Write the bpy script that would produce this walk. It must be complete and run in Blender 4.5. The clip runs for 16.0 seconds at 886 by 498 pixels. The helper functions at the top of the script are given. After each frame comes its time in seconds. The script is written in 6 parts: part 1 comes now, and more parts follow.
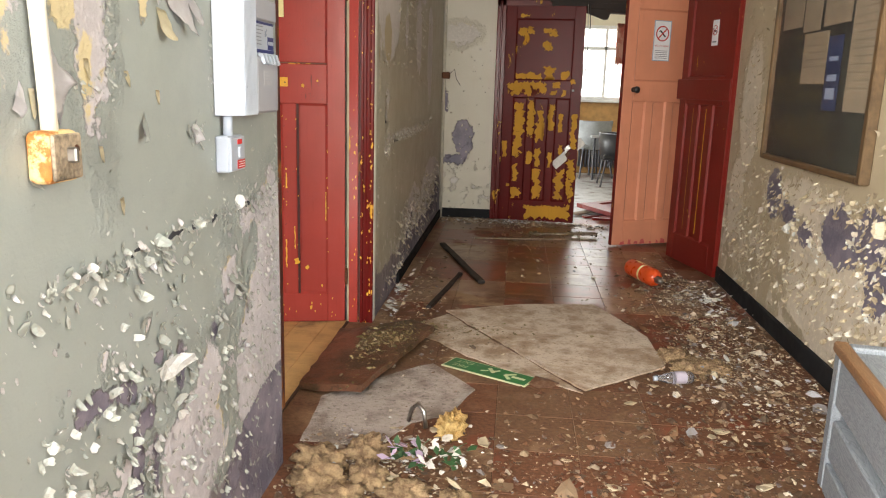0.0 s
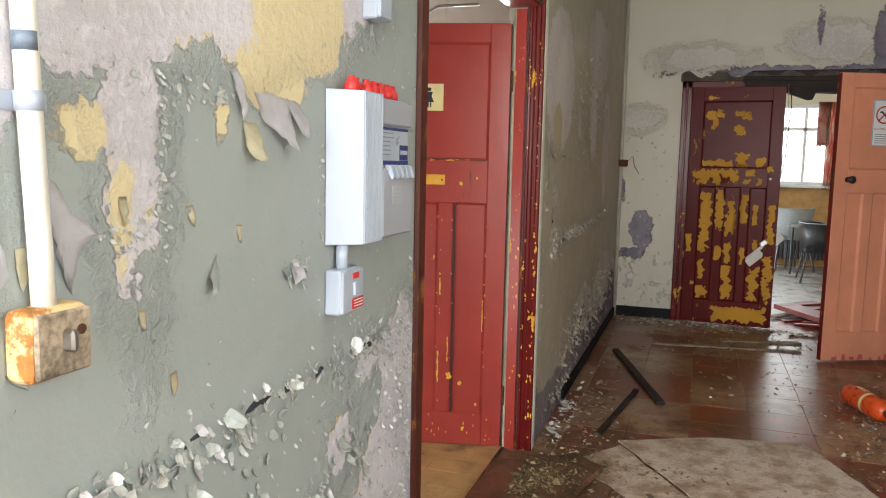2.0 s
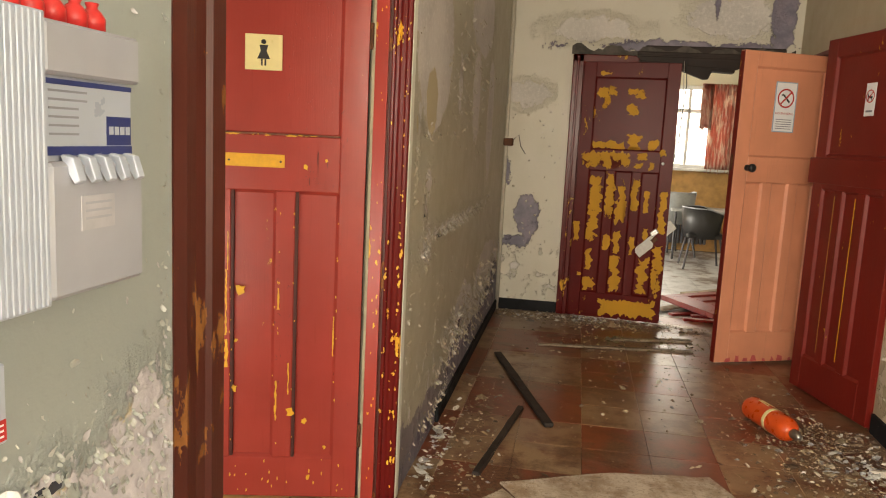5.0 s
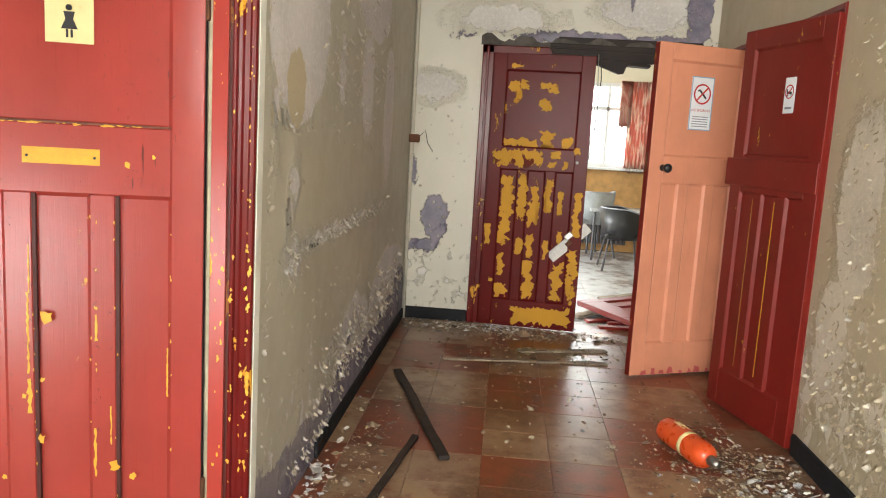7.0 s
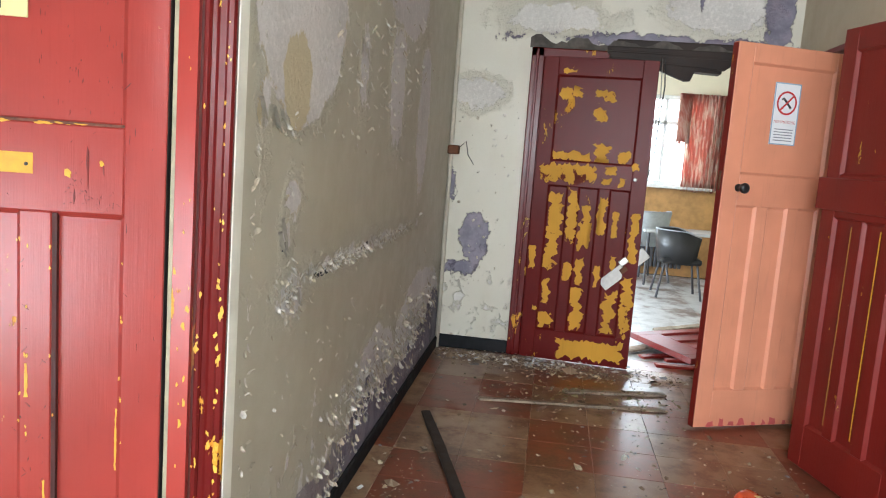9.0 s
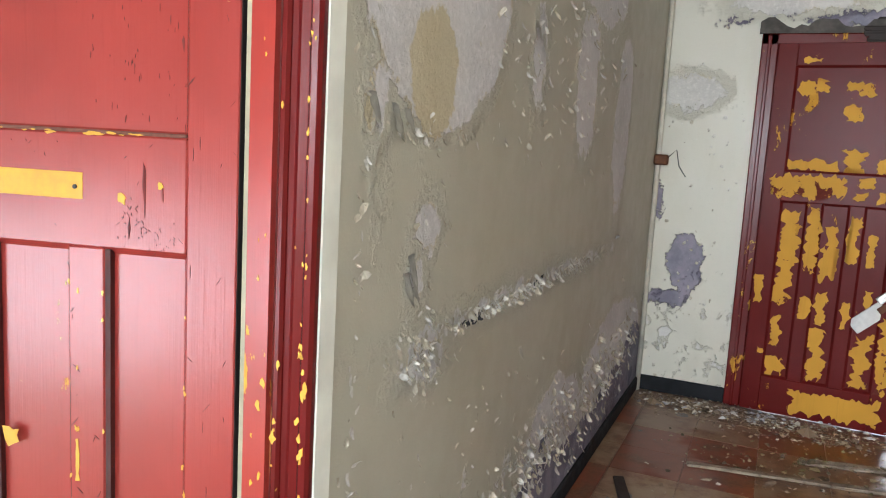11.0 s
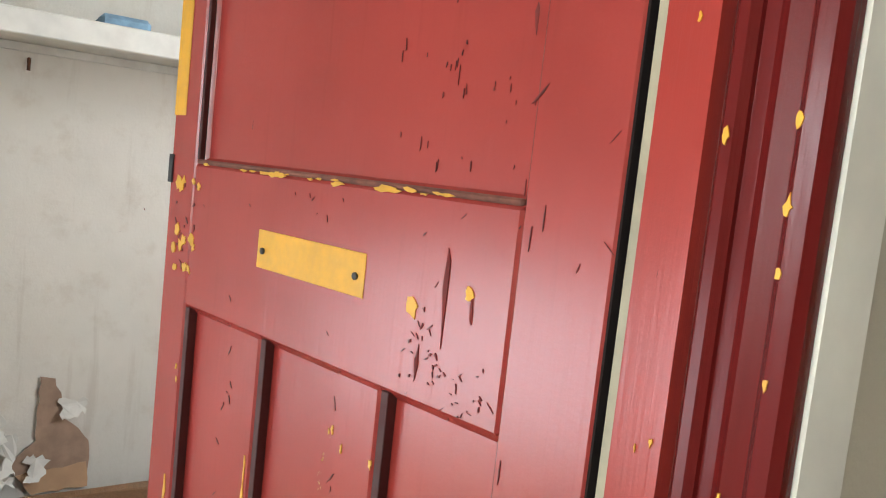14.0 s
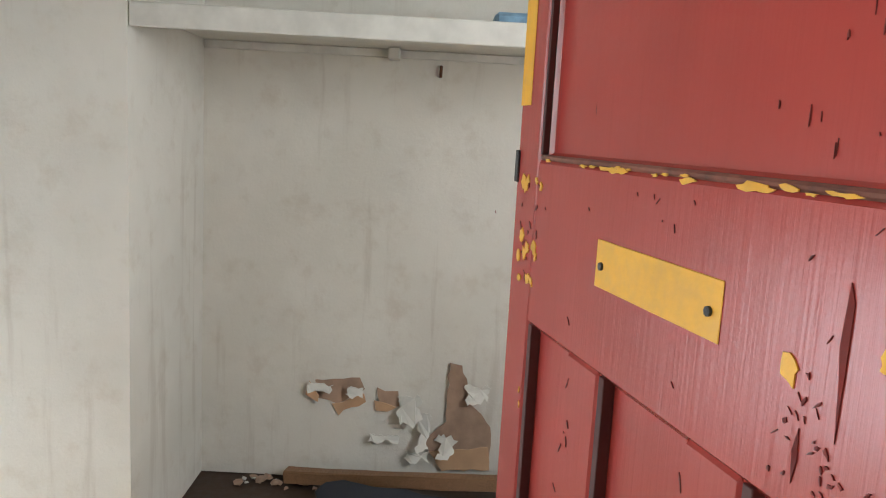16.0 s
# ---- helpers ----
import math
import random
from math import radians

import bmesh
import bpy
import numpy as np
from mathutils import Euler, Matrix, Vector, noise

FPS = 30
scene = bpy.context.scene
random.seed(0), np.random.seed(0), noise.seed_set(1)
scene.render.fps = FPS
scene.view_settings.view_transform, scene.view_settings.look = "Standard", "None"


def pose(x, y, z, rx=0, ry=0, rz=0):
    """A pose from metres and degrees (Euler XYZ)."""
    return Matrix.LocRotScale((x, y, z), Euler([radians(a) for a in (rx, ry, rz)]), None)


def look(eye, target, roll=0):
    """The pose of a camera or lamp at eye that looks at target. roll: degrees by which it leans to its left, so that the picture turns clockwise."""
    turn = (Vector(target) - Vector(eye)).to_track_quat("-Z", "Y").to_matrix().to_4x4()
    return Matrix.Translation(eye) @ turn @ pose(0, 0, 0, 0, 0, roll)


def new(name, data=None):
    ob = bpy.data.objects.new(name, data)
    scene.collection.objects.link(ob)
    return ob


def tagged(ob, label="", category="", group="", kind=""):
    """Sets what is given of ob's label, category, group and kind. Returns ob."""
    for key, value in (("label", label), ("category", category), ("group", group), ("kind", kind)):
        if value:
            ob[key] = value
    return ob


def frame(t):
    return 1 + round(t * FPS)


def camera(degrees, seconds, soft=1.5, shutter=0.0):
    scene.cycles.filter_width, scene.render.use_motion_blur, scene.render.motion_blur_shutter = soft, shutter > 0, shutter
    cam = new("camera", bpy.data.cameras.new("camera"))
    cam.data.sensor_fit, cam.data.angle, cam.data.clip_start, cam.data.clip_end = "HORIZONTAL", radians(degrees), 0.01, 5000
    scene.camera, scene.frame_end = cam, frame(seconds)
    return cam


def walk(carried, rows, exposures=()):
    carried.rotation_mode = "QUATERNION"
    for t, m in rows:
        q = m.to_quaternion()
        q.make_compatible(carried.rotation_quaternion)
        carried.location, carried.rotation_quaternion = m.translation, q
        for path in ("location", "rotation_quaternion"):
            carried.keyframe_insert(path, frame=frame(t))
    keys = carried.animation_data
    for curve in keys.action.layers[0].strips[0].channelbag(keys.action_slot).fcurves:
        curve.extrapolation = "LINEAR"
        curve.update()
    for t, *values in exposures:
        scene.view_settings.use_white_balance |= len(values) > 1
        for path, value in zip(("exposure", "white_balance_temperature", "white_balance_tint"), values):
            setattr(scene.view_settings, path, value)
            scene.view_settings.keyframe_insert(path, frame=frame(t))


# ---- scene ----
cam = camera(60.7, 16.0, soft=1.1)
METRES, EYE, TILT, LEAN, TURN = 3.9, 1.26, 0.0, 0.0, 5.3
ROWS = [
    (0.0, 0.0, 0.0, 0.0, 0.35, -12.15, -1.61),
    (0.5, 0.0018, 0.0364, 0.0076, 0.45, -11.12, -1.89),
    (1.0, 0.0042, 0.0637, 0.0185, 2.53, -9.53, -1.48),
    (1.5, 0.0038, 0.0908, 0.0202, 6.8, -7.84, -1.16),
    (2.0, -0.0001, 0.124, 0.0208, 13.47, -6.59, -1.16),
    (2.5, -0.0008, 0.1525, 0.0264, 20.38, -5.84, -1.12),
    (3.0, 0.0013, 0.1765, 0.0284, 22.93, -6.24, -0.95),
    (3.5, 0.0044, 0.2025, 0.0293, 20.94, -6.91, -1.27),
    (4.0, 0.0049, 0.2404, 0.0253, 16.1, -7.64, -1.84),
    (4.5, -0.0024, 0.2853, 0.0202, 10.39, -8.17, -2.47),
    (5.0, -0.0057, 0.3204, 0.0282, 4.88, -8.39, -2.78),
    (7.5, 0.0455, 0.4711, 0.0278, -0.46, -8.22, -3.32),
    (8.0, 0.048, 0.5063, 0.0266, 0.29, -7.76, -3.66),
    (10.5, 0.0478, 0.6904, 0.024, 13.08, -7.4, -3.67),
    (11.0, 0.0508, 0.7288, 0.0253, 18.77, -7.64, -3.22),
    (11.5, 0.0459, 0.7584, 0.0244, 24.07, -7.92, -3.6),
    (12.0, 0.0322, 0.789, 0.0177, 29.42, -8.07, -4.61),
    (12.5, 0.0079, 0.8251, 0.0142, 35.03, -7.92, -5.67),
    (13.0, -0.0124, 0.8531, 0.0187, 40.57, -7.31, -6.26),
    (13.5, -0.0278, 0.8721, 0.0226, 46.6, -6.39, -6.3),
    (14.0, -0.0386, 0.8927, 0.0268, 53.62, -5.25, -6.21),
    (14.5, -0.0473, 0.9148, 0.0324, 61.29, -4.97, -5.7),
    (15.0, -0.0533, 0.9253, 0.0356, 69.14, -5.6, -4.67),
    (15.5, -0.0632, 0.9285, 0.0329, 77.1, -6.81, -3.67),
    (16.0, -0.0778, 0.9297, 0.0287, 84.55, -8.54, -3.11),
]
EXPOSURES = [(0.0, 0.15, 6950, 13), (1.0, 0.22, 7050, 13), (1.8, 0.05, 6700, 12), (2.5, -0.32, 6200, 10), (3.5, -0.34, 6450, 11), (5.0, 0.2, 8400, 14), (7.5, 0.85, 6350, 9), (11.0, 0.88, 5750, 8), (12.5, 0.70, 5850, 8), (13.5, 0.40, 6000, 8), (14.5, 0.50, 6000, 8), (15.2, 0.45, 5950, 8), (16.0, 0.12, 6000, 7)]
walk(cam, [(t, pose(0, 0, EYE, TILT, LEAN, TURN) @ pose(METRES * x, METRES * y, METRES * z, 90 + pitch, roll, yaw)) for t, x, y, z, yaw, pitch, roll in ROWS], EXPOSURES)

# ---- light ----
world = bpy.data.worlds.new("overcast_sky")
scene.world = world
world.use_nodes = True
sky = world.node_tree.nodes.new("ShaderNodeTexSky")
sky.sky_type, sky.sun_disc = "NISHITA", False
sky.sun_elevation, sky.sun_rotation = radians(38), radians(150)
world.node_tree.links.new(sky.outputs[0], world.node_tree.nodes["Background"].inputs[0])
world.node_tree.nodes["Background"].inputs[1].default_value = 0.12
sun = new("sun", bpy.data.lights.new("sun", "SUN"))
sun.data.energy, sun.data.angle, sun.data.color = 1.5, radians(8), (1, 0.95, 0.88)
sun.matrix_world = look((0, 0, 0), (-0.5, -0.75, -0.65))


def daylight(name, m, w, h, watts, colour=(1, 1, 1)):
    """An area lamp in an opening, seen or added; it shines along its own -z."""
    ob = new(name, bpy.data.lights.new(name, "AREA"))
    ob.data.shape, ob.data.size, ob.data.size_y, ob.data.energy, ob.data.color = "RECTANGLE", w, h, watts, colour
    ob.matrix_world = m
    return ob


daylight("entrance_daylight", look((0.35, -3.45, 1.3), (0.35, 2.0, 1.25)), 1.9, 2.4, 50, (1.0, 0.99, 0.97))
# two side lamps in unseen, added openings, to brighten the facing walls
daylight("left_fill_lamp", look((-0.80, -0.9, 1.65), (1.4, 1.8, 1.0)), 1.3, 1.1, 315, (1.0, 0.99, 0.97))
daylight("right_fill_lamp", look((1.50, 0.3, 1.65), (-0.7, 5.6, 0.9)), 1.2, 1.1, 50, (0.88, 0.97, 1.0))
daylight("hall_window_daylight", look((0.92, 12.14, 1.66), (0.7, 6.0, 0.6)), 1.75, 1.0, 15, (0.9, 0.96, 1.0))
# added lamp out of view, brightens the hall without showing in the floor
daylight("hall_side_fill_lamp", look((-3.98, 10.0, 1.6), (1.0, 9.6, 0.3)), 1.8, 1.1, 300, (0.88, 0.95, 1.0))
# washroom lamps are added, unseen: they light the alcove and give the door sheen
daylight("washroom_near_fill_lamp", look((-2.38, 0.85, 0.47), (-2.1, 3.5, 0.45)), 1.8, 0.88, 40, (0.95, 0.98, 1.0))
daylight("washroom_far_fill_lamp", look((-1.5, 5.15, 1.7), (-2.9, 3.2, 0.9)), 0.85, 0.85, 34, (1.0, 0.98, 0.95))


# ---- mesh helpers ----
def mesh_of(name, bm, mat, smooth=False):
    me = bpy.data.meshes.new(name)
    bmesh.ops.recalc_face_normals(bm, faces=bm.faces)
    bm.to_mesh(me)
    bm.free()
    if mat:
        me.materials.append(mat)
    if smooth:
        for p in me.polygons:
            p.use_smooth = True
    return me


def part(name, bm, mat, parent=None, label="", smooth=False):
    ob = new(name, mesh_of(name, bm, mat, smooth))
    if parent:
        ob.parent = parent
    if label:
        ob["label"] = label
    return ob


def empty(name, m=None):
    ob = new(name)
    ob.empty_display_size = 0.1
    if m is not None:
        ob.matrix_world = m
    return ob


def box(lo, hi, bevel=0.0, bm=None, seg=1):
    """A box from corner to corner, with its edges rounded."""
    own = bmesh.new()
    bmesh.ops.create_cube(own, size=1)
    for v in own.verts:
        v.co = [lo[i] + (v.co[i] + 0.5) * (hi[i] - lo[i]) for i in range(3)]
    if bevel:
        bmesh.ops.bevel(own, geom=own.edges[:], offset=bevel, segments=seg, affect="EDGES", profile=0.5)
    if bm is None:
        return own
    return merge(bm, own)


def merge(bm, other, m=None):
    if m is not None:
        other.transform(m)
    me = bpy.data.meshes.new("tmp")
    other.to_mesh(me)
    other.free()
    bm.from_mesh(me)
    bpy.data.meshes.remove(me)
    return bm


def lathe(profile, seg=20):
    """A solid of revolution round z from (radius, z) pairs."""
    bm = bmesh.new()
    rings = []
    for r, z in profile:
        rings.append([bm.verts.new((r * math.cos(2 * math.pi * k / seg), r * math.sin(2 * math.pi * k / seg), z)) for k in range(seg)])
    for a, b in zip(rings, rings[1:]):
        for k in range(seg):
            bm.faces.new((a[k], a[(k + 1) % seg], b[(k + 1) % seg], b[k]))
    bm.faces.new(rings[0][::-1])
    bm.faces.new(rings[-1])
    return bm


def tube(points, r, seg=10):
    """A round bar along points."""
    bm = bmesh.new()
    pts = [Vector(p) for p in points]
    rings = []
    up = Vector((0.13, 0.31, 0.94))
    for i, p in enumerate(pts):
        d = (pts[min(i + 1, len(pts) - 1)] - pts[max(i - 1, 0)]).normalized()
        s = d.cross(up)
        if s.length < 0.1:
            s = d.cross(Vector((1, 0, 0)))
        s.normalize()
        u = s.cross(d)
        rings.append([bm.verts.new(p + r * (math.cos(2 * math.pi * k / seg) * s + math.sin(2 * math.pi * k / seg) * u)) for k in range(seg)])
    for a, b in zip(rings, rings[1:]):
        for k in range(seg):
            bm.faces.new((a[k], a[(k + 1) % seg], b[(k + 1) % seg], b[k]))
    bm.faces.new(rings[0][::-1])
    bm.faces.new(rings[-1])
    return bm


def slab(outline, z0, z1, bevel=0.0):
    """A flat piece of that outline (x, y), from z0 to z1."""
    bm = bmesh.new()
    low = [bm.verts.new((x, y, z0)) for x, y in outline]
    top = [bm.verts.new((x, y, z1)) for x, y in outline]
    bm.faces.new(low[::-1])
    bm.faces.new(top)
    n = len(outline)
    for k in range(n):
        bm.faces.new((low[k], low[(k + 1) % n], top[(k + 1) % n], top[k]))
    if bevel:
        bmesh.ops.bevel(bm, geom=bm.edges[:], offset=bevel, segments=1, affect="EDGES")
    return bm


def ragged(outline, step=0.03, amount=0.008, seed=0):
    """The outline with more corners, pushed in and out."""
    rnd = random.Random(seed)
    out = []
    n = len(outline)
    for k in range(n):
        a, b = Vector(outline[k]), Vector(outline[(k + 1) % n])
        m = max(1, int((b - a).length / step))
        for i in range(m):
            p = a.lerp(b, i / m)
            out.append((p.x + rnd.uniform(-amount, amount), p.y + rnd.uniform(-amount, amount)))
    return out


def writing(words, size, mat, parent, m, align="CENTER"):
    cu = bpy.data.curves.new("lettering", "FONT")
    cu.body, cu.size, cu.align_x, cu.align_y = words, size, align, "CENTER"
    tmp = bpy.data.objects.new("lettering", cu)
    me = bpy.data.meshes.new_from_object(tmp)
    bpy.data.objects.remove(tmp)
    me.materials.append(mat)
    ob = new("lettering", me)
    ob.parent = parent
    ob.matrix_local = m
    return ob


# ---- materials ----
class Nodes:
    """Short names for the nodes of one material."""

    def __init__(self, name, rough=0.6, metal=0.0, spec=0.5):
        self.mat = bpy.data.materials.new(name)
        self.mat.use_nodes = True
        self.t = self.mat.node_tree
        self.b = self.t.nodes["Principled BSDF"]
        self.b.inputs["Roughness"].default_value = rough
        self.b.inputs["Metallic"].default_value = metal
        self.b.inputs["Specular IOR Level"].default_value = spec
        self.world = self.t.nodes.new("ShaderNodeNewGeometry").outputs["Position"]
        self.local = self.t.nodes.new("ShaderNodeTexCoord").outputs["Object"]

    def put(self, value, socket):
        if isinstance(value, bpy.types.NodeSocket):
            self.t.links.new(value, socket)
        elif isinstance(value, (tuple, list)):
            socket.default_value = (*value, 1)[: len(socket.default_value)]
        else:
            socket.default_value = value

    def math(self, op, a, b=0.0, clamp=False):
        n = self.t.nodes.new("ShaderNodeMath")
        n.operation, n.use_clamp = op, clamp
        self.put(a, n.inputs[0])
        self.put(b, n.inputs[1])
        return n.outputs[0]

    def stretch(self, vec, scale, shift=(0, 0, 0)):
        n = self.t.nodes.new("ShaderNodeMapping")
        self.put(vec, n.inputs[0])
        n.inputs["Location"].default_value = shift
        n.inputs["Scale"].default_value = scale
        return n.outputs[0]

    def noise(self, vec, scale, detail=4.0, rough=0.55, warp=0.0):
        n = self.t.nodes.new("ShaderNodeTexNoise")
        self.put(vec, n.inputs["Vector"])
        n.inputs["Scale"].default_value = scale
        n.inputs["Detail"].default_value = detail
        n.inputs["Roughness"].default_value = rough
        n.inputs["Distortion"].default_value = warp
        return n.outputs[0]

    def cells(self, vec, scale, feature="F1", out="Distance"):
        n = self.t.nodes.new("ShaderNodeTexVoronoi")
        n.feature = feature
        self.put(vec, n.inputs["Vector"])
        n.inputs["Scale"].default_value = scale
        return n.outputs[out]

    def step(self, v, lo, hi, a=0.0, b=1.0):
        n = self.t.nodes.new("ShaderNodeMapRange")
        n.interpolation_type = "SMOOTHSTEP"
        self.put(v, n.inputs[0])
        for i, x in enumerate((lo, hi, a, b)):
            self.put(x, n.inputs[i + 1])
        return n.outputs[0]

    def mix(self, f, a, b):
        n = self.t.nodes.new("ShaderNodeMix")
        n.data_type = "RGBA"
        self.put(f, n.inputs[0])
        self.put(a, n.inputs[6])
        self.put(b, n.inputs[7])
        return n.outputs[2]

    def axes(self, vec):
        n = self.t.nodes.new("ShaderNodeSeparateXYZ")
        self.put(vec, n.inputs[0])
        return n.outputs

    def random(self):
        return self.t.nodes.new("ShaderNodeObjectInfo").outputs["Random"]

    def island(self):
        return self.t.nodes.new("ShaderNodeNewGeometry").outputs["Random Per Island"]

    def bump(self, height, strength=0.5, distance=0.005):
        n = self.t.nodes.new("ShaderNodeBump")
        n.inputs["Strength"].default_value = strength
        n.inputs["Distance"].default_value = distance
        self.put(height, n.inputs["Height"])
        self.t.links.new(n.outputs[0], self.b.inputs["Normal"])

    def colour(self, c):
        self.put(c, self.b.inputs["Base Color"])
        return self

    def rough(self, r):
        self.put(r, self.b.inputs["Roughness"])
        return self

    def blobs(self, u, v, spots, wobble, push=0.12):
        """A field that is over 0 inside the ellipses (u, v, ru, rv), with ragged edges."""
        best = None
        for cu, cv, ru, rv in spots:
            a = self.math("DIVIDE", self.math("SUBTRACT", u, cu), ru)
            b = self.math("DIVIDE", self.math("SUBTRACT", v, cv), rv)
            d = self.math("SUBTRACT", 1.0, self.math("SQRT", self.math("ADD", self.math("MULTIPLY", a, a), self.math("MULTIPLY", b, b))))
            d = self.math("MULTIPLY", d, min(ru, rv))
            best = d if best is None else self.math("MAXIMUM", best, d)
        return self.math("ADD", best, self.math("MULTIPLY", self.math("SUBTRACT", wobble, 0.5), push))


def plain(name, colour, rough=0.5, metal=0.0, vary=0.12, scale=30.0, bump=0.0):
    """Paint, plastic or metal of one colour, with faint soiling."""
    n = Nodes(name, rough, metal)
    f = n.noise(n.local, scale, 5)
    g = n.noise(n.local, scale * 0.17, 3)
    dark = tuple(c * (1 - 2.2 * vary) for c in colour)
    n.colour(n.mix(n.step(n.math("ADD", n.math("MULTIPLY", f, 0.5), n.math("MULTIPLY", g, 0.5)), 0.3, 0.7), dark, colour))
    n.rough(n.step(f, 0.2, 0.8, max(rough - 0.1, 0.03), min(rough + 0.12, 1)))
    if bump:
        n.bump(f, bump, 0.002)
    return n.mat


def wall_paint(name, paint, under, cream, axis, peel=(), cream_spots=(), low=0.5, low_amount=0.12, bare_low=True, dark_spots=(), dark_push=0.28, peel_push=0.34):
    """Old gloss paint on plaster that blisters and comes off, more of it near the floor."""
    n = Nodes(name, 0.55)
    p = n.axes(n.world)
    u, z = p[axis], p[2]
    big = n.noise(n.world, 2.3, 3)
    mid = n.noise(n.world, 9, 6, 0.65)
    fine = n.noise(n.world, 42, 6, 0.7)
    tiny = n.noise(n.world, 160, 3)
    coarse = n.noise(n.world, 5, 4, 0.6, 0.6)
    edge = n.math("ADD", n.math("ADD", n.math("MULTIPLY", mid, 0.35), n.math("MULTIPLY", coarse, 0.4)), n.math("MULTIPLY", fine, 0.25))
    # scattered chips, many towards the floor
    chips = n.noise(n.stretch(n.world, (1, 1, 0.8)), 11, 5, 0.6, 0.4)
    chance = n.step(z, low * 0.5, low * 1.9, 0.66 - low_amount, 0.76)
    lost = n.math("SUBTRACT", n.math("ADD", chips, n.math("MULTIPLY", n.math("SUBTRACT", fine, 0.5), 0.12)), chance)
    if peel:
        lost = n.math("MAXIMUM", lost, n.blobs(u, z, peel, edge, peel_push))
    lost_m = n.step(lost, -0.004, 0.006)
    rim = n.step(lost, -0.05, -0.004)
    # the coat under the paint: cream round the edges, plaster further in
    inner = n.step(lost, 0.002, 0.014)
    under_c = n.mix(n.step(big, 0.35, 0.65), under, tuple(c * 0.82 for c in under))
    under_c = n.mix(n.step(fine, 0.45, 0.75), under_c, tuple(min(1, c * 1.12) for c in under))
    coat = n.mix(n.math("MAXIMUM", n.step(mid, 0.40, 0.46), inner), cream, under_c)
    if cream_spots:
        c_m = n.step(n.blobs(u, z, cream_spots, edge, 0.2), -0.004, 0.006)
        coat = n.mix(c_m, coat, cream)
        lost_m = n.math("MAXIMUM", lost_m, c_m)
    stain = n.step(n.noise(n.stretch(n.world, (1, 1, 0.35)), 3.1, 5, 0.6), 0.45, 0.75)
    top = n.mix(n.math("MULTIPLY", stain, 0.35), paint, tuple(c * d for c, d in zip(paint, (0.78, 0.74, 0.64))))
    top = n.mix(n.math("MULTIPLY", n.step(fine, 0.55, 0.75), 0.25), top, tuple(c * 0.75 for c in paint))
    col = n.mix(lost_m, top, coat)
    # bare dark render near the floor
    if bare_low:
        damp = n.math("SUBTRACT", n.math("ADD", n.math("MULTIPLY", edge, 0.42), 0.02), z)
        bare = n.step(damp, 0.0, 0.012)
        col = n.mix(bare, col, n.mix(n.step(mid, 0.35, 0.65), (0.17, 0.145, 0.17), (0.28, 0.25, 0.27)))
    if dark_spots:
        hole = n.step(n.blobs(u, z, dark_spots, edge, dark_push), 0.0, 0.008)
        col = n.mix(hole, col, n.mix(n.step(mid, 0.35, 0.65), (0.125, 0.115, 0.165), (0.24, 0.215, 0.265)))
    n.colour(col)
    n.rough(n.math("ADD", n.math("MULTIPLY", lost_m, 0.3), n.step(mid, 0.3, 0.7, 0.38, 0.6)))
    # lifted rims, blisters and grain
    h = n.math("ADD", n.math("MULTIPLY", lost_m, -0.75), n.math("MULTIPLY", rim, 0.5))
    h = n.math("ADD", h, n.math("MULTIPLY", fine, n.step(lost, -0.06, 0.02, 0.04, 0.8)))
    h = n.math("ADD", h, n.math("MULTIPLY", tiny, 0.06))
    h = n.math("ADD", h, n.math("MULTIPLY", mid, n.step(lost, -0.06, 0.02, 0.25, 0.6)))
    if dark_spots:
        h = n.math("SUBTRACT", h, n.math("MULTIPLY", hole, 1.5))
    n.bump(h, 0.9, 0.007)
    return n.mat


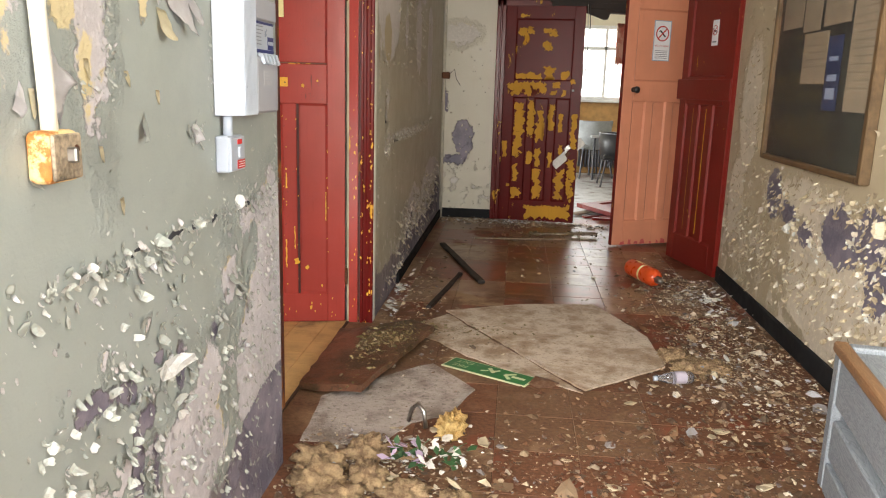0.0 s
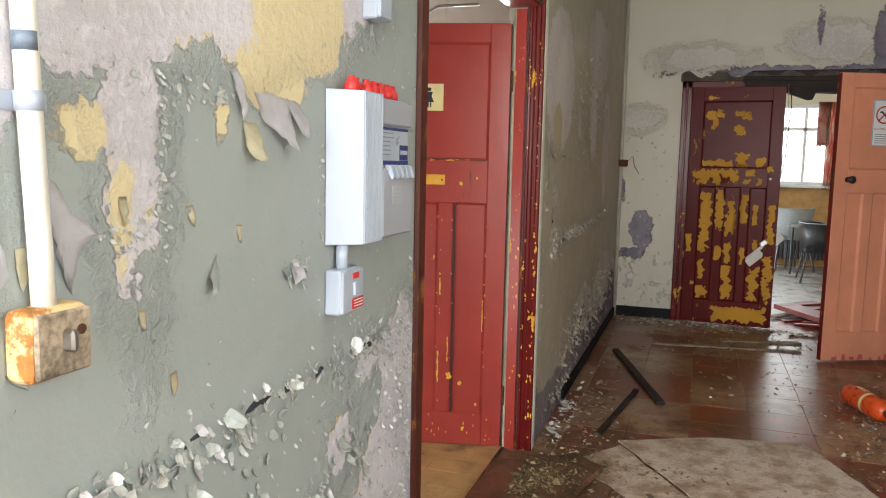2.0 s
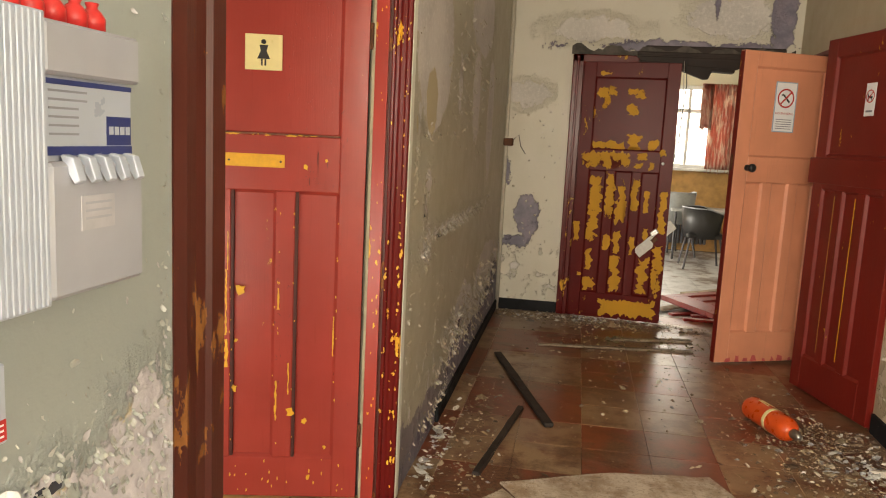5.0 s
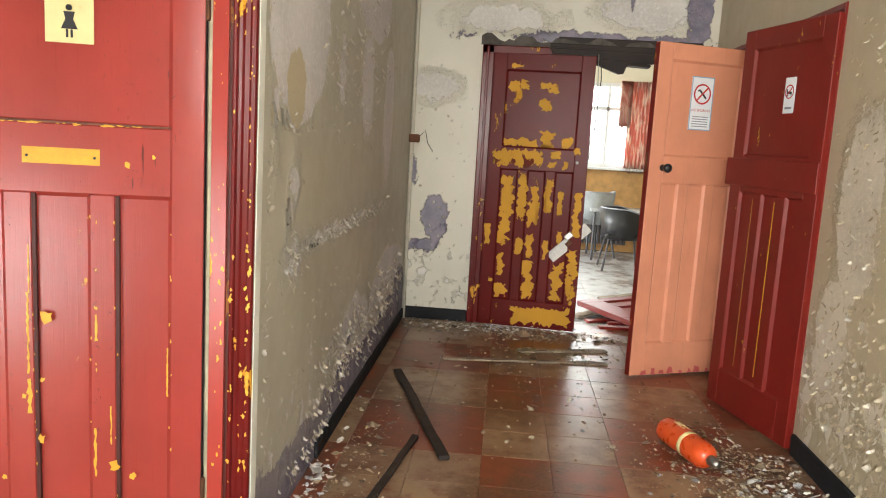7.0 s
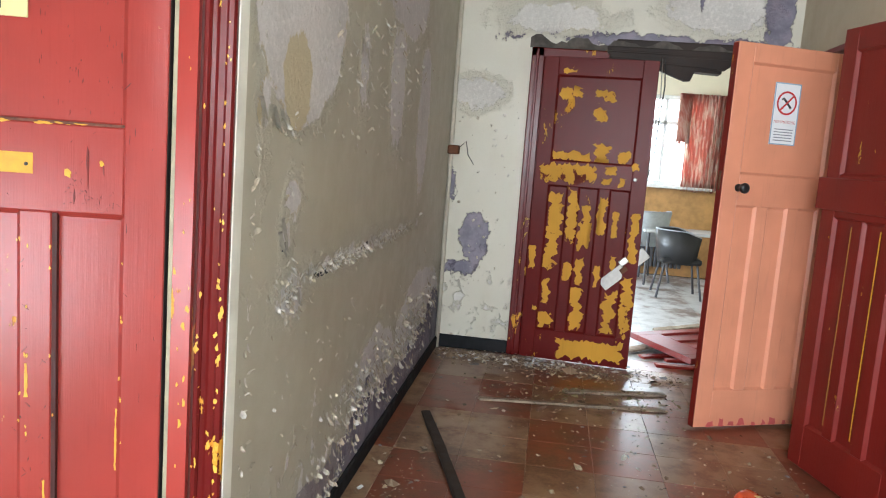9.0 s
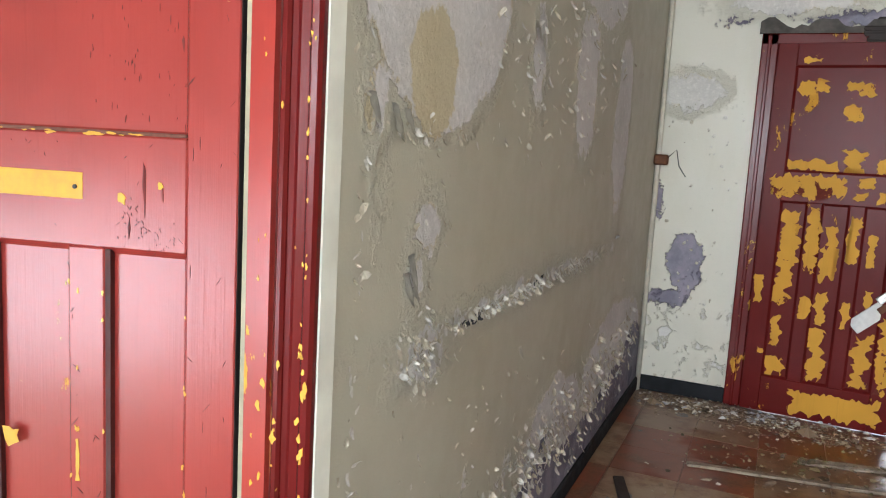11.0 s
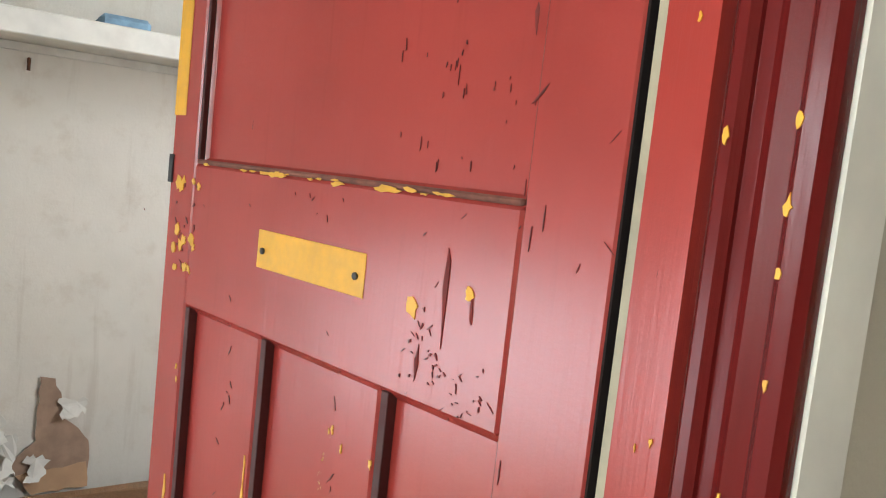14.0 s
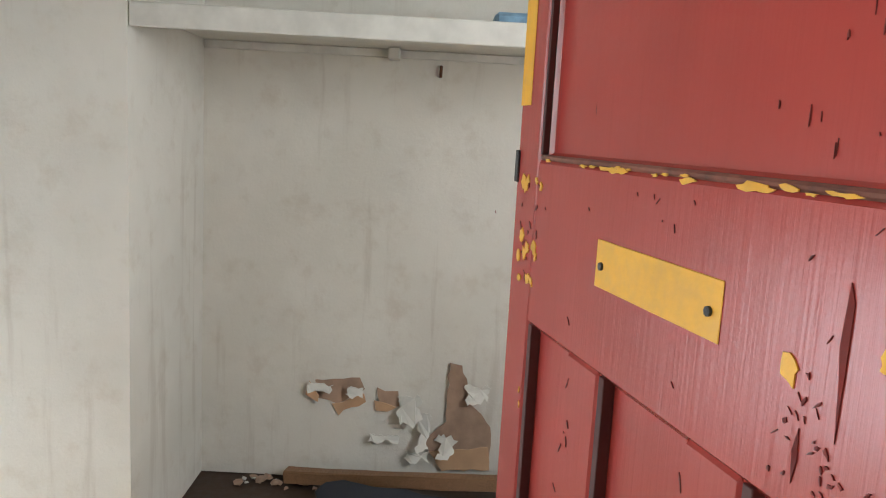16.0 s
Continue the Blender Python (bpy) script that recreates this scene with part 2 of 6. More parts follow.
def door_paint(name, paint, chip, amount, rough=0.3, streak=0.35, shift=0.0, spec=0.5):
    """Gloss paint with an older coat showing through chips along the grain."""
    n = Nodes(name, rough, 0.0, spec)
    at = n.stretch(n.local, (1, 1, 1), (shift, shift * 0.7, shift * 1.3))
    long = n.stretch(at, (1, 1, streak))
    a = n.noise(long, 16, 6, 0.62, 0.3)
    b = n.noise(at, 3.0, 3)
    c = n.noise(n.stretch(at, (1, 1, 0.08)), 70, 3)
    d = n.noise(at, 55, 5, 0.65)
    field = n.math("ADD", n.math("ADD", n.math("MULTIPLY", a, 0.6), n.math("MULTIPLY", b, 0.35)), n.math("MULTIPLY", d, 0.12))
    lost = n.step(field, 0.715 - amount, 0.722 - amount)
    rim = n.step(field, 0.69 - amount, 0.715 - amount)
    base = n.mix(n.step(b, 0.3, 0.7), paint, tuple(x * 0.86 for x in paint))
    base = n.mix(n.math("MULTIPLY", n.step(c, 0.55, 0.75), 0.2), base, tuple(x * 0.6 for x in paint))
    scratch = n.math("MULTIPLY", n.step(n.noise(n.stretch(at, (1, 1, 0.2)), 60, 5, 0.7), 0.72, 0.735), 0.8)
    base = n.mix(scratch, base, tuple(x * 0.3 for x in paint))
    old = n.mix(n.step(d, 0.35, 0.7), chip, tuple(x * 0.78 for x in chip))
    n.colour(n.mix(lost, base, old))
    n.rough(n.math("ADD", n.math("MULTIPLY", lost, 0.35), rough))
    h = n.math("ADD", n.math("MULTIPLY", lost, -0.6), n.math("MULTIPLY", rim, 0.0))
    brush = n.noise(n.stretch(at, (1, 1, 0.03)), 190, 4, 0.6)
    h = n.math("ADD", h, n.math("ADD", n.math("MULTIPLY", c, 0.45), n.math("MULTIPLY", scratch, -0.5)))
    h = n.math("ADD", h, n.math("ADD", n.math("MULTIPLY", brush, 0.55), n.math("MULTIPLY", d, 0.35)))
    h = n.math("ADD", h, n.math("MULTIPLY", n.noise(at, 6.0, 1), 1.2))
    n.bump(h, 0.6, 0.0012)
    return n.mat


YELLOW = (0.72, 0.36, 0.03)
LILAC = (0.53, 0.51, 0.55)
CREAM = (0.58, 0.50, 0.31)
MAT_WALL_A = wall_paint(
    "grey_green_wall_paint", (0.29, 0.325, 0.315), LILAC, CREAM, 1,
    peel=[(1.285, 1.40, 0.055, 0.20), (1.25, 1.66, 0.32, 0.22), (1.065, 1.47, 0.045, 0.16), (1.62, 1.74, 0.45, 0.22), (1.5, 1.56, 0.12, 0.08), (2.22, 0.80, 0.14, 0.2), (2.0, 0.90, 0.06, 0.05), (1.87, 0.76, 0.05, 0.10), (2.2, 0.45, 0.3, 0.32), (1.72, 0.50, 0.08, 0.12), (1.62, 0.38, 0.18, 0.16)],
    cream_spots=[(1.62, 1.475, 0.12, 0.05), (1.72, 1.61, 0.17, 0.12), (1.19, 1.365, 0.035, 0.03), (1.05, 1.37, 0.02, 0.09), (1.255, 1.28, 0.012, 0.04), (1.47, 1.40, 0.02, 0.04)],
    low=0.55, low_amount=0.10, peel_push=0.26,
    dark_spots=[(1.22, 0.675, 0.09, 0.035), (1.32, 0.655, 0.06, 0.03), (1.555, 0.62, 0.03, 0.08), (1.46, 0.68, 0.03, 0.025), (1.40, 0.575, 0.05, 0.03), (1.35, 0.475, 0.025, 0.07), (1.42, 0.43, 0.02, 0.07), (1.76, 0.64, 0.03, 0.035), (2.25, 0.12, 0.5, 0.25)], dark_push=0.16)
MAT_WALL_B = wall_paint(
    "olive_grey_wall_paint", (0.455, 0.43, 0.345), (0.64, 0.61, 0.60), (0.50, 0.43, 0.29), 1,
    peel=[(4.35, 1.76, 0.40, 0.36), (4.30, 1.19, 0.06, 0.06), (4.25, 1.09, 0.03, 0.07), (4.3, 0.91, 0.11, 0.06), (4.9, 0.95, 0.30, 0.022), (5.5, 0.955, 0.4, 0.02), (5.6, 1.62, 0.16, 0.28), (5.0, 1.62, 0.05, 0.12), (6.3, 1.5, 0.16, 0.4), (5.5, 0.3, 0.4, 0.25), (6.6, 0.40, 0.7, 0.25), (5.75, 2.1, 0.5, 0.25), (4.06, 1.45, 0.03, 0.09)],
    cream_spots=[(4.29, 1.52, 0.11, 0.13), (4.03, 1.41, 0.025, 0.06)], low=0.4, low_amount=0.10, peel_push=0.26,
    dark_spots=[(5.3, 0.08, 0.38, 0.22), (5.9, 0.08, 0.5, 0.17), (6.6, 0.12, 0.5, 0.19), (7.1, 0.2, 0.3, 0.26), (4.5, 0.03, 0.6, 0.09), (5.35, 0.36, 0.05, 0.06)], dark_push=0.2)
MAT_WALL_FAR = wall_paint(
    "pale_cream_wall_paint", (0.60, 0.58, 0.49), (0.64, 0.62, 0.58), (0.62, 0.57, 0.42), 0,
    peel=[(-0.6, 1.75, 0.2, 0.1), (-0.1, 2.25, 0.3, 0.1), (0.9, 2.35, 0.3, 0.16)], low=0.6, low_amount=0.06, bare_low=False,
    dark_spots=[(-0.52, 0.78, 0.11, 0.16), (-0.6, 0.57, 0.12, 0.06), (-0.70, 1.12, 0.03, 0.09), (1.28, 2.36, 0.09, 0.3), (0.6, 2.13, 0.75, 0.05), (0.8, 2.35, 0.02, 0.2)])
MAT_WALL_R = wall_paint(
    "buff_wall_paint", (0.50, 0.43, 0.30), (0.68, 0.61, 0.50), (0.62, 0.54, 0.38), 1,
    peel=[(3.9, 0.75, 0.5, 0.10), (3.5, 0.4, 0.5, 0.3), (4.9, 1.2, 0.2, 0.4), (5.0, 0.6, 0.15, 0.3), (2.9, 0.5, 0.25, 0.4)], low=0.7, low_amount=0.13, bare_low=False,
    dark_spots=[(4.28, 0.74, 0.12, 0.13), (4.05, 0.66, 0.14, 0.08), (3.80, 0.60, 0.10, 0.06), (3.40, 0.65, 0.22, 0.14), (3.10, 0.72, 0.14, 0.13), (3.0, 0.55, 0.12, 0.16), (2.8, 0.6, 0.2, 0.1)], dark_push=0.30)
_n = Nodes("scuffed_white_plaster", 0.7)
_big = _n.noise(_n.world, 1.6, 4, 0.6)
_mid = _n.noise(_n.world, 8, 6, 0.65)
_fine = _n.noise(_n.world, 70, 5, 0.7)
_c = _n.mix(_n.step(_big, 0.35, 0.65), (0.73, 0.71, 0.655), (0.65, 0.63, 0.575))
_c = _n.mix(_n.math("MULTIPLY", _n.step(_mid, 0.50, 0.72), 0.35), _c, (0.50, 0.44, 0.36))
_drip = _n.noise(_n.stretch(_n.world, (1, 1, 0.08)), 14, 4, 0.6)
_c = _n.mix(_n.math("MULTIPLY", _n.step(_drip, 0.56, 0.70), 0.3), _c, (0.42, 0.37, 0.31))
_scuff = _n.step(_n.noise(_n.stretch(_n.world, (1, 1, 2.4)), 17, 6, 0.75, 0.8), 0.715, 0.735)
_n.colour(_n.mix(_n.math("MULTIPLY", _scuff, 0.7), _c, (0.24, 0.21, 0.18)))
_n.bump(_n.math("ADD", _n.math("MULTIPLY", _fine, 0.5), _n.math("MULTIPLY", _mid, 0.8)), 0.5, 0.005)
MAT_PLASTER = _n.mat
MAT_CEILING = plain("ceiling_white", (0.68, 0.66, 0.6), 0.8, 0, 0.1, 4)
MAT_SKIRT = plain("black_skirting_paint", (0.022, 0.023, 0.026), 0.75, 0, 0.25, 18, 0.4)
MAT_SKIRT.node_tree.nodes["Principled BSDF"].inputs["Specular IOR Level"].default_value = 0.15
MAT_RED = door_paint("signal_red_gloss", (0.37, 0.049, 0.040), YELLOW, 0.034, rough=0.26)
MAT_FRAME = door_paint("red_frame_gloss", (0.36, 0.038, 0.028), YELLOW, 0.07, rough=0.28, shift=4.1)
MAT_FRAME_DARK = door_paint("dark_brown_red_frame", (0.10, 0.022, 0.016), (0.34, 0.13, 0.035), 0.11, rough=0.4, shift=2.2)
MAT_MAROON = door_paint("maroon_gloss", (0.115, 0.010, 0.009), (0.56, 0.28, 0.03), 0.06, rough=0.3, spec=0.1, streak=0.45, shift=1.3)
MAT_MAROON_FRAME = door_paint("maroon_frame_gloss", (0.125, 0.011, 0.010), (0.66, 0.32, 0.03), 0.085, rough=0.25, spec=0.18, shift=3.3)
MAT_DARKRED = door_paint("dark_red_gloss", (0.18, 0.014, 0.010), (0.55, 0.33, 0.05), 0.06, rough=0.35, shift=7.7, spec=0.3)
MAT_PINK = door_paint("salmon_pink_paint", (0.72, 0.30, 0.18), (0.68, 0.42, 0.36), 0.0, rough=0.35, shift=5.5)
MAT_WHITE_EDGE = plain("cream_edge_paint", (0.86, 0.85, 0.76), 0.5, 0, 0.12, 9, 0.4)
MAT_HALL_WALL = plain("hall_cream_wall", (0.72, 0.66, 0.5), 0.7, 0, 0.06, 3)
MAT_PANELLING = plain("honey_wood_panelling", (0.5, 0.27, 0.09), 0.4, 0, 0.2, 12)


def build_wall(name, lo, hi, mat, label):
    ob = part(name, box(lo, hi), mat)
    return tagged(ob, label, "wall", kind="structure")


# ---- structure ----
LX, RX, FY, CZ = -0.735, 1.42, 7.36, 2.85
build_wall("wall_entrance_near", (-1.15, -3.6, 0), (LX, -1.65, CZ), MAT_WALL_A, "grey-green painted plaster wall")
# out of view; the opening is added for the left side lamp
build_wall("wall_entrance_under_opening", (-1.15, -1.65, 0), (LX, -0.15, 1.05), MAT_WALL_A, "grey-green painted plaster wall under an added opening")
build_wall("wall_entrance_over_opening", (-1.15, -1.65, 2.25), (LX, -0.15, CZ), MAT_WALL_A, "grey-green painted plaster wall over an added opening")
wall_a = build_wall("wall_entrance_side", (-1.15, -0.15, 0), (LX, 2.29, CZ), MAT_WALL_A, "grey-green painted plaster wall, paint peeling off in flakes")
build_wall("wall_left_return", (-1.0, 2.29, 0), (-0.885, 2.60, CZ), MAT_WALL_A, "grey-green painted plaster beside the washroom door frame")
build_wall("wall_left_over_door", (-0.95, 2.60, 2.10), (-0.76, 3.879, CZ), MAT_WALL_B, "plaster wall over the washroom doorway")
wall_b = build_wall("wall_left", (-0.90, 3.879, 0), (LX, 7.56, CZ), MAT_WALL_B, "olive-grey painted plaster wall with peeling patches")
wall_f = build_wall("wall_far_left", (LX, FY, 0), (-0.235, FY + 0.2, CZ), MAT_WALL_FAR, "cream plaster wall, cracked and blotched")
build_wall("wall_far_over_door", (-0.235, FY, 2.06), (1.36, FY + 0.2, CZ), MAT_WALL_FAR, "cream plaster wall broken away along its lower edge")
build_wall("wall_far_right", (1.36, FY, 0), (RX, FY + 0.2, CZ), MAT_WALL_FAR, "narrow strip of cream plaster wall")
RW = RX + 0.2
build_wall("wall_right_near", (RX, -3.6, 0), (RW, -0.4, CZ), MAT_WALL_R, "buff painted plaster wall")
# unseen opening, added to hold the right side lamp
build_wall("wall_right_under_opening", (RX, -0.4, 0), (RW, 1.0, 1.05), MAT_WALL_R, "buff painted plaster wall under an added opening")
build_wall("wall_right_over_opening", (RX, -0.4, 2.25), (RW, 1.0, CZ), MAT_WALL_R, "buff painted plaster wall over an added opening")
wall_r = build_wall("wall_right", (RX, 1.0, 0), (RW, 5.25, CZ), MAT_WALL_R, "buff painted plaster wall with blistered, flaking paint")
build_wall("wall_right_pier", (RX, 6.00, 0), (RW, 6.53, CZ), MAT_WALL_R, "buff plaster pier between two doorways")
build_wall("wall_right_over_door", (RX, 5.25, 2.06), (RW, 6.00, CZ), MAT_WALL_R, "plaster over the dark red door")
build_wall("wall_right_over_pink_door", (RX, 6.53, 2.06), (RW, 7.30, CZ), MAT_WALL_R, "plaster over the pink door")
build_wall("wall_right_end", (RX, 7.30, 0), (RW, FY + 0.2, CZ), MAT_WALL_R, "buff plaster wall end")
build_wall("wall_back_left", (LX, -3.6, 0), (-0.65, -3.4, CZ), MAT_WALL_R, "plaster beside the entrance")
build_wall("wall_back_right", (1.35, -3.6, 0), (RX, -3.4, CZ), MAT_WALL_R, "plaster beside the entrance")
build_wall("wall_back_over", (-0.65, -3.6, 2.6), (1.35, -3.4, CZ), MAT_WALL_R, "plaster over the entrance")
tagged(part("ceiling", box((-1.15, -3.6, CZ), (RW, FY + 0.2, CZ + 0.1)), MAT_CEILING), "plain white plaster ceiling", "ceiling", kind="structure")

# store rooms behind the two side doors
for y0, y1 in ((5.1, 6.15), (6.4, 7.45)):
    build_wall("wall_store_back", (2.3, y0, 0), (2.4, y1, 2.2), MAT_PLASTER, "dim plaster wall of a side room")
    build_wall("wall_store_side", (RW, y0 - 0.1, 0), (2.4, y0, 2.2), MAT_PLASTER, "dim plaster wall of a side room")
    build_wall("wall_store_end", (RW, y1, 0), (2.4, y1 + 0.08, 2.2), MAT_PLASTER, "dim plaster wall of a side room")
    tagged(part("ceiling", box((RW, y0 - 0.1, 2.2), (2.4, y1 + 0.08, 2.25)), MAT_CEILING), "low ceiling of a side room", "ceiling", kind="structure")

# washroom
WB, WP, WY = -3.49, -2.80, 2.70
wall_w = build_wall("wall_washroom_alcove_back", (WB - 0.12, 0.8, 0), (WB, 5.2, CZ), MAT_PLASTER, "off-white plaster at the back of an alcove, paper torn near the floor")
build_wall("wall_washroom_pier", (WB, 2.1, 0), (WP, WY, CZ), MAT_PLASTER, "off-white plaster pier beside the alcove")
# openings in the near and far walls are added to let these lamps in
build_wall("wall_washroom_near", (WB, 0.80, 0), (-3.3, 0.9, CZ), MAT_PLASTER, "off-white plaster wall")
build_wall("wall_washroom_near_end", (-1.46, 0.80, 0), (-1.15, 0.9, CZ), MAT_PLASTER, "off-white plaster wall beside an added low opening")
build_wall("wall_washroom_near_sill", (-3.3, 0.80, 0), (-1.46, 0.9, 0.02), MAT_PLASTER, "off-white plaster below an added low opening")
build_wall("wall_washroom_near_top", (-3.3, 0.80, 0.93), (-1.46, 0.9, CZ), MAT_PLASTER, "off-white plaster above an added low opening")
build_wall("wall_washroom_far", (WB, 5.1, 0), (-1.95, 5.2, CZ), MAT_PLASTER, "off-white plaster wall")
build_wall("wall_washroom_far_sill", (-1.95, 5.1, 0), (-0.90, 5.2, 1.25), MAT_PLASTER, "off-white plaster below an added opening")
build_wall("wall_washroom_far_top", (-1.95, 5.1, 2.15), (-0.90, 5.2, CZ), MAT_PLASTER, "off-white plaster above an added opening")
tagged(part("ceiling", box((WB - 0.12, 0.8, CZ - 0.15), (-1.0, 5.2, CZ - 0.05)), MAT_CEILING), "white washroom ceiling", "ceiling", kind="structure")

# hall beyond the far doorway
build_wall("wall_hall_under_window", (-4, 12.0, 0), (4.5, 12.2, 1.12), MAT_HALL_WALL, "cream hall wall under the window")
build_wall("wall_hall_over_window", (-4, 12.0, 2.22), (4.5, 12.2, 3.2), MAT_HALL_WALL, "cream hall wall over the window")
build_wall("wall_hall_beside_window", (-4, 12.0, 1.12), (0.0, 12.2, 2.22), MAT_HALL_WALL, "cream hall wall beside the window")
build_wall("wall_hall_window_pier", (1.85, 12.0, 1.12), (4.5, 12.2, 2.22), MAT_HALL_WALL, "cream hall wall beside the window")
# the gap in this wall is added for the hall's side lamp
for y0, y1, z0, z1 in ((FY + 0.2, 9.05, 0, 3.2), (10.95, 12.2, 0, 3.2), (9.05, 10.95, 0, 1.0), (9.05, 10.95, 2.2, 3.2)):
    build_wall("wall_hall_left", (-4.1, y0, z0), (-4, y1, z1), MAT_HALL_WALL, "cream hall side wall round an added opening")
build_wall("wall_hall_right", (4.5, FY + 0.2, 0), (4.6, 12.2, 3.2), MAT_HALL_WALL, "cream hall side wall")
build_wall("wall_hall_near_left", (-4, FY + 0.2, 0), (-0.735, FY + 0.3, 3.2), MAT_HALL_WALL, "cream hall wall")
build_wall("wall_hall_near_right", (RW, FY + 0.2, 0), (4.5, FY + 0.3, 3.2), MAT_HALL_WALL, "cream hall wall")
build_wall("wall_hall_near_top", (-0.735, FY + 0.2, 2.3), (RW, FY + 0.3, 3.2), MAT_HALL_WALL, "cream hall wall over the doorway")
tagged(part("ceiling", box((-4.1, FY + 0.2, 3.2), (4.6, 12.2, 3.3)), MAT_CEILING), "white hall ceiling", "ceiling", kind="structure")


def tile_mat(name, a, b, wet=0.0, rough=0.45, dirt=0.13, chequer=False):
    n = Nodes(name, rough)
    p = n.axes(n.world)
    mid = n.noise(n.world, 7, 6, 0.65)
    big = n.noise(n.world, 1.7, 4, 0.6)
    fine = n.noise(n.world, 60, 5, 0.7)
    grit = n.noise(n.world, 190, 4, 0.7)
    if chequer:
        cu = n.math("FLOOR", n.math("DIVIDE", n.math("ADD", p[0], 6.03), 0.6))
        cv = n.math("FLOOR", n.math("DIVIDE", n.math("ADD", p[1], 0.5), 0.6))
        which = n.math("MODULO", n.math("ADD", cu, cv), 2.0)
    else:
        which = n.step(n.random(), 0.45, 0.55)
    c = n.mix(which, a, b)
    c = n.mix(n.math("MULTIPLY", n.random(), 0.35), c, tuple(x * 0.55 for x in a))
    c = n.mix(n.step(mid, 0.4, 0.75), c, tuple(x * 0.6 for x in a))
    near = n.step(p[1], 3.6, 4.5, dirt, min(dirt, 0.0))
    mud = n.step(n.math("ADD", n.math("ADD", n.math("MULTIPLY", big, 0.7), n.math("MULTIPLY", mid, 0.35)), near), 0.50, 0.62)
    c = n.mix(n.math("MULTIPLY", mud, 0.8), c, n.mix(n.step(fine, 0.35, 0.65), (0.075, 0.036, 0.018), (0.17, 0.085, 0.045)))
    n.colour(n.mix(n.math("MULTIPLY", n.step(grit, 0.5, 0.75), 0.4), c, tuple(x * 0.35 for x in a)))
    pool = n.step(n.math("ADD", n.noise(n.world, 1.3, 4, 0.6), n.step(p[1], 3.9, 4.8, -0.08, 0.14)), 0.44, 0.56)
    film = n.math("MULTIPLY", pool, wet)
    n.rough(n.step(film, 0.0, 1.0, 0.6, 0.28))
    h = n.math("ADD", n.math("MULTIPLY", fine, 0.35), n.math("MULTIPLY", mid, 0.6))
    h = n.math("MULTIPLY", n.math("ADD", h, n.math("MULTIPLY", grit, 0.25)), n.math("SUBTRACT", 1.0, n.math("MULTIPLY", film, 0.93)))
    n.bump(h, 0.5, 0.004)
    return n.mat


MAT_TILE = tile_mat("quarry_tile", (0.24, 0.062, 0.03), (0.33, 0.22, 0.13), wet=0.95, chequer=True)
MAT_WTILE = tile_mat("buff_washroom_tile", (0.62, 0.40, 0.17), (0.68, 0.45, 0.2), wet=0.45, dirt=-0.06)
MAT_HTILE = tile_mat("hall_floor_tile", (0.56, 0.56, 0.56), (0.64, 0.64, 0.64), wet=0.6)
MAT_MORTAR = plain("dirty_mortar", (0.06, 0.035, 0.022), 0.6, 0, 0.2, 40, 0.3)
floor = tagged(part("floor", box((-4.1, -4.0, -0.15), (4.6, 12.2, -0.006)), MAT_MORTAR), "dirty bedding under red and buff tiles", "floor", kind="structure")


def panel_door(name, w, h, mat, m, label, panels, split, th=0.044, mat_edge=None):
    """A door with one wide panel over three tall ones; hinge edge at x=0, face to -y. split: lower panels' x from, to."""
    door = empty(name, m)
    d = 0.015
    z0, z1, z2, z3 = panels
    xs = [split[0][0], split[-1][1]]

    def bar(nm, lo, hi):
        part(nm, box((lo[0], -th, lo[1]), (hi[0], 0, hi[1]), 0.003), mat, door)

    bar("stile", (0, 0), (xs[0], h))
    bar("stile", (xs[1], 0), (w, h))
    bar("bottom_rail", (xs[0], 0), (xs[1], z0))
    bar("lock_rail", (xs[0], z1), (xs[1], z2))
    bar("top_rail", (xs[0], z3), (xs[1], h))
    for a, b in zip(split, split[1:]):
        bar("muntin", (a[1], z0), (b[0], z1))

    def field(x0, x1, a, b):
        bm = box((x0, -th + d, a), (x1, -d, b))
        for y, s in ((-th, 1), (0.0, -1)):
            o = [bm.verts.new(c) for c in ((x0, y + s * 0.003, a), (x1, y + s * 0.003, a), (x1, y + s * 0.003, b), (x0, y + s * 0.003, b))]
            e = 0.011
            i = [bm.verts.new(c) for c in ((x0 + e, y + s * (d + 0.001), a + e), (x1 - e, y + s * (d + 0.001), a + e), (x1 - e, y + s * (d + 0.001), b - e), (x0 + e, y + s * (d + 0.001), b - e))]
            for k in range(4):
                bm.faces.new((o[k], o[(k + 1) % 4], i[(k + 1) % 4], i[k]))
        part("panel", bm, mat, door)

    for a, b in split:
        field(a, b, z0, z1)
    field(xs[0], xs[1], z2, z3)
    tagged(door, label, "door", kind="structure")
    return door


def thirds(w, stile=0.095, munt=0.07):
    s = (w - 2 * stile - 2 * munt) / 3
    return [(stile + k * (s + munt), stile + k * (s + munt) + s) for k in range(3)]


# washroom door, hinged on the far jamb and swung into the room: its face looks back along the corridor
DOOR_1 = Matrix.Translation((-0.878, 3.852, 0.004)) @ Matrix.Rotation(radians(180 + 13.2), 4, "Z")
door_1 = panel_door("door_1", 0.745, 1.955, MAT_RED, DOOR_1 @ Matrix.Translation((0, 0, 0)), "glossy red panelled door with chipped paint, standing open", (0.155, 1.15, 1.345, 1.87), [(0.092, 0.246), (0.316, 0.472), (0.546, 0.672)])
door_2 = panel_door("door_2", 0.72, 1.996, MAT_MAROON, pose(-0.143, FY - 0.005, 0.008, 0, 0, -5), "maroon panelled door, much of its paint flaked to yellow", (0.2, 1.17, 1.33, 1.88), thirds(0.72))
pink_turn = math.degrees(math.atan2(6.27 - 6.545, 0.80 - 1.425))
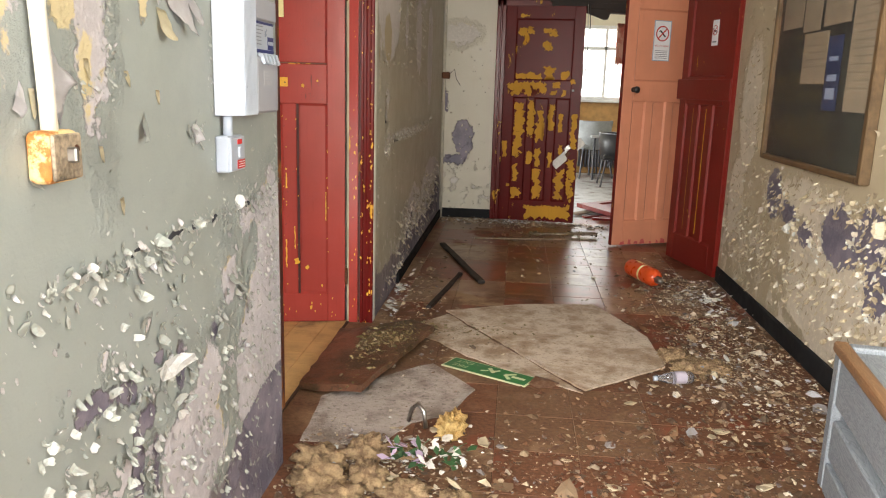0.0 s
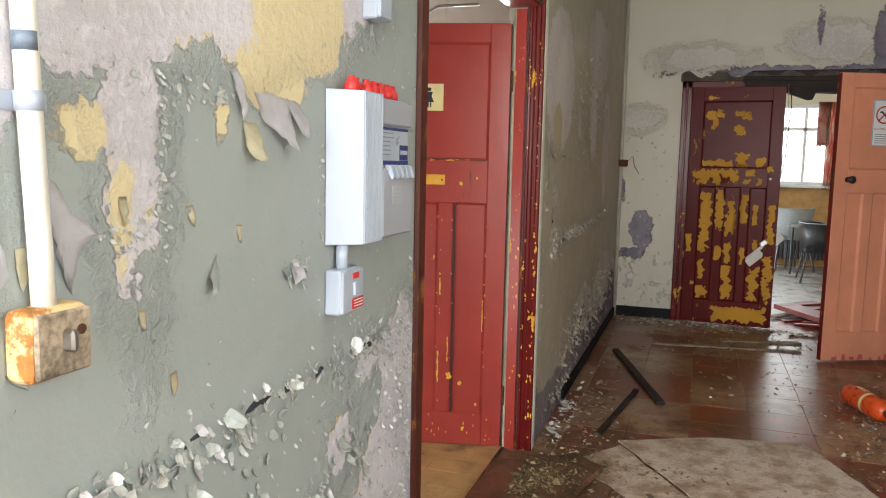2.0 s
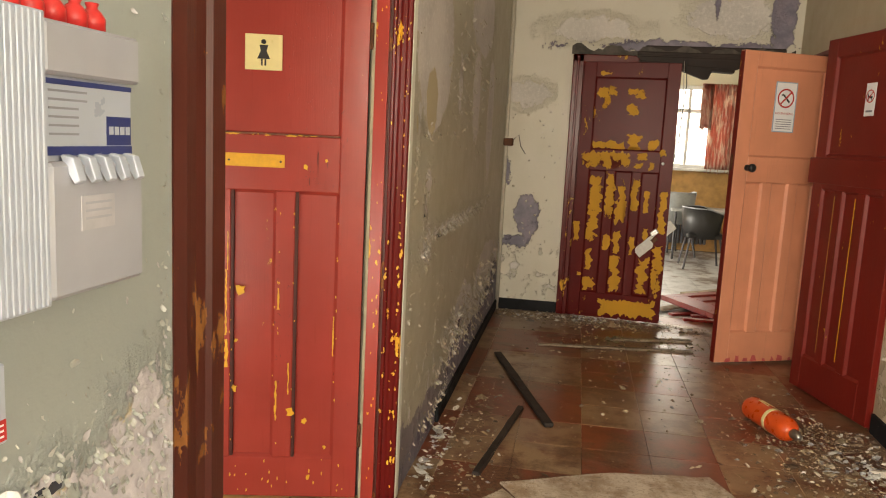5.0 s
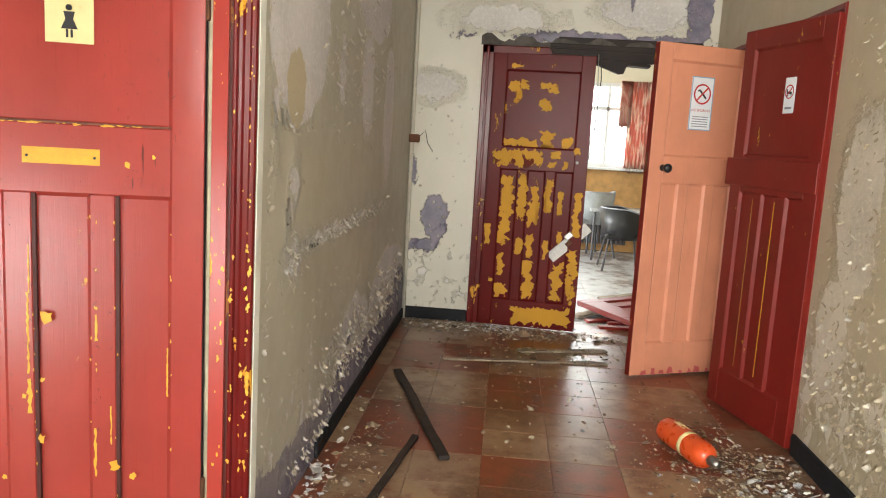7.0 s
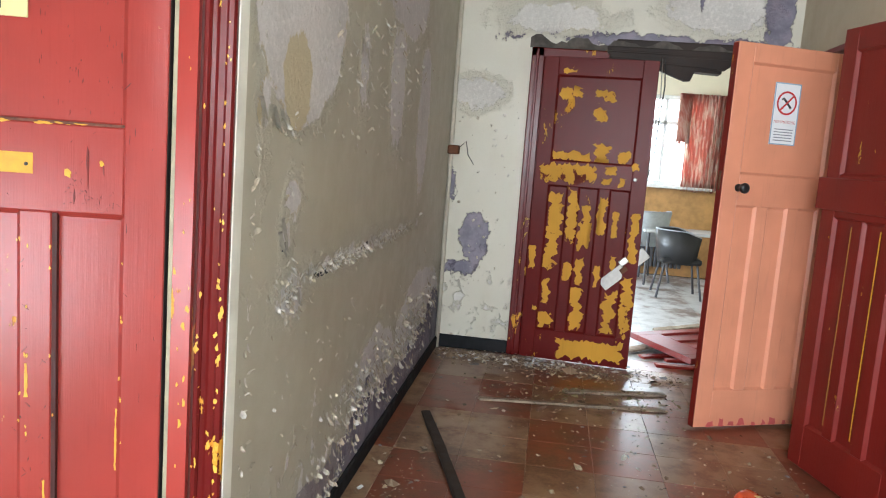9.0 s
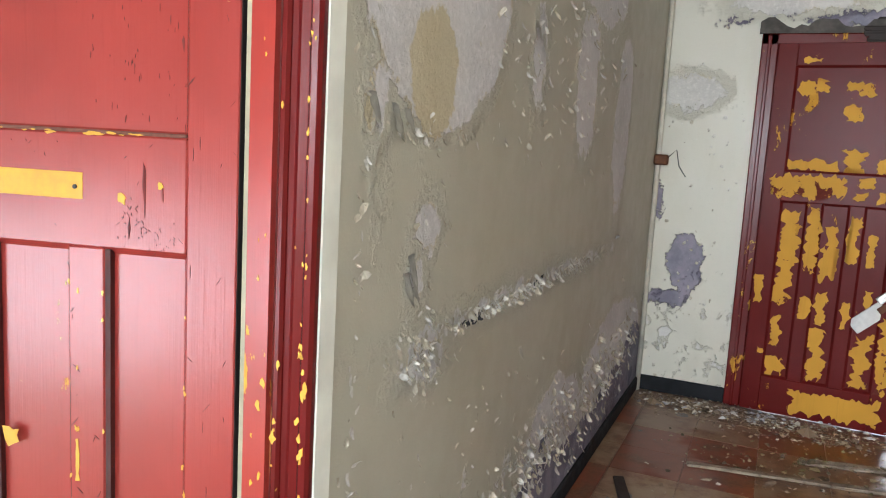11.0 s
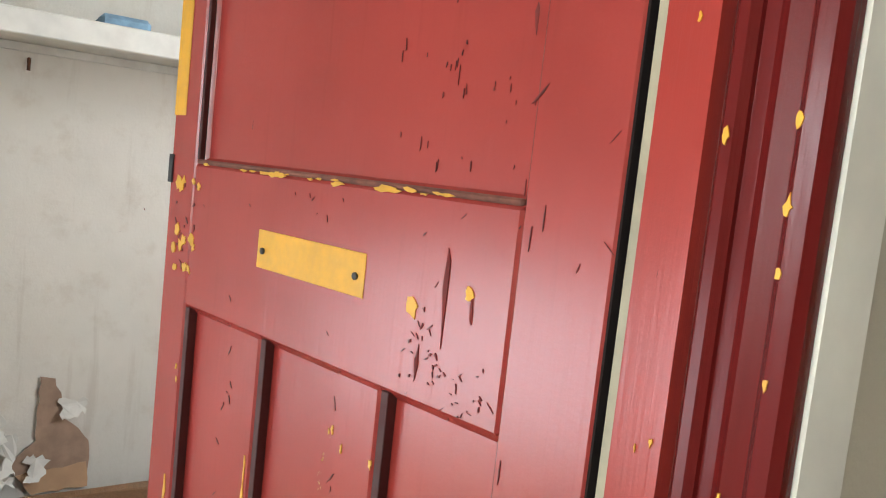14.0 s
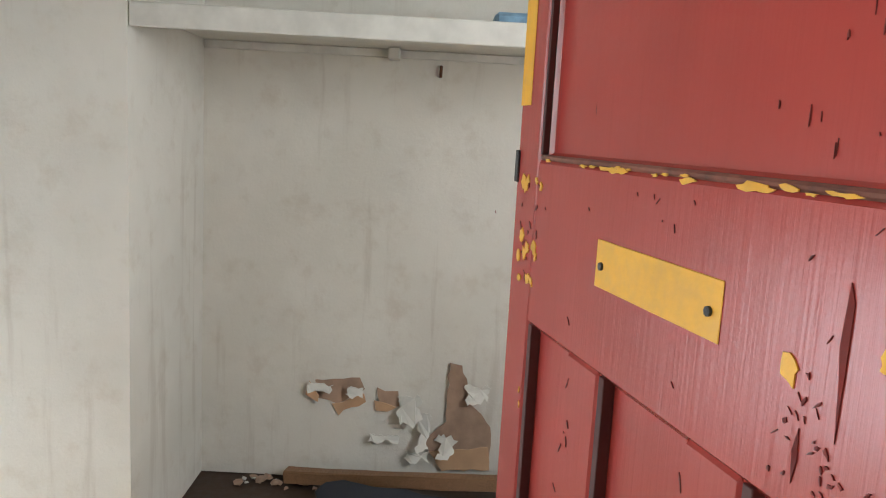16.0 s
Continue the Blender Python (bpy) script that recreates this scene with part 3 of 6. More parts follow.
door_3 = panel_door("door_3", 0.69, 1.975, MAT_PINK, pose(1.43, 6.545, 0.015, 0, 0, pink_turn) @ Matrix.Diagonal((1, -1, 1, 1)), "salmon pink panelled door standing half open", (0.2, 1.17, 1.33, 1.88), thirds(0.69))
red_turn = math.degrees(math.atan2(5.95 - 5.26, 1.245 - 1.43))
door_4 = panel_door("door_4", 0.715, 2.0, MAT_DARKRED, pose(1.43, 5.26, 0.015, 0, 0, red_turn) @ Matrix.Diagonal((1, -1, 1, 1)), "dark red panelled door standing ajar", (0.2, 1.17, 1.36, 1.9), thirds(0.715))


# ---- door frames ----
def moulding(profile, y_or_z, a, b, along, mat, name, parent):
    """A bar of that profile: points (p, q) swept from a to b along an axis."""
    bm = bmesh.new()
    ends = []
    for t in (a, b):
        ends.append([bm.verts.new((p, q, t) if along == "z" else ((p, t, q) if along == "y" else (t, p, q))) for p, q in profile])
    n = len(profile)
    bm.faces.new(ends[0])
    bm.faces.new(ends[1][::-1])
    for k in range(n):
        bm.faces.new((ends[0][k], ends[0][(k + 1) % n], ends[1][(k + 1) % n], ends[1][k]))
    return part(name, bm, mat, parent)


frame_1 = tagged(empty("door_frame_1"), "red painted moulded door frame, chipped to yellow, round the washroom doorway", "door frame", kind="structure")
moulding([(-0.858, 3.852), (-0.858, 3.876), (-0.812, 3.876), (-0.812, 3.852)], 0, 0, 2.02, "z", MAT_FRAME, "jamb", frame_1)
part("pale_lining", box((-0.8690, 3.8535, 0.0), (-0.8585, 3.876, 2.02), 0.001), plain("aged_cream_lining", (0.44, 0.40, 0.28), 0.6, 0, 0.2, 20), frame_1)
# dark strip standing in for the shade in the hinge gap
part("gap_shade_strip", box((-0.905, 3.899, 0.0), (-0.887, 3.9045, 2.02)), MAT_FRAME_DARK, frame_1)
moulding([(-0.798, 3.85), (-0.798, 3.874), (-0.783, 3.874), (-0.783, 3.854), (-0.787, 3.848), (-0.794, 3.847)], 0, 0, 2.03, "z", MAT_MAROON_FRAME, "bead", frame_1)
moulding([(-0.812, 3.866), (-0.812, 3.876), (-0.798, 3.876), (-0.798, 3.866)], 0, 0, 2.03, "z", MAT_FRAME_DARK, "dark_groove_strip", frame_1)
moulding([(-0.783, 3.858), (-0.783, 3.878), (-0.732, 3.878), (-0.730, 3.864), (-0.734, 3.856), (-0.744, 3.853), (-0.752, 3.86), (-0.764, 3.854), (-0.774, 3.86)], 0, 0, 2.10, "z", MAT_MAROON_FRAME, "architrave", frame_1)
moulding([(-0.90, 2.03), (-0.90, 2.07), (-0.76, 2.07), (-0.76, 2.03)], 0, 2.60, 3.876, "y", MAT_FRAME, "head", frame_1)
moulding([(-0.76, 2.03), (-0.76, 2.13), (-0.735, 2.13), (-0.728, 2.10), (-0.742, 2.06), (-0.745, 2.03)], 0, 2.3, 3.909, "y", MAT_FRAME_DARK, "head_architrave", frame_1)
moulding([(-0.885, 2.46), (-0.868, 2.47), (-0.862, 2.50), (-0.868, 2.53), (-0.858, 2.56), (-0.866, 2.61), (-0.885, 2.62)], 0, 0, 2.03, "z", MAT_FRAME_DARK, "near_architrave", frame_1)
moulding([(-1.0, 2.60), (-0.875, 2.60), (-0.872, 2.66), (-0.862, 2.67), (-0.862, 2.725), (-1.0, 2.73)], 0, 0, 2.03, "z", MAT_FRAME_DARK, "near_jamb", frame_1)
part("threshold", box((-0.872, 2.60, -0.01), (-0.858, 3.854, 0.004), 0.002), plain("dark_threshold", (0.06, 0.035, 0.02), 0.6), frame_1)
tagged(part("wall_edge_strip", box((-0.735, 3.879, 0.0), (-0.730, 3.931, 2.2), 0.002), MAT_WHITE_EDGE), "cream painted strip along the wall beside the door frame", "trim", kind="structure")

frame_2 = tagged(empty("door_frame_2"), "maroon door frame with a broken, splintered head", "door frame", kind="structure")
part("jamb", box((-0.235, FY - 0.02, 0), (-0.150, FY + 0.1, 2.06), 0.006), MAT_MAROON_FRAME, frame_2)
part("architrave_bead", box((-0.205, FY - 0.032, 0), (-0.185, FY - 0.018, 2.05), 0.005), MAT_MAROON_FRAME, frame_2)
part("door_stop", box((-0.165, FY + 0.01, 0), (-0.10, FY + 0.06, 2.0), 0.004), MAT_MAROON_FRAME, frame_2)
part("jamb", box((1.30, FY - 0.01, 0), (1.36, FY + 0.1, 2.06), 0.006), MAT_MAROON_FRAME, frame_2)
part("head", box((-0.235, FY - 0.02, 2.0), (0.38, FY + 0.1, 2.06), 0.006), MAT_MAROON_FRAME, frame_2)
MAT_CHARRED = plain("dark_rotten_wood", (0.035, 0.022, 0.017), 0.7, 0, 0.3, 25, 0.8)
rnd = random.Random(11)
for k in range(9):
    z = 1.992 + 0.011 * k
    x0 = 0.22 + 0.05 * rnd.random()
    x1 = 1.3 if k > 3 else rnd.uniform(0.85, 1.05)
    bm = box((x0, FY - 0.05 + 0.012 * rnd.random(), z - 0.008), (x1, FY + 0.08, z + 0.009), 0.003)
    for v in bm.verts:
        v.co.z += -0.05 * max(0, v.co.x - 0.35) * (1 if k < 4 else 0.1) + rnd.uniform(-0.003, 0.003)
    part("splinter", bm, MAT_CHARRED, frame_2)
bm = slab([(0.40, 2.03), (1.05, 2.03), (0.98, 1.975), (0.80, 1.965), (0.775, 1.90), (0.74, 1.895), (0.60, 1.945)], -0.02, 0.02)
bm.transform(Matrix.Translation((0, FY - 0.02, 0)) @ Matrix.Rotation(radians(90), 4, "X"))
part("hanging_splinter", bm, MAT_CHARRED, frame_2)
part("lintel", box((0.3, FY - 0.012, 2.03), (1.32, FY + 0.12, 2.14), 0.008), MAT_CHARRED, frame_2)
# broken plaster edge over the head
bm = slab([(x, 2.115 + 0.02 * math.sin(x * 23) + rnd.uniform(-0.012, 0.012)) for x in np.linspace(-0.25, 1.38, 50)] + [(1.38, 2.06), (-0.25, 2.06)], -0.004, 0.016)
bm.transform(Matrix.Translation((0, FY - 0.004, 0)) @ Matrix.Rotation(radians(90), 4, "X"))
tagged(part("wall_broken_plaster", bm, plain("broken_grey_plaster", (0.13, 0.115, 0.10), 0.9, 0, 0.3, 30, 1.0)), "grey broken plaster edge over the doorway", "wall", kind="structure")
for nm, y0, y1 in (("door_frame_3", 6.53, 7.30), ("door_frame_4", 5.25, 6.00)):
    fr = tagged(empty(nm), "dark red timber door frame in the wall", "door frame", kind="structure")
    part("jamb", box((RX - 0.008, y0, 0), (RX + 0.1, y0 + 0.03, 2.06), 0.004), MAT_DARKRED, fr)
    part("jamb", box((RX - 0.008, y1 - 0.03, 0), (RX + 0.1, y1, 2.06), 0.004), MAT_DARKRED, fr)
    part("head", box((RX - 0.008, y0 + 0.03, 2.03), (RX + 0.1, y1 - 0.03, 2.06), 0.004), MAT_DARKRED, fr)

# ---- skirtings ----
def skirting(lo, hi, label):
    tagged(part("baseboard", box(lo, hi, 0.006), MAT_SKIRT), label, "baseboard", kind="structure")


skirting((LX, 4.7, 0), (LX + 0.018, FY - 0.018, 0.075), "black painted skirting, damp and scuffed")
skirting((LX + 0.018, FY - 0.018, 0), (-0.235, FY, 0.09), "black painted skirting below the cream wall")
skirting((RX - 0.02, 0.6, 0), (RX, 5.22, 0.105), "black painted skirting along the flaking wall")
skirting((RX - 0.018, 6.02, 0), (RX, 6.52, 0.105), "black painted skirting between two doors")

# ---- door furniture ----
MAT_BLACK = plain("black_plastic", (0.02, 0.02, 0.022), 0.35, 0, 0.2, 40)
MAT_STEEL = plain("dull_steel", (0.45, 0.44, 0.42), 0.35, 1.0, 0.15, 60)
MAT_RUST = plain("rusted_steel", (0.16, 0.06, 0.025), 0.75, 0.2, 0.3, 60, 0.5)
MAT_YELLOWP = plain("old_yellow_paint", (0.80, 0.42, 0.03), 0.5, 0, 0.1, 60, 0.3)
MAT_SIGNCREAM = plain("sign_cream_plastic", (0.80, 0.70, 0.36), 0.35, 0, 0.06, 20)
MAT_SIGNWHITE = plain("sign_white_card", (0.78, 0.80, 0.82), 0.5, 0, 0.05, 20)
MAT_SIGNRED = plain("sign_red_ink", (0.55, 0.03, 0.03), 0.5)
MAT_INK = plain("black_ink", (0.02, 0.02, 0.025), 0.5)
MAT_GREYINK = plain("grey_ink", (0.25, 0.26, 0.3), 0.6)
MAT_BLUEINK = plain("navy_ink", (0.025, 0.04, 0.16), 0.5)
TH = 0.044
# the visible face of the red door is its +y side in its own axes, x runs from the hinge
def door_rect(name, x0, x1, z0, z1, mat, parent, y, d, label=""):
    return part(name, box((x0, min(y, y + d), z0), (x1, max(y, y + d), z1), 0.0006), mat, parent, label)


door_rect("push_plate_mark", 0.286, 0.493, 1.232, 1.278, MAT_YELLOWP, door_1, 0.0, 0.0012, "bare yellow strip where a name plate was")
for x in (0.30, 0.48):
    bm = lathe([(0.004, 0), (0.004, 0.0025), (0.002, 0.003)], 8)
    bm.transform(Matrix.Translation((x, 0.0012, 1.253)) @ Matrix.Rotation(radians(-90), 4, "X"))
    part("screw_hole", bm, MAT_INK, door_1)
door_rect("bare_edge_strip", 0.71, 0.7445, 1.41, 1.86, MAT_YELLOWP, door_1, 0.0, 0.0012, "bare yellow strip along the lock edge")
door_rect("lock_keep", 0.737, 0.7475, 1.315, 1.355, MAT_BLACK, door_1, -0.02, 0.023)
sign = part("washroom_sign", box((0.302, -0.012, 1.567), (0.43, -0.0085, 1.688), 0.001), MAT_SIGNCREAM, door_1, "square cream sign with a black symbol")
part("symbol_disc", box((0.358, -0.0085, 1.655), (0.374, -0.0075, 1.67), 0.004), MAT_INK, sign)
bm = slab([(0.351, 1.652), (0.381, 1.652), (0.376, 1.632), (0.388, 1.605), (0.344, 1.605), (0.356, 1.632)], -0.0005, 0.0005)
bm.transform(Matrix.Translation((0, -0.008, 0)) @ Matrix.Rotation(radians(90), 4, "X"))
part("symbol_body", bm, MAT_INK, sign)
for x in (0.357, 0.369):
    part("symbol_bar", box((x, -0.0085, 1.582), (x + 0.006, -0.0075, 1.604)), MAT_INK, sign)
for z in (0.25, 1.7):
    bm = lathe([(0.006, -0.045), (0.007, -0.04), (0.007, 0.04), (0.006, 0.045)], 10)
    bm.transform(Matrix.Translation((-0.006, 0.004, z)))
    part("hinge", bm, MAT_RUST, door_1)
# chips of yellow lifted off the red face
rnd = random.Random(5)
chips = [(0.435, 0.79, 0.024), (0.45, 0.60, 0.010), (0.50, 0.55, 0.010), (0.455, 0.42, 0.016), (0.25, 0.33, 0.022), (0.2, 0.30, 0.014), (0.21, 1.24, 0.013), (0.14, 1.262, 0.009), (0.6, 0.25, 0.012), (0.56, 0.3, 0.009), (0.12, 0.2, 0.010), (0.18, 0.08, 0.012)]
chips += [(rnd.uniform(0.655, 0.72), rnd.choice((1.31, 1.245, 1.225, 1.205)) + rnd.uniform(-0.012, 0.012), rnd.uniform(0.003, 0.011)) for k in range(20)]
chips += [(rnd.uniform(0.12, 0.66), 1.3455 + rnd.uniform(-0.002, 0.002), rnd.uniform(0.006, 0.02)) for k in range(20)]
chips += [(rnd.choice((0.316, 0.30, 0.47, 0.245, 0.092, 0.68)) + rnd.uniform(-0.004, 0.004), rnd.uniform(0.2, 1.1), rnd.uniform(0.003, 0.008)) for k in range(40)]
chips += [(rnd.uniform(0.02, 0.73), rnd.uniform(0.02, 0.15), rnd.uniform(0.003, 0.009)) for k in range(30)]
for k, (x, z, r) in enumerate(chips):
    pts = []
    for i in range(10):
        a = 2 * math.pi * i / 10
        q = r * rnd.uniform(0.35, 1.0)
        pts.append((x + q * math.cos(a) * (0.5 if k > 51 else 1), z + q * math.sin(a) * (0.22 if 1.34 < z < 1.35 else 1.1)))
    bm = slab(pts, 0, 0.0011)
    bm.transform(Matrix.Rotation(radians(90), 4, "X"))
    for v in bm.verts:
        v.co.y += 0.0012
    part("paint_chip", bm, MAT_YELLOWP, door_1)
for x, z0, z1, w in ((0.487, 0.62, 0.86, 0.006), (0.485, 0.50, 0.60, 0.012), (0.482, 0.86, 1.0, 0.004), (0.305, 0.3, 0.45, 0.006), (0.30, 0.72, 0.80, 0.006), (0.10, 0.55, 0.7, 0.004), (0.26, 0.40, 0.52, 0.004), (0.69, 0.6, 0.9, 0.006), (0.72, 0.3, 0.55, 0.008)):
    bm = slab(ragged([(x - w / 2, z0), (x + w / 2, z0), (x + w / 2, z1), (x - w / 2, z1)], 0.012, w * 0.35, int(z0 * 100)), 0, 0.001)
    bm.transform(Matrix.Rotation(radians(90), 4, "X"))
    for v in bm.verts:
        v.co.y += 0.0011
    part("paint_chip", bm, MAT_YELLOWP, door_1)
for k in range(120):
    x, z, r = rnd.choice((-0.836, -0.824, -0.79, -0.76, -0.745, -0.74, -0.745)) + rnd.uniform(-0.005, 0.005), rnd.uniform(0.05, 1.0) if k < 70 else rnd.uniform(1.0, 1.9), rnd.uniform(0.002, 0.010 if k < 70 else 0.005)
    bm = slab([(x + 0.7 * r * q * math.cos(a), z + 1.5 * r * q * math.sin(a)) for a, q in zip(np.linspace(0, 2 * math.pi, 9)[:-1], [rnd.uniform(0.25, 1.25) for i in range(8)])], 0, 0.001)
    bm.transform(Matrix.Translation((0, 3.8515 if x < -0.81 else (3.8467 if x < -0.78 else 3.8528), 0)) @ Matrix.Rotation(radians(90), 4, "X"))
    part("paint_chip", bm, MAT_YELLOWP, frame_1)
MAT_GASH = plain("bare_dark_wood", (0.19, 0.02, 0.015), 0.8, 0, 0.3, 60)
gashes = [(0.17, 1.255, 0.007, 0.075), (0.135, 1.25, 0.005, 0.025), (0.20, 1.19, 0.006, 0.03), (0.10, 1.50, 0.005, 0.03), (0.085, 1.44, 0.004, 0.02)]
gashes += [(rnd.gauss(0.185, 0.016), rnd.gauss(1.20, 0.018), rnd.uniform(0.0015, 0.004), rnd.uniform(0.002, 0.007)) for k in range(26)]
gashes += [(rnd.gauss(0.14, 0.014), rnd.gauss(1.17, 0.012), rnd.uniform(0.0015, 0.004), rnd.uniform(0.0015, 0.005)) for k in range(18)]
gashes += [(rnd.uniform(0.1, 0.28), rnd.uniform(1.36, 1.86), rnd.uniform(0.0006, 0.0017), rnd.uniform(0.003, 0.016)) for k in range(90)]
gashes += [(rnd.gauss(0.30, 0.14), rnd.uniform(1.17, 1.33), rnd.uniform(0.0006, 0.0018), rnd.uniform(0.002, 0.008)) for k in range(22)]
gashes += [(rnd.uniform(0.0, 0.09), rnd.uniform(0.3, 1.9), rnd.uniform(0.0006, 0.0015), rnd.uniform(0.006, 0.03)) for k in range(24)]
gashes += [(rnd.choice((0.25, 0.31, 0.477, 0.54)) + rnd.gauss(0, 0.012), rnd.uniform(0.35, 1.12), rnd.uniform(0.001, 0.004), rnd.uniform(0.003, 0.016)) for k in range(60)]
gashes += [(rnd.uniform(0.66, 0.72), rnd.uniform(1.2, 1.32), rnd.uniform(0.002, 0.006), rnd.uniform(0.004, 0.012)) for k in range(16)]
for k, (x, z, w, h) in enumerate(gashes):
    top = 1.345 < z < 1.87 and 0.1 < x < 0.66
    slant = 0.0 if top or h > 0.02 else rnd.uniform(-1.2, 1.2)
    bm = slab([(x + w * 0.5 * q * math.cos(t) + slant * h * 0.5 * q * math.sin(t), z + h * 0.5 * q * math.sin(t)) for t, q in zip(np.linspace(0.2, 6.48, 7)[:-1], [rnd.uniform(0.15, 1.5) for i in range(6)])], 0, 0.0009)
    bm.transform(Matrix.Rotation(radians(90), 4, "X"))
    for v in bm.verts:
        v.co.y += 0.0010 - (0.0148 if top else 0)
    part("scrape", bm, MAT_GASH, door_1)
# dusty ledge of the top panel; dark strips paint shade into the panel recesses
part("panel_ledge", box((0.094, -0.013, 1.3455), (0.67, -0.001, 1.352), 0.002), plain("dusty_red_brown", (0.26, 0.10, 0.07), 0.8, 0, 0.3, 60, 0.5), door_1)
MAT_GROOVE_SHADE = plain("panel_groove_shade", (0.07, 0.010, 0.008), 0.6, 0, 0.2, 40)
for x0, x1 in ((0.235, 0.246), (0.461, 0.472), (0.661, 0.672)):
    part("dark_groove_strip", box((x0, -0.0148, 0.157), (x1, -0.002, 1.148), 0.0008), MAT_GROOVE_SHADE, door_1)
part("dark_groove_strip", box((0.666, -0.0148, 1.352), (0.672, -0.002, 1.868), 0.0008), MAT_GROOVE_SHADE, door_1)
# near-black brown: the hinge edge's shade is put into its colour
part("hinge_edge_shade", box((-0.0015, -TH + 0.0015, 0.0), (0.0005, -0.0015, 1.95)), plain("shaded_edge_brown", (0.010, 0.003, 0.003), 0.95), door_1)
closer = part("closer_arm", tube([(0.15, 0.03, 2.03), (0.32, 0.12, 2.005), (0.40, 0.02, 1.985)], 0.006, 8), MAT_STEEL, door_1)

# far door: hanging lock plate
plate = empty("lock_plate", pose(0.485, FY - 0.095, 0.67, 0, 0, -5) @ pose(0, 0, 0, 0, -44, 0))
tagged(plate, "white metal door handle plate hanging askew on the maroon door", "lock plate")
part("backplate", box((-0.18, -0.006, -0.040), (0.18, 0.004, 0.040), 0.003), plain("off_white_enamel", (0.70, 0.70, 0.66), 0.4, 0, 0.12, 30), plate)
part("spindle_boss", box((-0.03, -0.012, -0.02), (0.02, -0.005, 0.015), 0.003), MAT_RUST, plate)
part("latch", box((0.0, -0.02, 0.02), (0.06, -0.006, 0.062), 0.004), MAT_STEEL, plate)
bm = lathe([(0.012, 0), (0.012, 0.006), (0.006, 0.008)], 10)
bm.transform(Matrix.Translation((0.645, -TH, 1.245)) @ Matrix.Rotation(radians(90), 4, "X"))
part("keyhole_cover", bm, MAT_STEEL, door_2)
tagged(part("hanging_cable", tube([(0.60, FY - 0.10, 2.02), (0.615, FY - 0.11, 1.85), (0.60, FY - 0.115, 1.6), (0.595, FY - 0.115, 1.42), (0.57, FY - 0.115, 1.27)], 0.004, 6), MAT_BLACK), "thin black cable hanging beside the maroon door", "cable")
tagged(part("hanging_cable", tube([(0.585, FY - 0.10, 2.02), (0.595, FY - 0.11, 1.8), (0.575, FY - 0.115, 1.5), (0.57, FY - 0.115, 1.25)], 0.003, 6), MAT_STEEL), "thin pale cable hanging beside the maroon door", "cable")
# ochre undercoat bared in patches on the far door: x from, to, z from, to, on a panel or on the frame
MAT_OCHRE = door_paint("ochre_undercoat", (0.60, 0.31, 0.03), (0.13, 0.025, 0.018), 0.085, rough=0.6, streak=0.6, spec=0.2, shift=0.99)


def torn_edge(x0, x1, z0, z1, seed):
    """A patch of that size with a gnawed outline."""
    out, size = [], min(x1 - x0, z1 - z0)
    corners = ((x0, z0), (x1, z0), (x1, z1), (x0, z1))
    for k in range(4):
        a, b = Vector(corners[k]), Vector(corners[(k + 1) % 4])
        steps = max(3, int((b - a).length / 0.010))
        side = Vector(((b - a).y, -(b - a).x)).normalized()
        for i in range(steps):
            p = a.lerp(b, i / steps)
            wave = 0.42 * noise.noise(Vector((p.x * 22, p.y * 22, seed))) + 0.30 * noise.noise(Vector((p.x * 75, p.y * 75, seed * 2)))
            p = p + side * (min(size, 0.09) * wave - 0.06 * size)
            out.append((p.x, p.y))
    return out


OCHRE_RAIL = ((0.04, 0.40, 1.19, 1.315), (0.43, 0.50, 1.20, 1.24), (0.44, 0.52, 1.26, 1.31), (0.54, 0.59, 1.19, 1.25), (0.235, 0.30, 0.80, 1.15), (0.24, 0.29, 0.55, 0.66), (0.43, 0.485, 0.86, 1.12), (0.44, 0.48, 0.52, 0.66), (0.645, 0.70, 0.70, 1.03), (0.63, 0.70, 0.20, 0.62), (0.24, 0.68, 0.02, 0.155), (0.01, 0.05, 0.60, 0.76), (0.06, 0.09, 0.33, 0.36), (0.13, 0.22, 1.89, 1.92), (0.62, 0.66, 1.30, 1.34))
OCHRE_PANEL = ((0.11, 0.20, 0.84, 1.12), (0.10, 0.185, 0.62, 0.86), (0.11, 0.16, 0.37, 0.55), (0.11, 0.195, 0.21, 0.31), (0.32, 0.40, 0.77, 0.95), (0.33, 0.38, 0.95, 1.05), (0.32, 0.37, 0.52, 0.70), (0.31, 0.39, 0.21, 0.50), (0.53, 0.57, 0.86, 1.02), (0.52, 0.61, 0.22, 0.50), (0.54, 0.58, 0.62, 0.74), (0.12, 0.19, 1.735, 1.80), (0.19, 0.26, 1.74, 1.82), (0.34, 0.41, 1.745, 1.805), (0.40, 0.47, 1.735, 1.79), (0.355, 0.42, 1.60, 1.675), (0.37, 0.475, 1.335, 1.46), (0.11, 0.34, 1.335, 1.395), (0.52, 0.59, 1.335, 1.42))
for k, (x0, x1, z0, z1) in enumerate(OCHRE_RAIL + OCHRE_PANEL):
    bm = slab(torn_edge(x0, x1, z0, z1, k + 0.37), 0, 0.0012)
    bm.transform(Matrix.Translation((0, -TH + (0.0003 if k < len(OCHRE_RAIL) else 0.0143), 0)) @ Matrix.Rotation(radians(90), 4, "X"))
    part("paint_patch", bm, MAT_OCHRE, door_2)

# pink door: local x from hinge to lock edge; the corridor face is y=+TH once mirrored, so work in -y of the panel door
def face_rect(name, x0, x1, z0, z1, mat, parent, lift, label=""):
    return part(name, box((x0, -TH + 0.008 - lift, z0), (x1, -TH + 0.011 - lift + 0.0, z1), 0.0005), mat, parent, label)


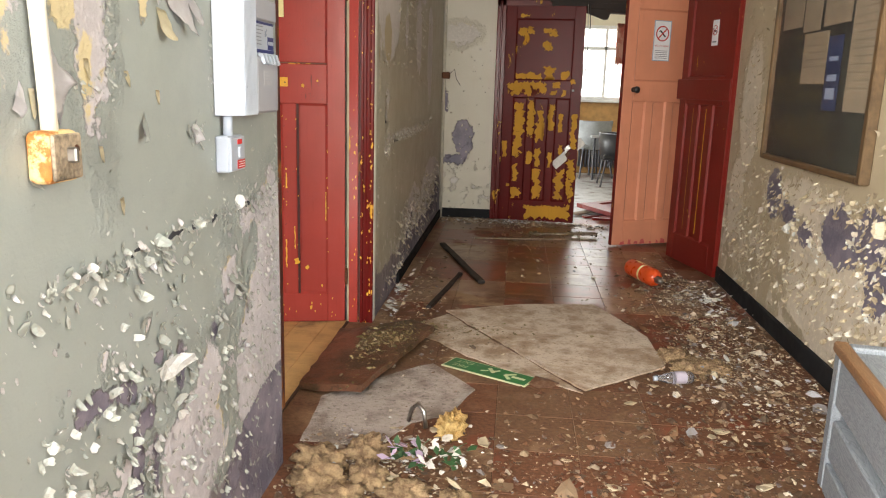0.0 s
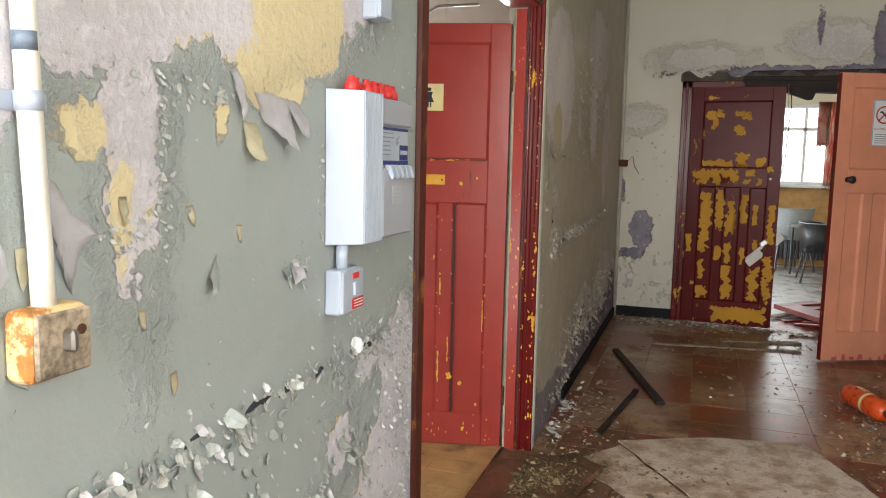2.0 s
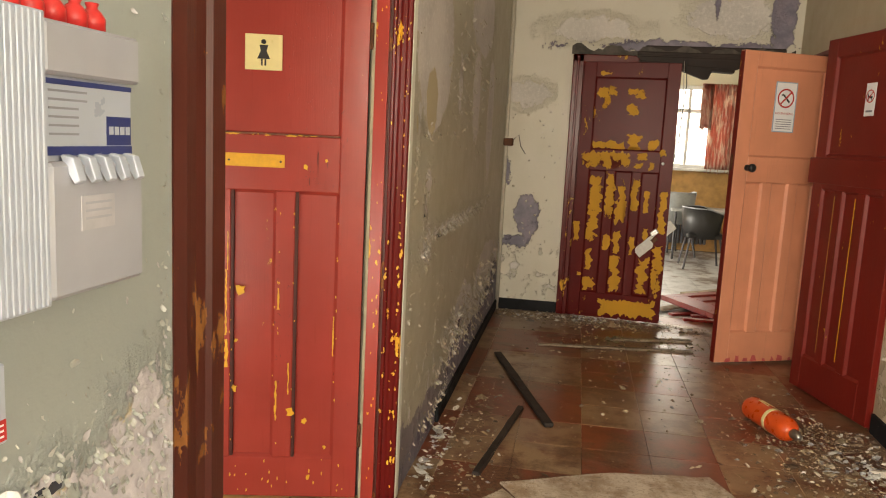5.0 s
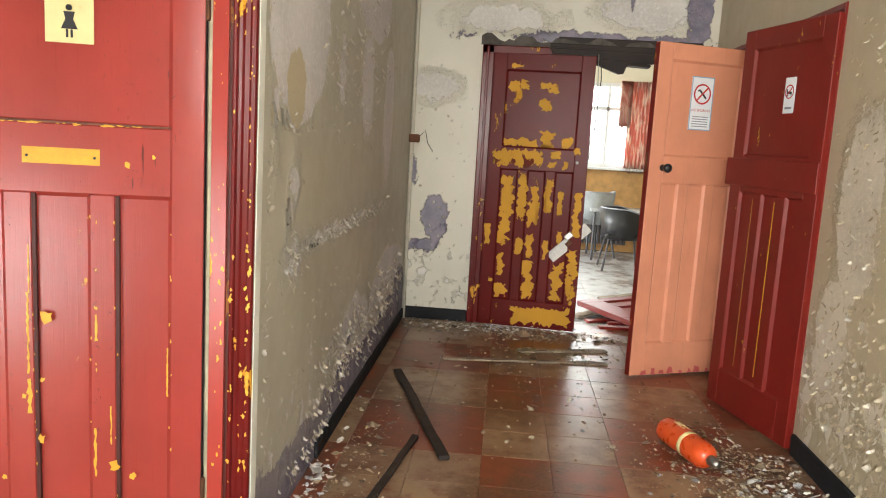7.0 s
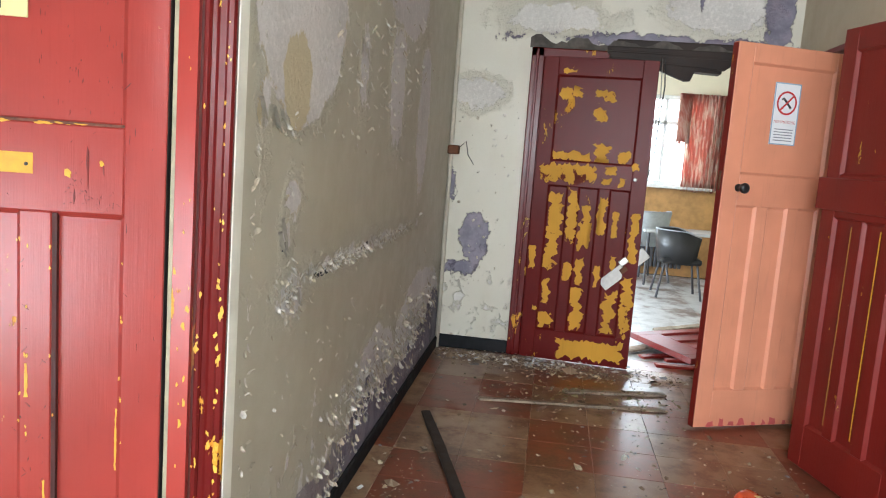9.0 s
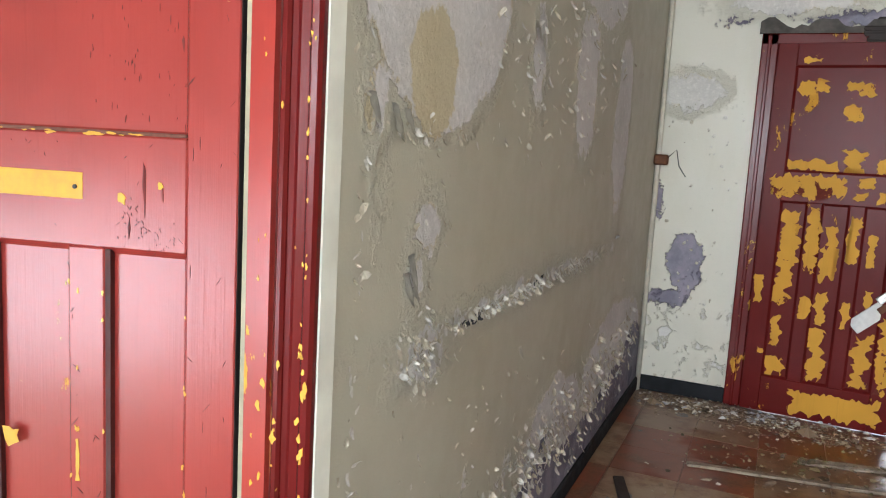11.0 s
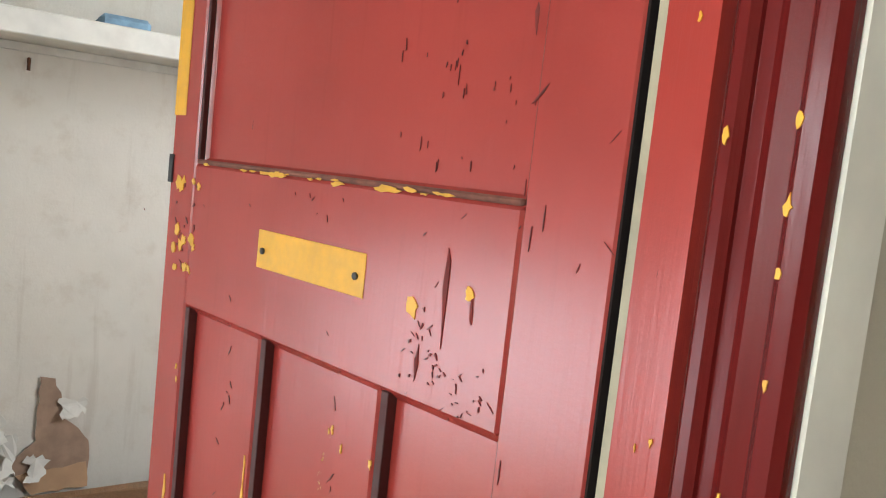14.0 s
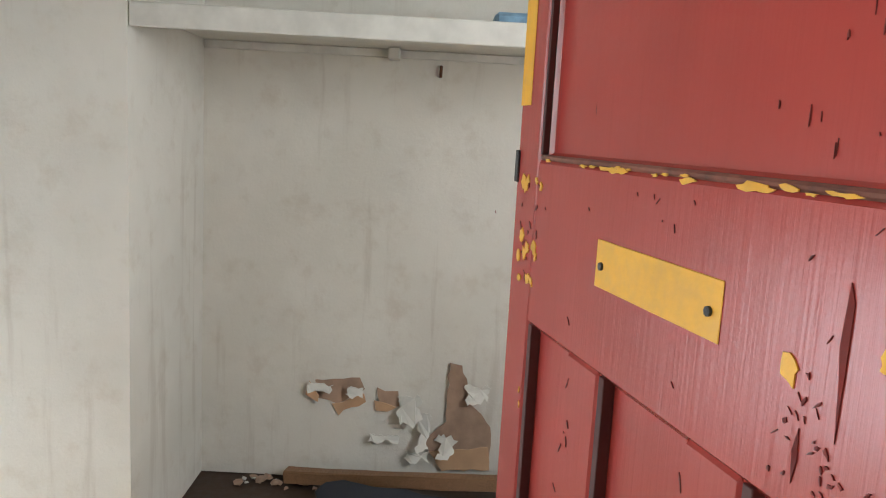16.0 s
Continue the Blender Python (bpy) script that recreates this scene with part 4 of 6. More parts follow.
def ring(cx, cz, r, w, y, mat, parent, name="ring"):
    bm = bmesh.new()
    a, b = [], []
    for k in range(28):
        t = 2 * math.pi * k / 28
        a.append(bm.verts.new((cx + r * math.cos(t), y, cz + r * math.sin(t))))
        b.append(bm.verts.new((cx + (r - w) * math.cos(t), y, cz + (r - w) * math.sin(t))))
    for k in range(28):
        bm.faces.new((a[k], a[(k + 1) % 28], b[(k + 1) % 28], b[k]))
    part(name, bm, mat, parent)


def stripe(p, q, w, y, mat, parent, name="bar"):
    a, b = Vector(p), Vector(q)
    s = (b - a).normalized()
    s = Vector((-s.y, s.x)) * w / 2
    bm = slab([tuple(a - s), tuple(b - s), tuple(b + s), tuple(a + s)], 0, 0.0006)
    bm.transform(Matrix.Translation((0, y, 0)) @ Matrix.Rotation(radians(90), 4, "X"))
    part(name, bm, mat, parent)


PY = -TH + 0.008
sign = face_rect("no_smoking_sign", 0.29, 0.445, 1.49, 1.80, MAT_SIGNWHITE, door_3, 0.0, "white and blue-edged no smoking notice")
for x0, x1, z0, z1 in ((0.29, 0.296, 1.49, 1.80), (0.439, 0.445, 1.49, 1.80), (0.296, 0.439, 1.49, 1.496), (0.296, 0.439, 1.794, 1.80)):
    part("border", box((x0, PY - 0.001, z0), (x1, PY + 0.0005, z1)), plain("pale_blue_ink", (0.3, 0.45, 0.6), 0.5), sign)
ring(0.3675, 1.70, 0.06, 0.010, PY - 0.0015, MAT_SIGNRED, sign)
stripe((0.327, 1.742), (0.408, 1.658), 0.010, PY - 0.0018, MAT_SIGNRED, sign)
stripe((0.34, 1.675), (0.385, 1.72), 0.012, PY - 0.0012, MAT_INK, sign)
stripe((0.385, 1.725), (0.40, 1.715), 0.008, PY - 0.0012, MAT_INK, sign)
writing("NO SMOKING", 0.021, MAT_SIGNRED, sign, pose(0.3675, PY - 0.0015, 1.605, 90, 0, 0) @ Matrix.Diagonal((-1, 1, 1, 1)))
for k in range(5):
    part("text_line", box((0.312, PY - 0.001, 1.51 + k * 0.014), (0.423, PY + 0.0005, 1.5145 + k * 0.014)), MAT_GREYINK, sign)
bm = lathe([(0.018, 0), (0.02, 0.004), (0.012, 0.01), (0.011, 0.03), (0.025, 0.045), (0.027, 0.06), (0.018, 0.07)], 14)
bm.transform(Matrix.Translation((0.60, -TH, 1.26)) @ Matrix.Rotation(radians(90), 4, "X"))
part("door_knob", bm, MAT_BLACK, door_3, smooth=True)
part("latch", box((0.685, -0.03, 1.24), (0.697, -0.01, 1.34), 0.003), MAT_RUST, door_3)
part("red_edge", box((0.6905, -TH + 0.001, 0.0), (0.6935, -0.001, 1.97), 0.0005), MAT_DARKRED, door_3)
rnd = random.Random(4)
for k in range(9):
    x, w = 0.05 + 0.065 * k, rnd.uniform(0.02, 0.05)
    bm = slab(ragged([(x, 0.003), (x + w, 0.003), (x + w * 0.8, rnd.uniform(0.02, 0.05)), (x + w * 0.2, rnd.uniform(0.015, 0.045))], 0.01, 0.004, k), 0, 0.001)
    bm.transform(Matrix.Translation((0, -TH - 0.0002, 0)) @ Matrix.Rotation(radians(90), 4, "X"))
    part("paint_patch", bm, plain("raspberry_paint", (0.55, 0.09, 0.09), 0.4), door_3)

# dark red door: sign and lock rail cover
sign = face_rect("no_dogs_sign", 0.26, 0.34, 1.57, 1.74, MAT_SIGNWHITE, door_4, 0.0, "small white prohibition notice")
ring(0.30, 1.672, 0.034, 0.006, PY - 0.0015, MAT_SIGNRED, sign)
stripe((0.277, 1.695), (0.323, 1.649), 0.006, PY - 0.0018, MAT_SIGNRED, sign)
stripe((0.282, 1.665), (0.318, 1.668), 0.012, PY - 0.0012, MAT_INK, sign)
stripe((0.285, 1.665), (0.285, 1.65), 0.005, PY - 0.0012, MAT_INK, sign)
stripe((0.313, 1.665), (0.313, 1.65), 0.005, PY - 0.0012, MAT_INK, sign)
stripe((0.316, 1.67), (0.322, 1.685), 0.008, PY - 0.0012, MAT_INK, sign)
part("text_line", box((0.275, PY - 0.001, 1.59), (0.325, PY + 0.0005, 1.60)), MAT_GREYINK, sign)
part("rail_cover", box((-0.005, -TH - 0.014, 1.20), (0.748, -TH + 0.001, 1.345), 0.004), MAT_DARKRED, door_4, "flat board fixed over the lock rail")
for x in (0.305, 0.49):
    stripe((x + 0.002, 0.25), (x - 0.002, 1.14), 0.007, -TH - 0.0003, MAT_YELLOWP if x < 0.4 else plain("worn_ochre", (0.42, 0.2, 0.04), 0.6), door_4, "worn_edge")

# ---- wall fittings by the entrance ----
MAT_WHITE = plain("white_enamel", (0.36, 0.41, 0.49), 0.35, 0, 0.05, 14)
MAT_PALEGREY = plain("pale_grey_plastic", (0.33, 0.35, 0.40), 0.4, 0, 0.06, 14)
MAT_REDPLAST = plain("red_plastic", (0.60, 0.03, 0.03), 0.35, 0, 0.1, 30)
MAT_CONDUIT = plain("white_conduit_paint", (0.72, 0.70, 0.64), 0.45, 0, 0.12, 25, 0.2)
fuse = empty("fuse_board", pose(LX, 0, 0.066) @ Matrix.Diagonal((1, 1, 0.95, 1)))
tagged(fuse, "white consumer unit with ribbed cover and grey switch front", "fuse board")
Y1, Y2, Y3 = 1.847, 1.94, 2.112
part("body", box((0, 1.86, 1.172), (0.05, Y3 - 0.012, 1.478), 0.004), MAT_PALEGREY, fuse)
bm = slab([(0.002, 1.80), (0.0625, Y1), (0.0625, Y2), (0.002, Y2)], 1.166, 1.484, 0.0012)
part("side_cover", bm, MAT_WHITE, fuse)
for k in range(11):
    y = Y1 + 0.002 + k * 0.0082
    part("rib", box((0.061, y, 1.168), (0.0645, y + 0.0048, 1.482), 0.001), MAT_WHITE, fuse)
part("top_cover", box((0.045, Y2 + 0.002, 1.42), (0.060, Y3, 1.478), 0.004), MAT_PALEGREY, fuse)
part("front_cover", box((0.045, Y2 + 0.002, 1.17), (0.063, Y3, 1.325), 0.005), MAT_PALEGREY, fuse)
lab = part("data_label", box((0.049, Y2 + 0.004, 1.332), (0.0545, Y3 - 0.012, 1.416), 0.001), MAT_WHITE, fuse, "white data label with navy bands")
part("band", box((0.054, Y2 + 0.004, 1.332), (0.0552, Y3 - 0.012, 1.342)), MAT_BLUEINK, lab)
part("band", box((0.054, Y2 + 0.004, 1.410), (0.0552, Y3 - 0.012, 1.416)), MAT_BLUEINK, lab)
part("panel_print", box((0.054, Y3 - 0.062, 1.343), (0.0552, Y3 - 0.014, 1.378)), MAT_BLUEINK, lab)
for k in range(4):
    part("print_block", box((0.0552, Y3 - 0.058 + 0.011 * k, 1.356), (0.0558, Y3 - 0.05 + 0.011 * k, 1.366)), MAT_WHITE, lab)
for k in range(6):
    part("text_line", box((0.054, Y2 + 0.012, 1.402 - 0.0095 * k), (0.0552, Y2 + (0.075 if k < 2 else 0.06), 1.4045 - 0.0095 * k)), MAT_GREYINK, lab)
for k in range(5):
    y = Y2 + 0.03 + k * 0.028
    bm = slab([(0, 0), (0.016, -0.004), (0.024, -0.03), (0.018, -0.034), (0.006, -0.014)], 0, 0.013, 0.001)
    bm.transform(Matrix.Translation((0.052, y + 0.013, 1.334)) @ Matrix.Rotation(radians(90), 4, "X"))
    part("switch_lever", bm, MAT_WHITE, fuse)
part("paper_label", box((0.0625, Y2 + 0.05, 1.245), (0.0638, Y2 + 0.11, 1.285)), plain("faded_paper_label", (0.42, 0.43, 0.47), 0.6), fuse)
for k in range(3):
    part("text_line", box((0.0636, Y2 + 0.056, 1.275 - 0.009 * k), (0.0641, Y2 + 0.104, 1.278 - 0.009 * k)), bpy.data.materials["pale_grey_plastic"], fuse)
rnd = random.Random(2)
for k in range(7):
    y = 1.85 + k * 0.036
    bm = lathe([(0.015, 0), (0.015, 0.016), (0.010, 0.024), (0.006, 0.028), (0.008, 0.034)], 12)
    bm.transform(Matrix.Translation((0.028 + rnd.uniform(-0.006, 0.006), y, 1.480)) @ Matrix.Rotation(rnd.uniform(-0.15, 0.15), 4, "X"))
    part("cable_gland", bm, MAT_REDPLAST, fuse, smooth=True)
part("stub_conduit", tube([(0.018, 1.842, 1.175), (0.018, 1.842, 1.105)], 0.012, 14), MAT_WHITE, fuse, smooth=True)

spur = empty("spur_switch", pose(LX, 0, 0))
tagged(spur, "small white isolator box with a red warning label", "switch")
part("box_body", box((0, 1.80, 1.035), (0.034, 1.90, 1.125), 0.004), MAT_WHITE, spur)
part("faceplate", box((0.033, 1.803, 1.038), (0.040, 1.897, 1.122), 0.002), MAT_WHITE, spur)
part("neon", box((0.039, 1.845, 1.103), (0.0415, 1.875, 1.115), 0.001), MAT_SIGNRED, spur)
part("rocker", box((0.039, 1.85, 1.07), (0.045, 1.868, 1.096), 0.001), MAT_WHITE, spur)
part("warning_label", box((0.0395, 1.843, 1.042), (0.0412, 1.894, 1.064)), MAT_SIGNRED, spur)
for k in range(3):
    part("text_line", box((0.041, 1.85, 1.046 + 0.006 * k), (0.0416, 1.89, 1.048 + 0.006 * k)), MAT_SIGNWHITE, spur)

jb = empty("junction_box", pose(LX, 0, 0))
tagged(jb, "small white plastic junction box high on the wall", "junction box")
part("box_body", box((0, 1.965, 1.635), (0.035, 2.03, 1.71), 0.004), MAT_WHITE, jb)
part("lid", box((0.034, 1.967, 1.637), (0.042, 2.028, 1.708), 0.003), MAT_WHITE, jb)

MAT_RUSTBOX = Nodes("rusted_cream_metal", 0.6)
_n = MAT_RUSTBOX
_f = _n.noise(_n.local, 22, 6, 0.7)
_g = _n.noise(_n.local, 90, 5, 0.7)
_n.colour(_n.mix(_n.step(_f, 0.46, 0.58), (0.72, 0.52, 0.26), _n.mix(_g, (0.12, 0.04, 0.012), (0.60, 0.24, 0.04))))
_n.bump(_g, 0.7, 0.004)
old = empty("old_switch", pose(LX, 0, 0))
tagged(old, "rusted metal-clad light switch fed by a painted conduit", "switch")
part("body", box((0, 1.072, 1.096), (0.040, 1.158, 1.177), 0.012, seg=3), MAT_RUSTBOX.mat, old, smooth=False)
part("faceplate", box((0.038, 1.077, 1.101), (0.045, 1.153, 1.172), 0.003), plain("pitted_grey_plate", (0.46, 0.37, 0.27), 0.6, 0.1, 0.38, 110, 1.0), old)
part("toggle", box((0.043, 1.110, 1.128), (0.06, 1.121, 1.152), 0.003), MAT_STEEL, old)
bm = lathe([(0.006, 0), (0.006, 0.003)], 10)
bm.transform(Matrix.Translation((0.044, 1.137, 1.148)) @ Matrix.Rotation(radians(90), 4, "Y"))
part("screw", bm, MAT_RUST, old)
part("conduit", tube([(0.018, 1.113, 1.172), (0.018, 1.111, 1.25), (0.017, 1.108, 1.34), (0.016, 1.105, 1.45), (0.016, 1.102, 1.62), (0.016, 1.100, 2.0), (0.016, 1.100, 2.84)], 0.0128, 16), MAT_CONDUIT, old, smooth=True)
clip = part("conduit_clip", box((0, 1.066, 1.385), (0.005, 1.142, 1.407), 0.002), MAT_WHITE, old)
part("saddle", tube([(0.016, 1.107, 1.3855), (0.016, 1.106, 1.4065)], 0.0148, 16), MAT_WHITE, old, smooth=True)
part("blue_band", tube([(0.016, 1.1045, 1.447), (0.016, 1.104, 1.467)], 0.0131, 16), plain("smudged_blue_print", (0.25, 0.32, 0.42), 0.5, 0, 0.3, 60), old, smooth=True)

# far corner pipe and bracket
pipe = empty("corner_pipe")
tagged(pipe, "thin cream painted pipe in the corner with a rusty bracket", "pipe")
part("pipe_run", tube([(-0.715, FY - 0.03, 0.0), (-0.715, FY - 0.03, CZ)], 0.013, 12), plain("cream_pipe_paint", (0.62, 0.58, 0.48), 0.5), pipe, smooth=True)
part("bracket", box((-0.735, FY - 0.08, 1.33), (-0.66, FY - 0.012, 1.39), 0.008), MAT_RUST, pipe)
part("loose_wire", tube([(-0.66, FY - 0.02, 1.38), (-0.62, FY - 0.03, 1.42), (-0.60, FY - 0.03, 1.33), (-0.56, FY - 0.02, 1.27)], 0.003, 6), MAT_BLACK, pipe)


# ---- noticeboard ----
board = empty("notice_board", pose(RX, 0, 0))
tagged(board, "glazed notice board with old paper notices pinned inside", "notice board")
MAT_BOARDWOOD = plain("worn_brass_brown_frame", (0.17, 0.105, 0.05), 0.5, 0.1, 0.25, 30)
part("backing", box((-0.02, 3.22, 0.945), (0, 4.44, 2.02)), plain("dark_green_felt", (0.045, 0.045, 0.032), 0.85, 0, 0.2, 40), board)
for lo, hi in (((-0.045, 3.18, 0.915), (0, 3.22, 2.05)), ((-0.045, 4.44, 0.915), (0, 4.475, 2.05)), ((-0.045, 3.22, 0.915), (0, 4.44, 0.945)), ((-0.045, 3.22, 2.02), (0, 4.44, 2.05))):
    part("frame_bar", box(lo, hi, 0.006), MAT_BOARDWOOD, board)
MAT_PAPER = plain("yellowed_paper", (0.36, 0.28, 0.19), 0.8, 0, 0.16, 12)
for y0, y1, z0, z1 in ((4.10, 4.38, 1.60, 1.92), (3.86, 4.08, 1.57, 1.93), (3.74, 4.04, 1.32, 1.56), (3.52, 3.82, 1.58, 1.94), (3.24, 3.49, 1.20, 1.92)):
    p = part("notice_paper", box((-0.0235, y0, z0), (-0.0205, y1, z1), 0.0008), MAT_PAPER, board)
    for k in range(int((z1 - z0) / 0.035) - 1):
        part("text_line", box((-0.0242, y0 + 0.02, z1 - 0.03 - 0.033 * k), (-0.0234, y1 - 0.02 - 0.05 * (k % 3 == 2), z1 - 0.024 - 0.033 * k)), plain("faded_print", (0.26, 0.2, 0.135), 0.8) if k == 0 else bpy.data.materials["faded_print"], p)
leaf = part("blue_leaflet", box((-0.027, 3.56, 1.20), (-0.0245, 3.72, 1.53), 0.0008), plain("navy_leaflet", (0.03, 0.05, 0.13), 0.5, 0, 0.2, 20), board, "navy blue leaflet")
for z, h in ((1.42, 0.02), (1.33, 0.03), (1.25, 0.05)):
    part("print_block", box((-0.0278, 3.59, z), (-0.0268, 3.69, z + h)), plain("pale_print", (0.35, 0.42, 0.55), 0.6) if z == 1.42 else bpy.data.materials["pale_print"], leaf)
_n = Nodes("board_glass", 0.08)
_n.b.inputs["Transmission Weight"].default_value = 1.0
_n.b.inputs["IOR"].default_value = 1.1
pane = part("glass_pane", box((-0.037, 3.222, 0.947), (-0.034, 4.438, 2.018)), _n.mat, board)
pane.visible_shadow = False

# ---- grey wooden bench box near the entrance ----
def grained(name, a, b, scale=1.0, rough=0.5):
    n = Nodes(name, rough)
    w = n.stretch(n.local, (7 * scale, 1.2 * scale, 7 * scale))
    g = n.noise(w, 3.0, 5, 0.6, 1.6)
    lines = n.math("FRACT", n.math("MULTIPLY", g, 9.0))
    fine = n.noise(n.stretch(n.local, (30, 4, 30)), 9, 4)
    n.colour(n.mix(n.step(lines, 0.2, 0.9), a, n.mix(fine, b, a)))
    n.bump(n.math("ADD", lines, fine), 0.3, 0.002)
    return n.mat


MAT_GREYWOOD = grained("grey_washed_wood", (0.26, 0.295, 0.33), (0.11, 0.13, 0.155))
MAT_BROWNWOOD = grained("worn_brown_wood", (0.24, 0.13, 0.065), (0.14, 0.075, 0.035))
bench = empty("bench_box", pose(1.055, 2.42, 0, 0, 0, -9))
tagged(bench, "grey-washed wooden bench box with worn brown rim, debris on its shelf", "bench")
part("side_panel", box((0.0, -1.0, 0.0), (0.022, 0.0, 0.10), 0.003), MAT_GREYWOOD, bench)
part("front_post", box((-0.004, -0.05, 0.0), (0.028, 0.004, 0.46), 0.004), MAT_GREYWOOD, bench)
part("back_post", box((0.28, -0.05, 0.0), (0.31, 0.004, 0.46), 0.004), MAT_GREYWOOD, bench)
part("upper_panel", box((0.002, -1.0, 0.30), (0.022, -0.05, 0.46), 0.003), MAT_GREYWOOD, bench)
part("end_panel", box((0.028, -0.022, 0.0), (0.28, 0.0, 0.46), 0.003), MAT_GREYWOOD, bench)
part("shelf", box((0.022, -1.0, 0.10), (0.31, -0.022, 0.122), 0.003), MAT_GREYWOOD, bench)
part("shelf_board", box((0.0, -1.0, 0.122), (0.30, -0.06, 0.255), 0.006), MAT_GREYWOOD, bench)
part("seat", box((0.03, -1.0, 0.455), (0.31, -0.03, 0.475), 0.003), MAT_GREYWOOD, bench)
part("rim", box((-0.012, -1.0, 0.46), (0.032, 0.014, 0.497), 0.010, seg=2), MAT_BROWNWOOD, bench)
part("end_rim", box((0.032, -0.03, 0.46), (0.31, 0.014, 0.492), 0.008, seg=2), MAT_GREYWOOD, bench)

# ---- things on the corridor floor ----
def board_mat(name, a, b, rough=0.75, crumple=0.0):
    n = Nodes(name, rough)
    big = n.noise(n.local, 2.6, 5, 0.65, 0.5)
    f = n.noise(n.local, 9, 6, 0.65)
    g = n.noise(n.local, 55, 5, 0.7)
    grit = n.noise(n.local, 210, 4, 0.7)
    c = n.mix(n.step(n.math("ADD", n.math("MULTIPLY", f, 0.5), n.math("MULTIPLY", big, 0.5)), 0.42, 0.60), a, b)
    c = n.mix(n.math("MULTIPLY", n.step(g, 0.52, 0.66), 0.6), c, tuple(x * 0.5 for x in b))
    n.colour(n.mix(n.math("MULTIPLY", n.step(grit, 0.58, 0.70), 0.5), c, tuple(min(1, x * 1.35) for x in a)))
    h = n.math("ADD", n.math("MULTIPLY", g, 0.6), n.math("MULTIPLY", grit, 0.4))
    if crumple:
        h = n.math("ADD", h, n.math("MULTIPLY", n.noise(n.stretch(n.local, (1, 2.2, 1)), 22, 5, 0.7, 1.2), 3.0 * crumple))
    n.bump(h, 0.7, 0.004)
    return n.mat


MAT_BOARD = board_mat("mud_stained_hardboard", (0.56, 0.48, 0.40), (0.30, 0.21, 0.14))
MAT_LINO = board_mat("grey_lino", (0.42, 0.37, 0.34), (0.19, 0.15, 0.125), crumple=1.0)
MAT_BARK = board_mat("mossy_wet_board", (0.15, 0.065, 0.036), (0.045, 0.03, 0.014), 0.45)


def sheet(name, outline, z0, th, mat, label, seed=1, lift=None):
    ob = part(name, slab(ragged(outline, 0.06, 0.006, seed), z0, z0 + th), mat)
    if lift:
        for v in ob.data.vertices:
            v.co.z += max(0.0, lift(v.co.x, v.co.y))
    return tagged(ob, label, name.replace("_", " "))


sheet("fallen_board", [(-0.35, 4.11), (0.335, 3.06), (0.74, 3.41), (0.72, 3.85), (0.50, 4.40), (0.06, 4.32)], 0.009, 0.008, MAT_BOARD, "pale mud-stained hardboard sheet lying on the floor")
sheet("fallen_board", [(-0.55, 3.78), (-0.34, 4.08), (0.33, 3.05), (0.10, 3.2), (-0.19, 3.42), (-0.34, 3.60)], 0.001, 0.006, MAT_BOARD, "narrow brown hardboard strip lying under a larger sheet", 2)
sheet("lino_scrap", [(-0.72, 2.45), (-0.45, 2.45), (-0.35, 2.66), (-0.22, 2.74), (-0.13, 3.02), (-0.34, 3.3), (-0.45, 3.2), (-0.75, 2.85)], 0.001, 0.004, MAT_LINO, "crumpled grey lino scrap stuck to the floor", 3)
sheet("wet_board", [(-0.85, 2.90), (-0.58, 2.83), (-0.37, 3.55), (-0.50, 3.70), (-0.845, 3.62)], 0.010, 0.030, MAT_BARK, "thick soggy brown board covered with dirt and moss", 4, lambda x, y: 0.15 * max(0.0, x + 0.78))
exit_sign = empty("exit_sign", pose(-0.078, 3.235, 0.02, 0, 0, -28))
tagged(exit_sign, "green fire exit sign fallen upside down on the floor", "sign")
MAT_GREEN = plain("exit_green", (0.02, 0.17, 0.05), 0.35, 0, 0.12, 30)
MAT_GLOWPALE = plain("pale_sign_print", (0.60, 0.66, 0.42), 0.4, 0, 0.08, 40)
part("plate", box((-0.215, -0.062, -0.018), (0.215, 0.062, -0.012), 0.001), MAT_GLOWPALE, exit_sign)
part("face", box((-0.208, -0.055, -0.013), (0.208, 0.055, -0.011), 0.0005), MAT_GREEN, exit_sign)
writing("FIRE", 0.042, MAT_GLOWPALE, exit_sign, pose(-0.135, -0.022, -0.0098, 0, 0, 180))
writing("EXIT", 0.042, MAT_GLOWPALE, exit_sign, pose(-0.135, 0.026, -0.0098, 0, 0, 180))
for a, b, w in (((0.12, 0.0), (0.185, 0.0), 0.018), ((0.085, 0.0), (0.125, 0.035), 0.016), ((0.085, 0.0), (0.125, -0.035), 0.016), ((-0.01, 0.03), (0.03, -0.01), 0.018), ((0.0, 0.0), (-0.03, -0.02), 0.012), ((0.02, 0.0), (0.045, 0.03), 0.012)):
    s = Vector(b) - Vector(a)
    s = Vector((-s.y, s.x)).normalized() * w / 2
    part("symbol_bar", slab([tuple(Vector(a) - s), tuple(Vector(b) - s), tuple(Vector(b) + s), tuple(Vector(a) + s)], -0.0108, -0.0100), MAT_GLOWPALE, exit_sign)


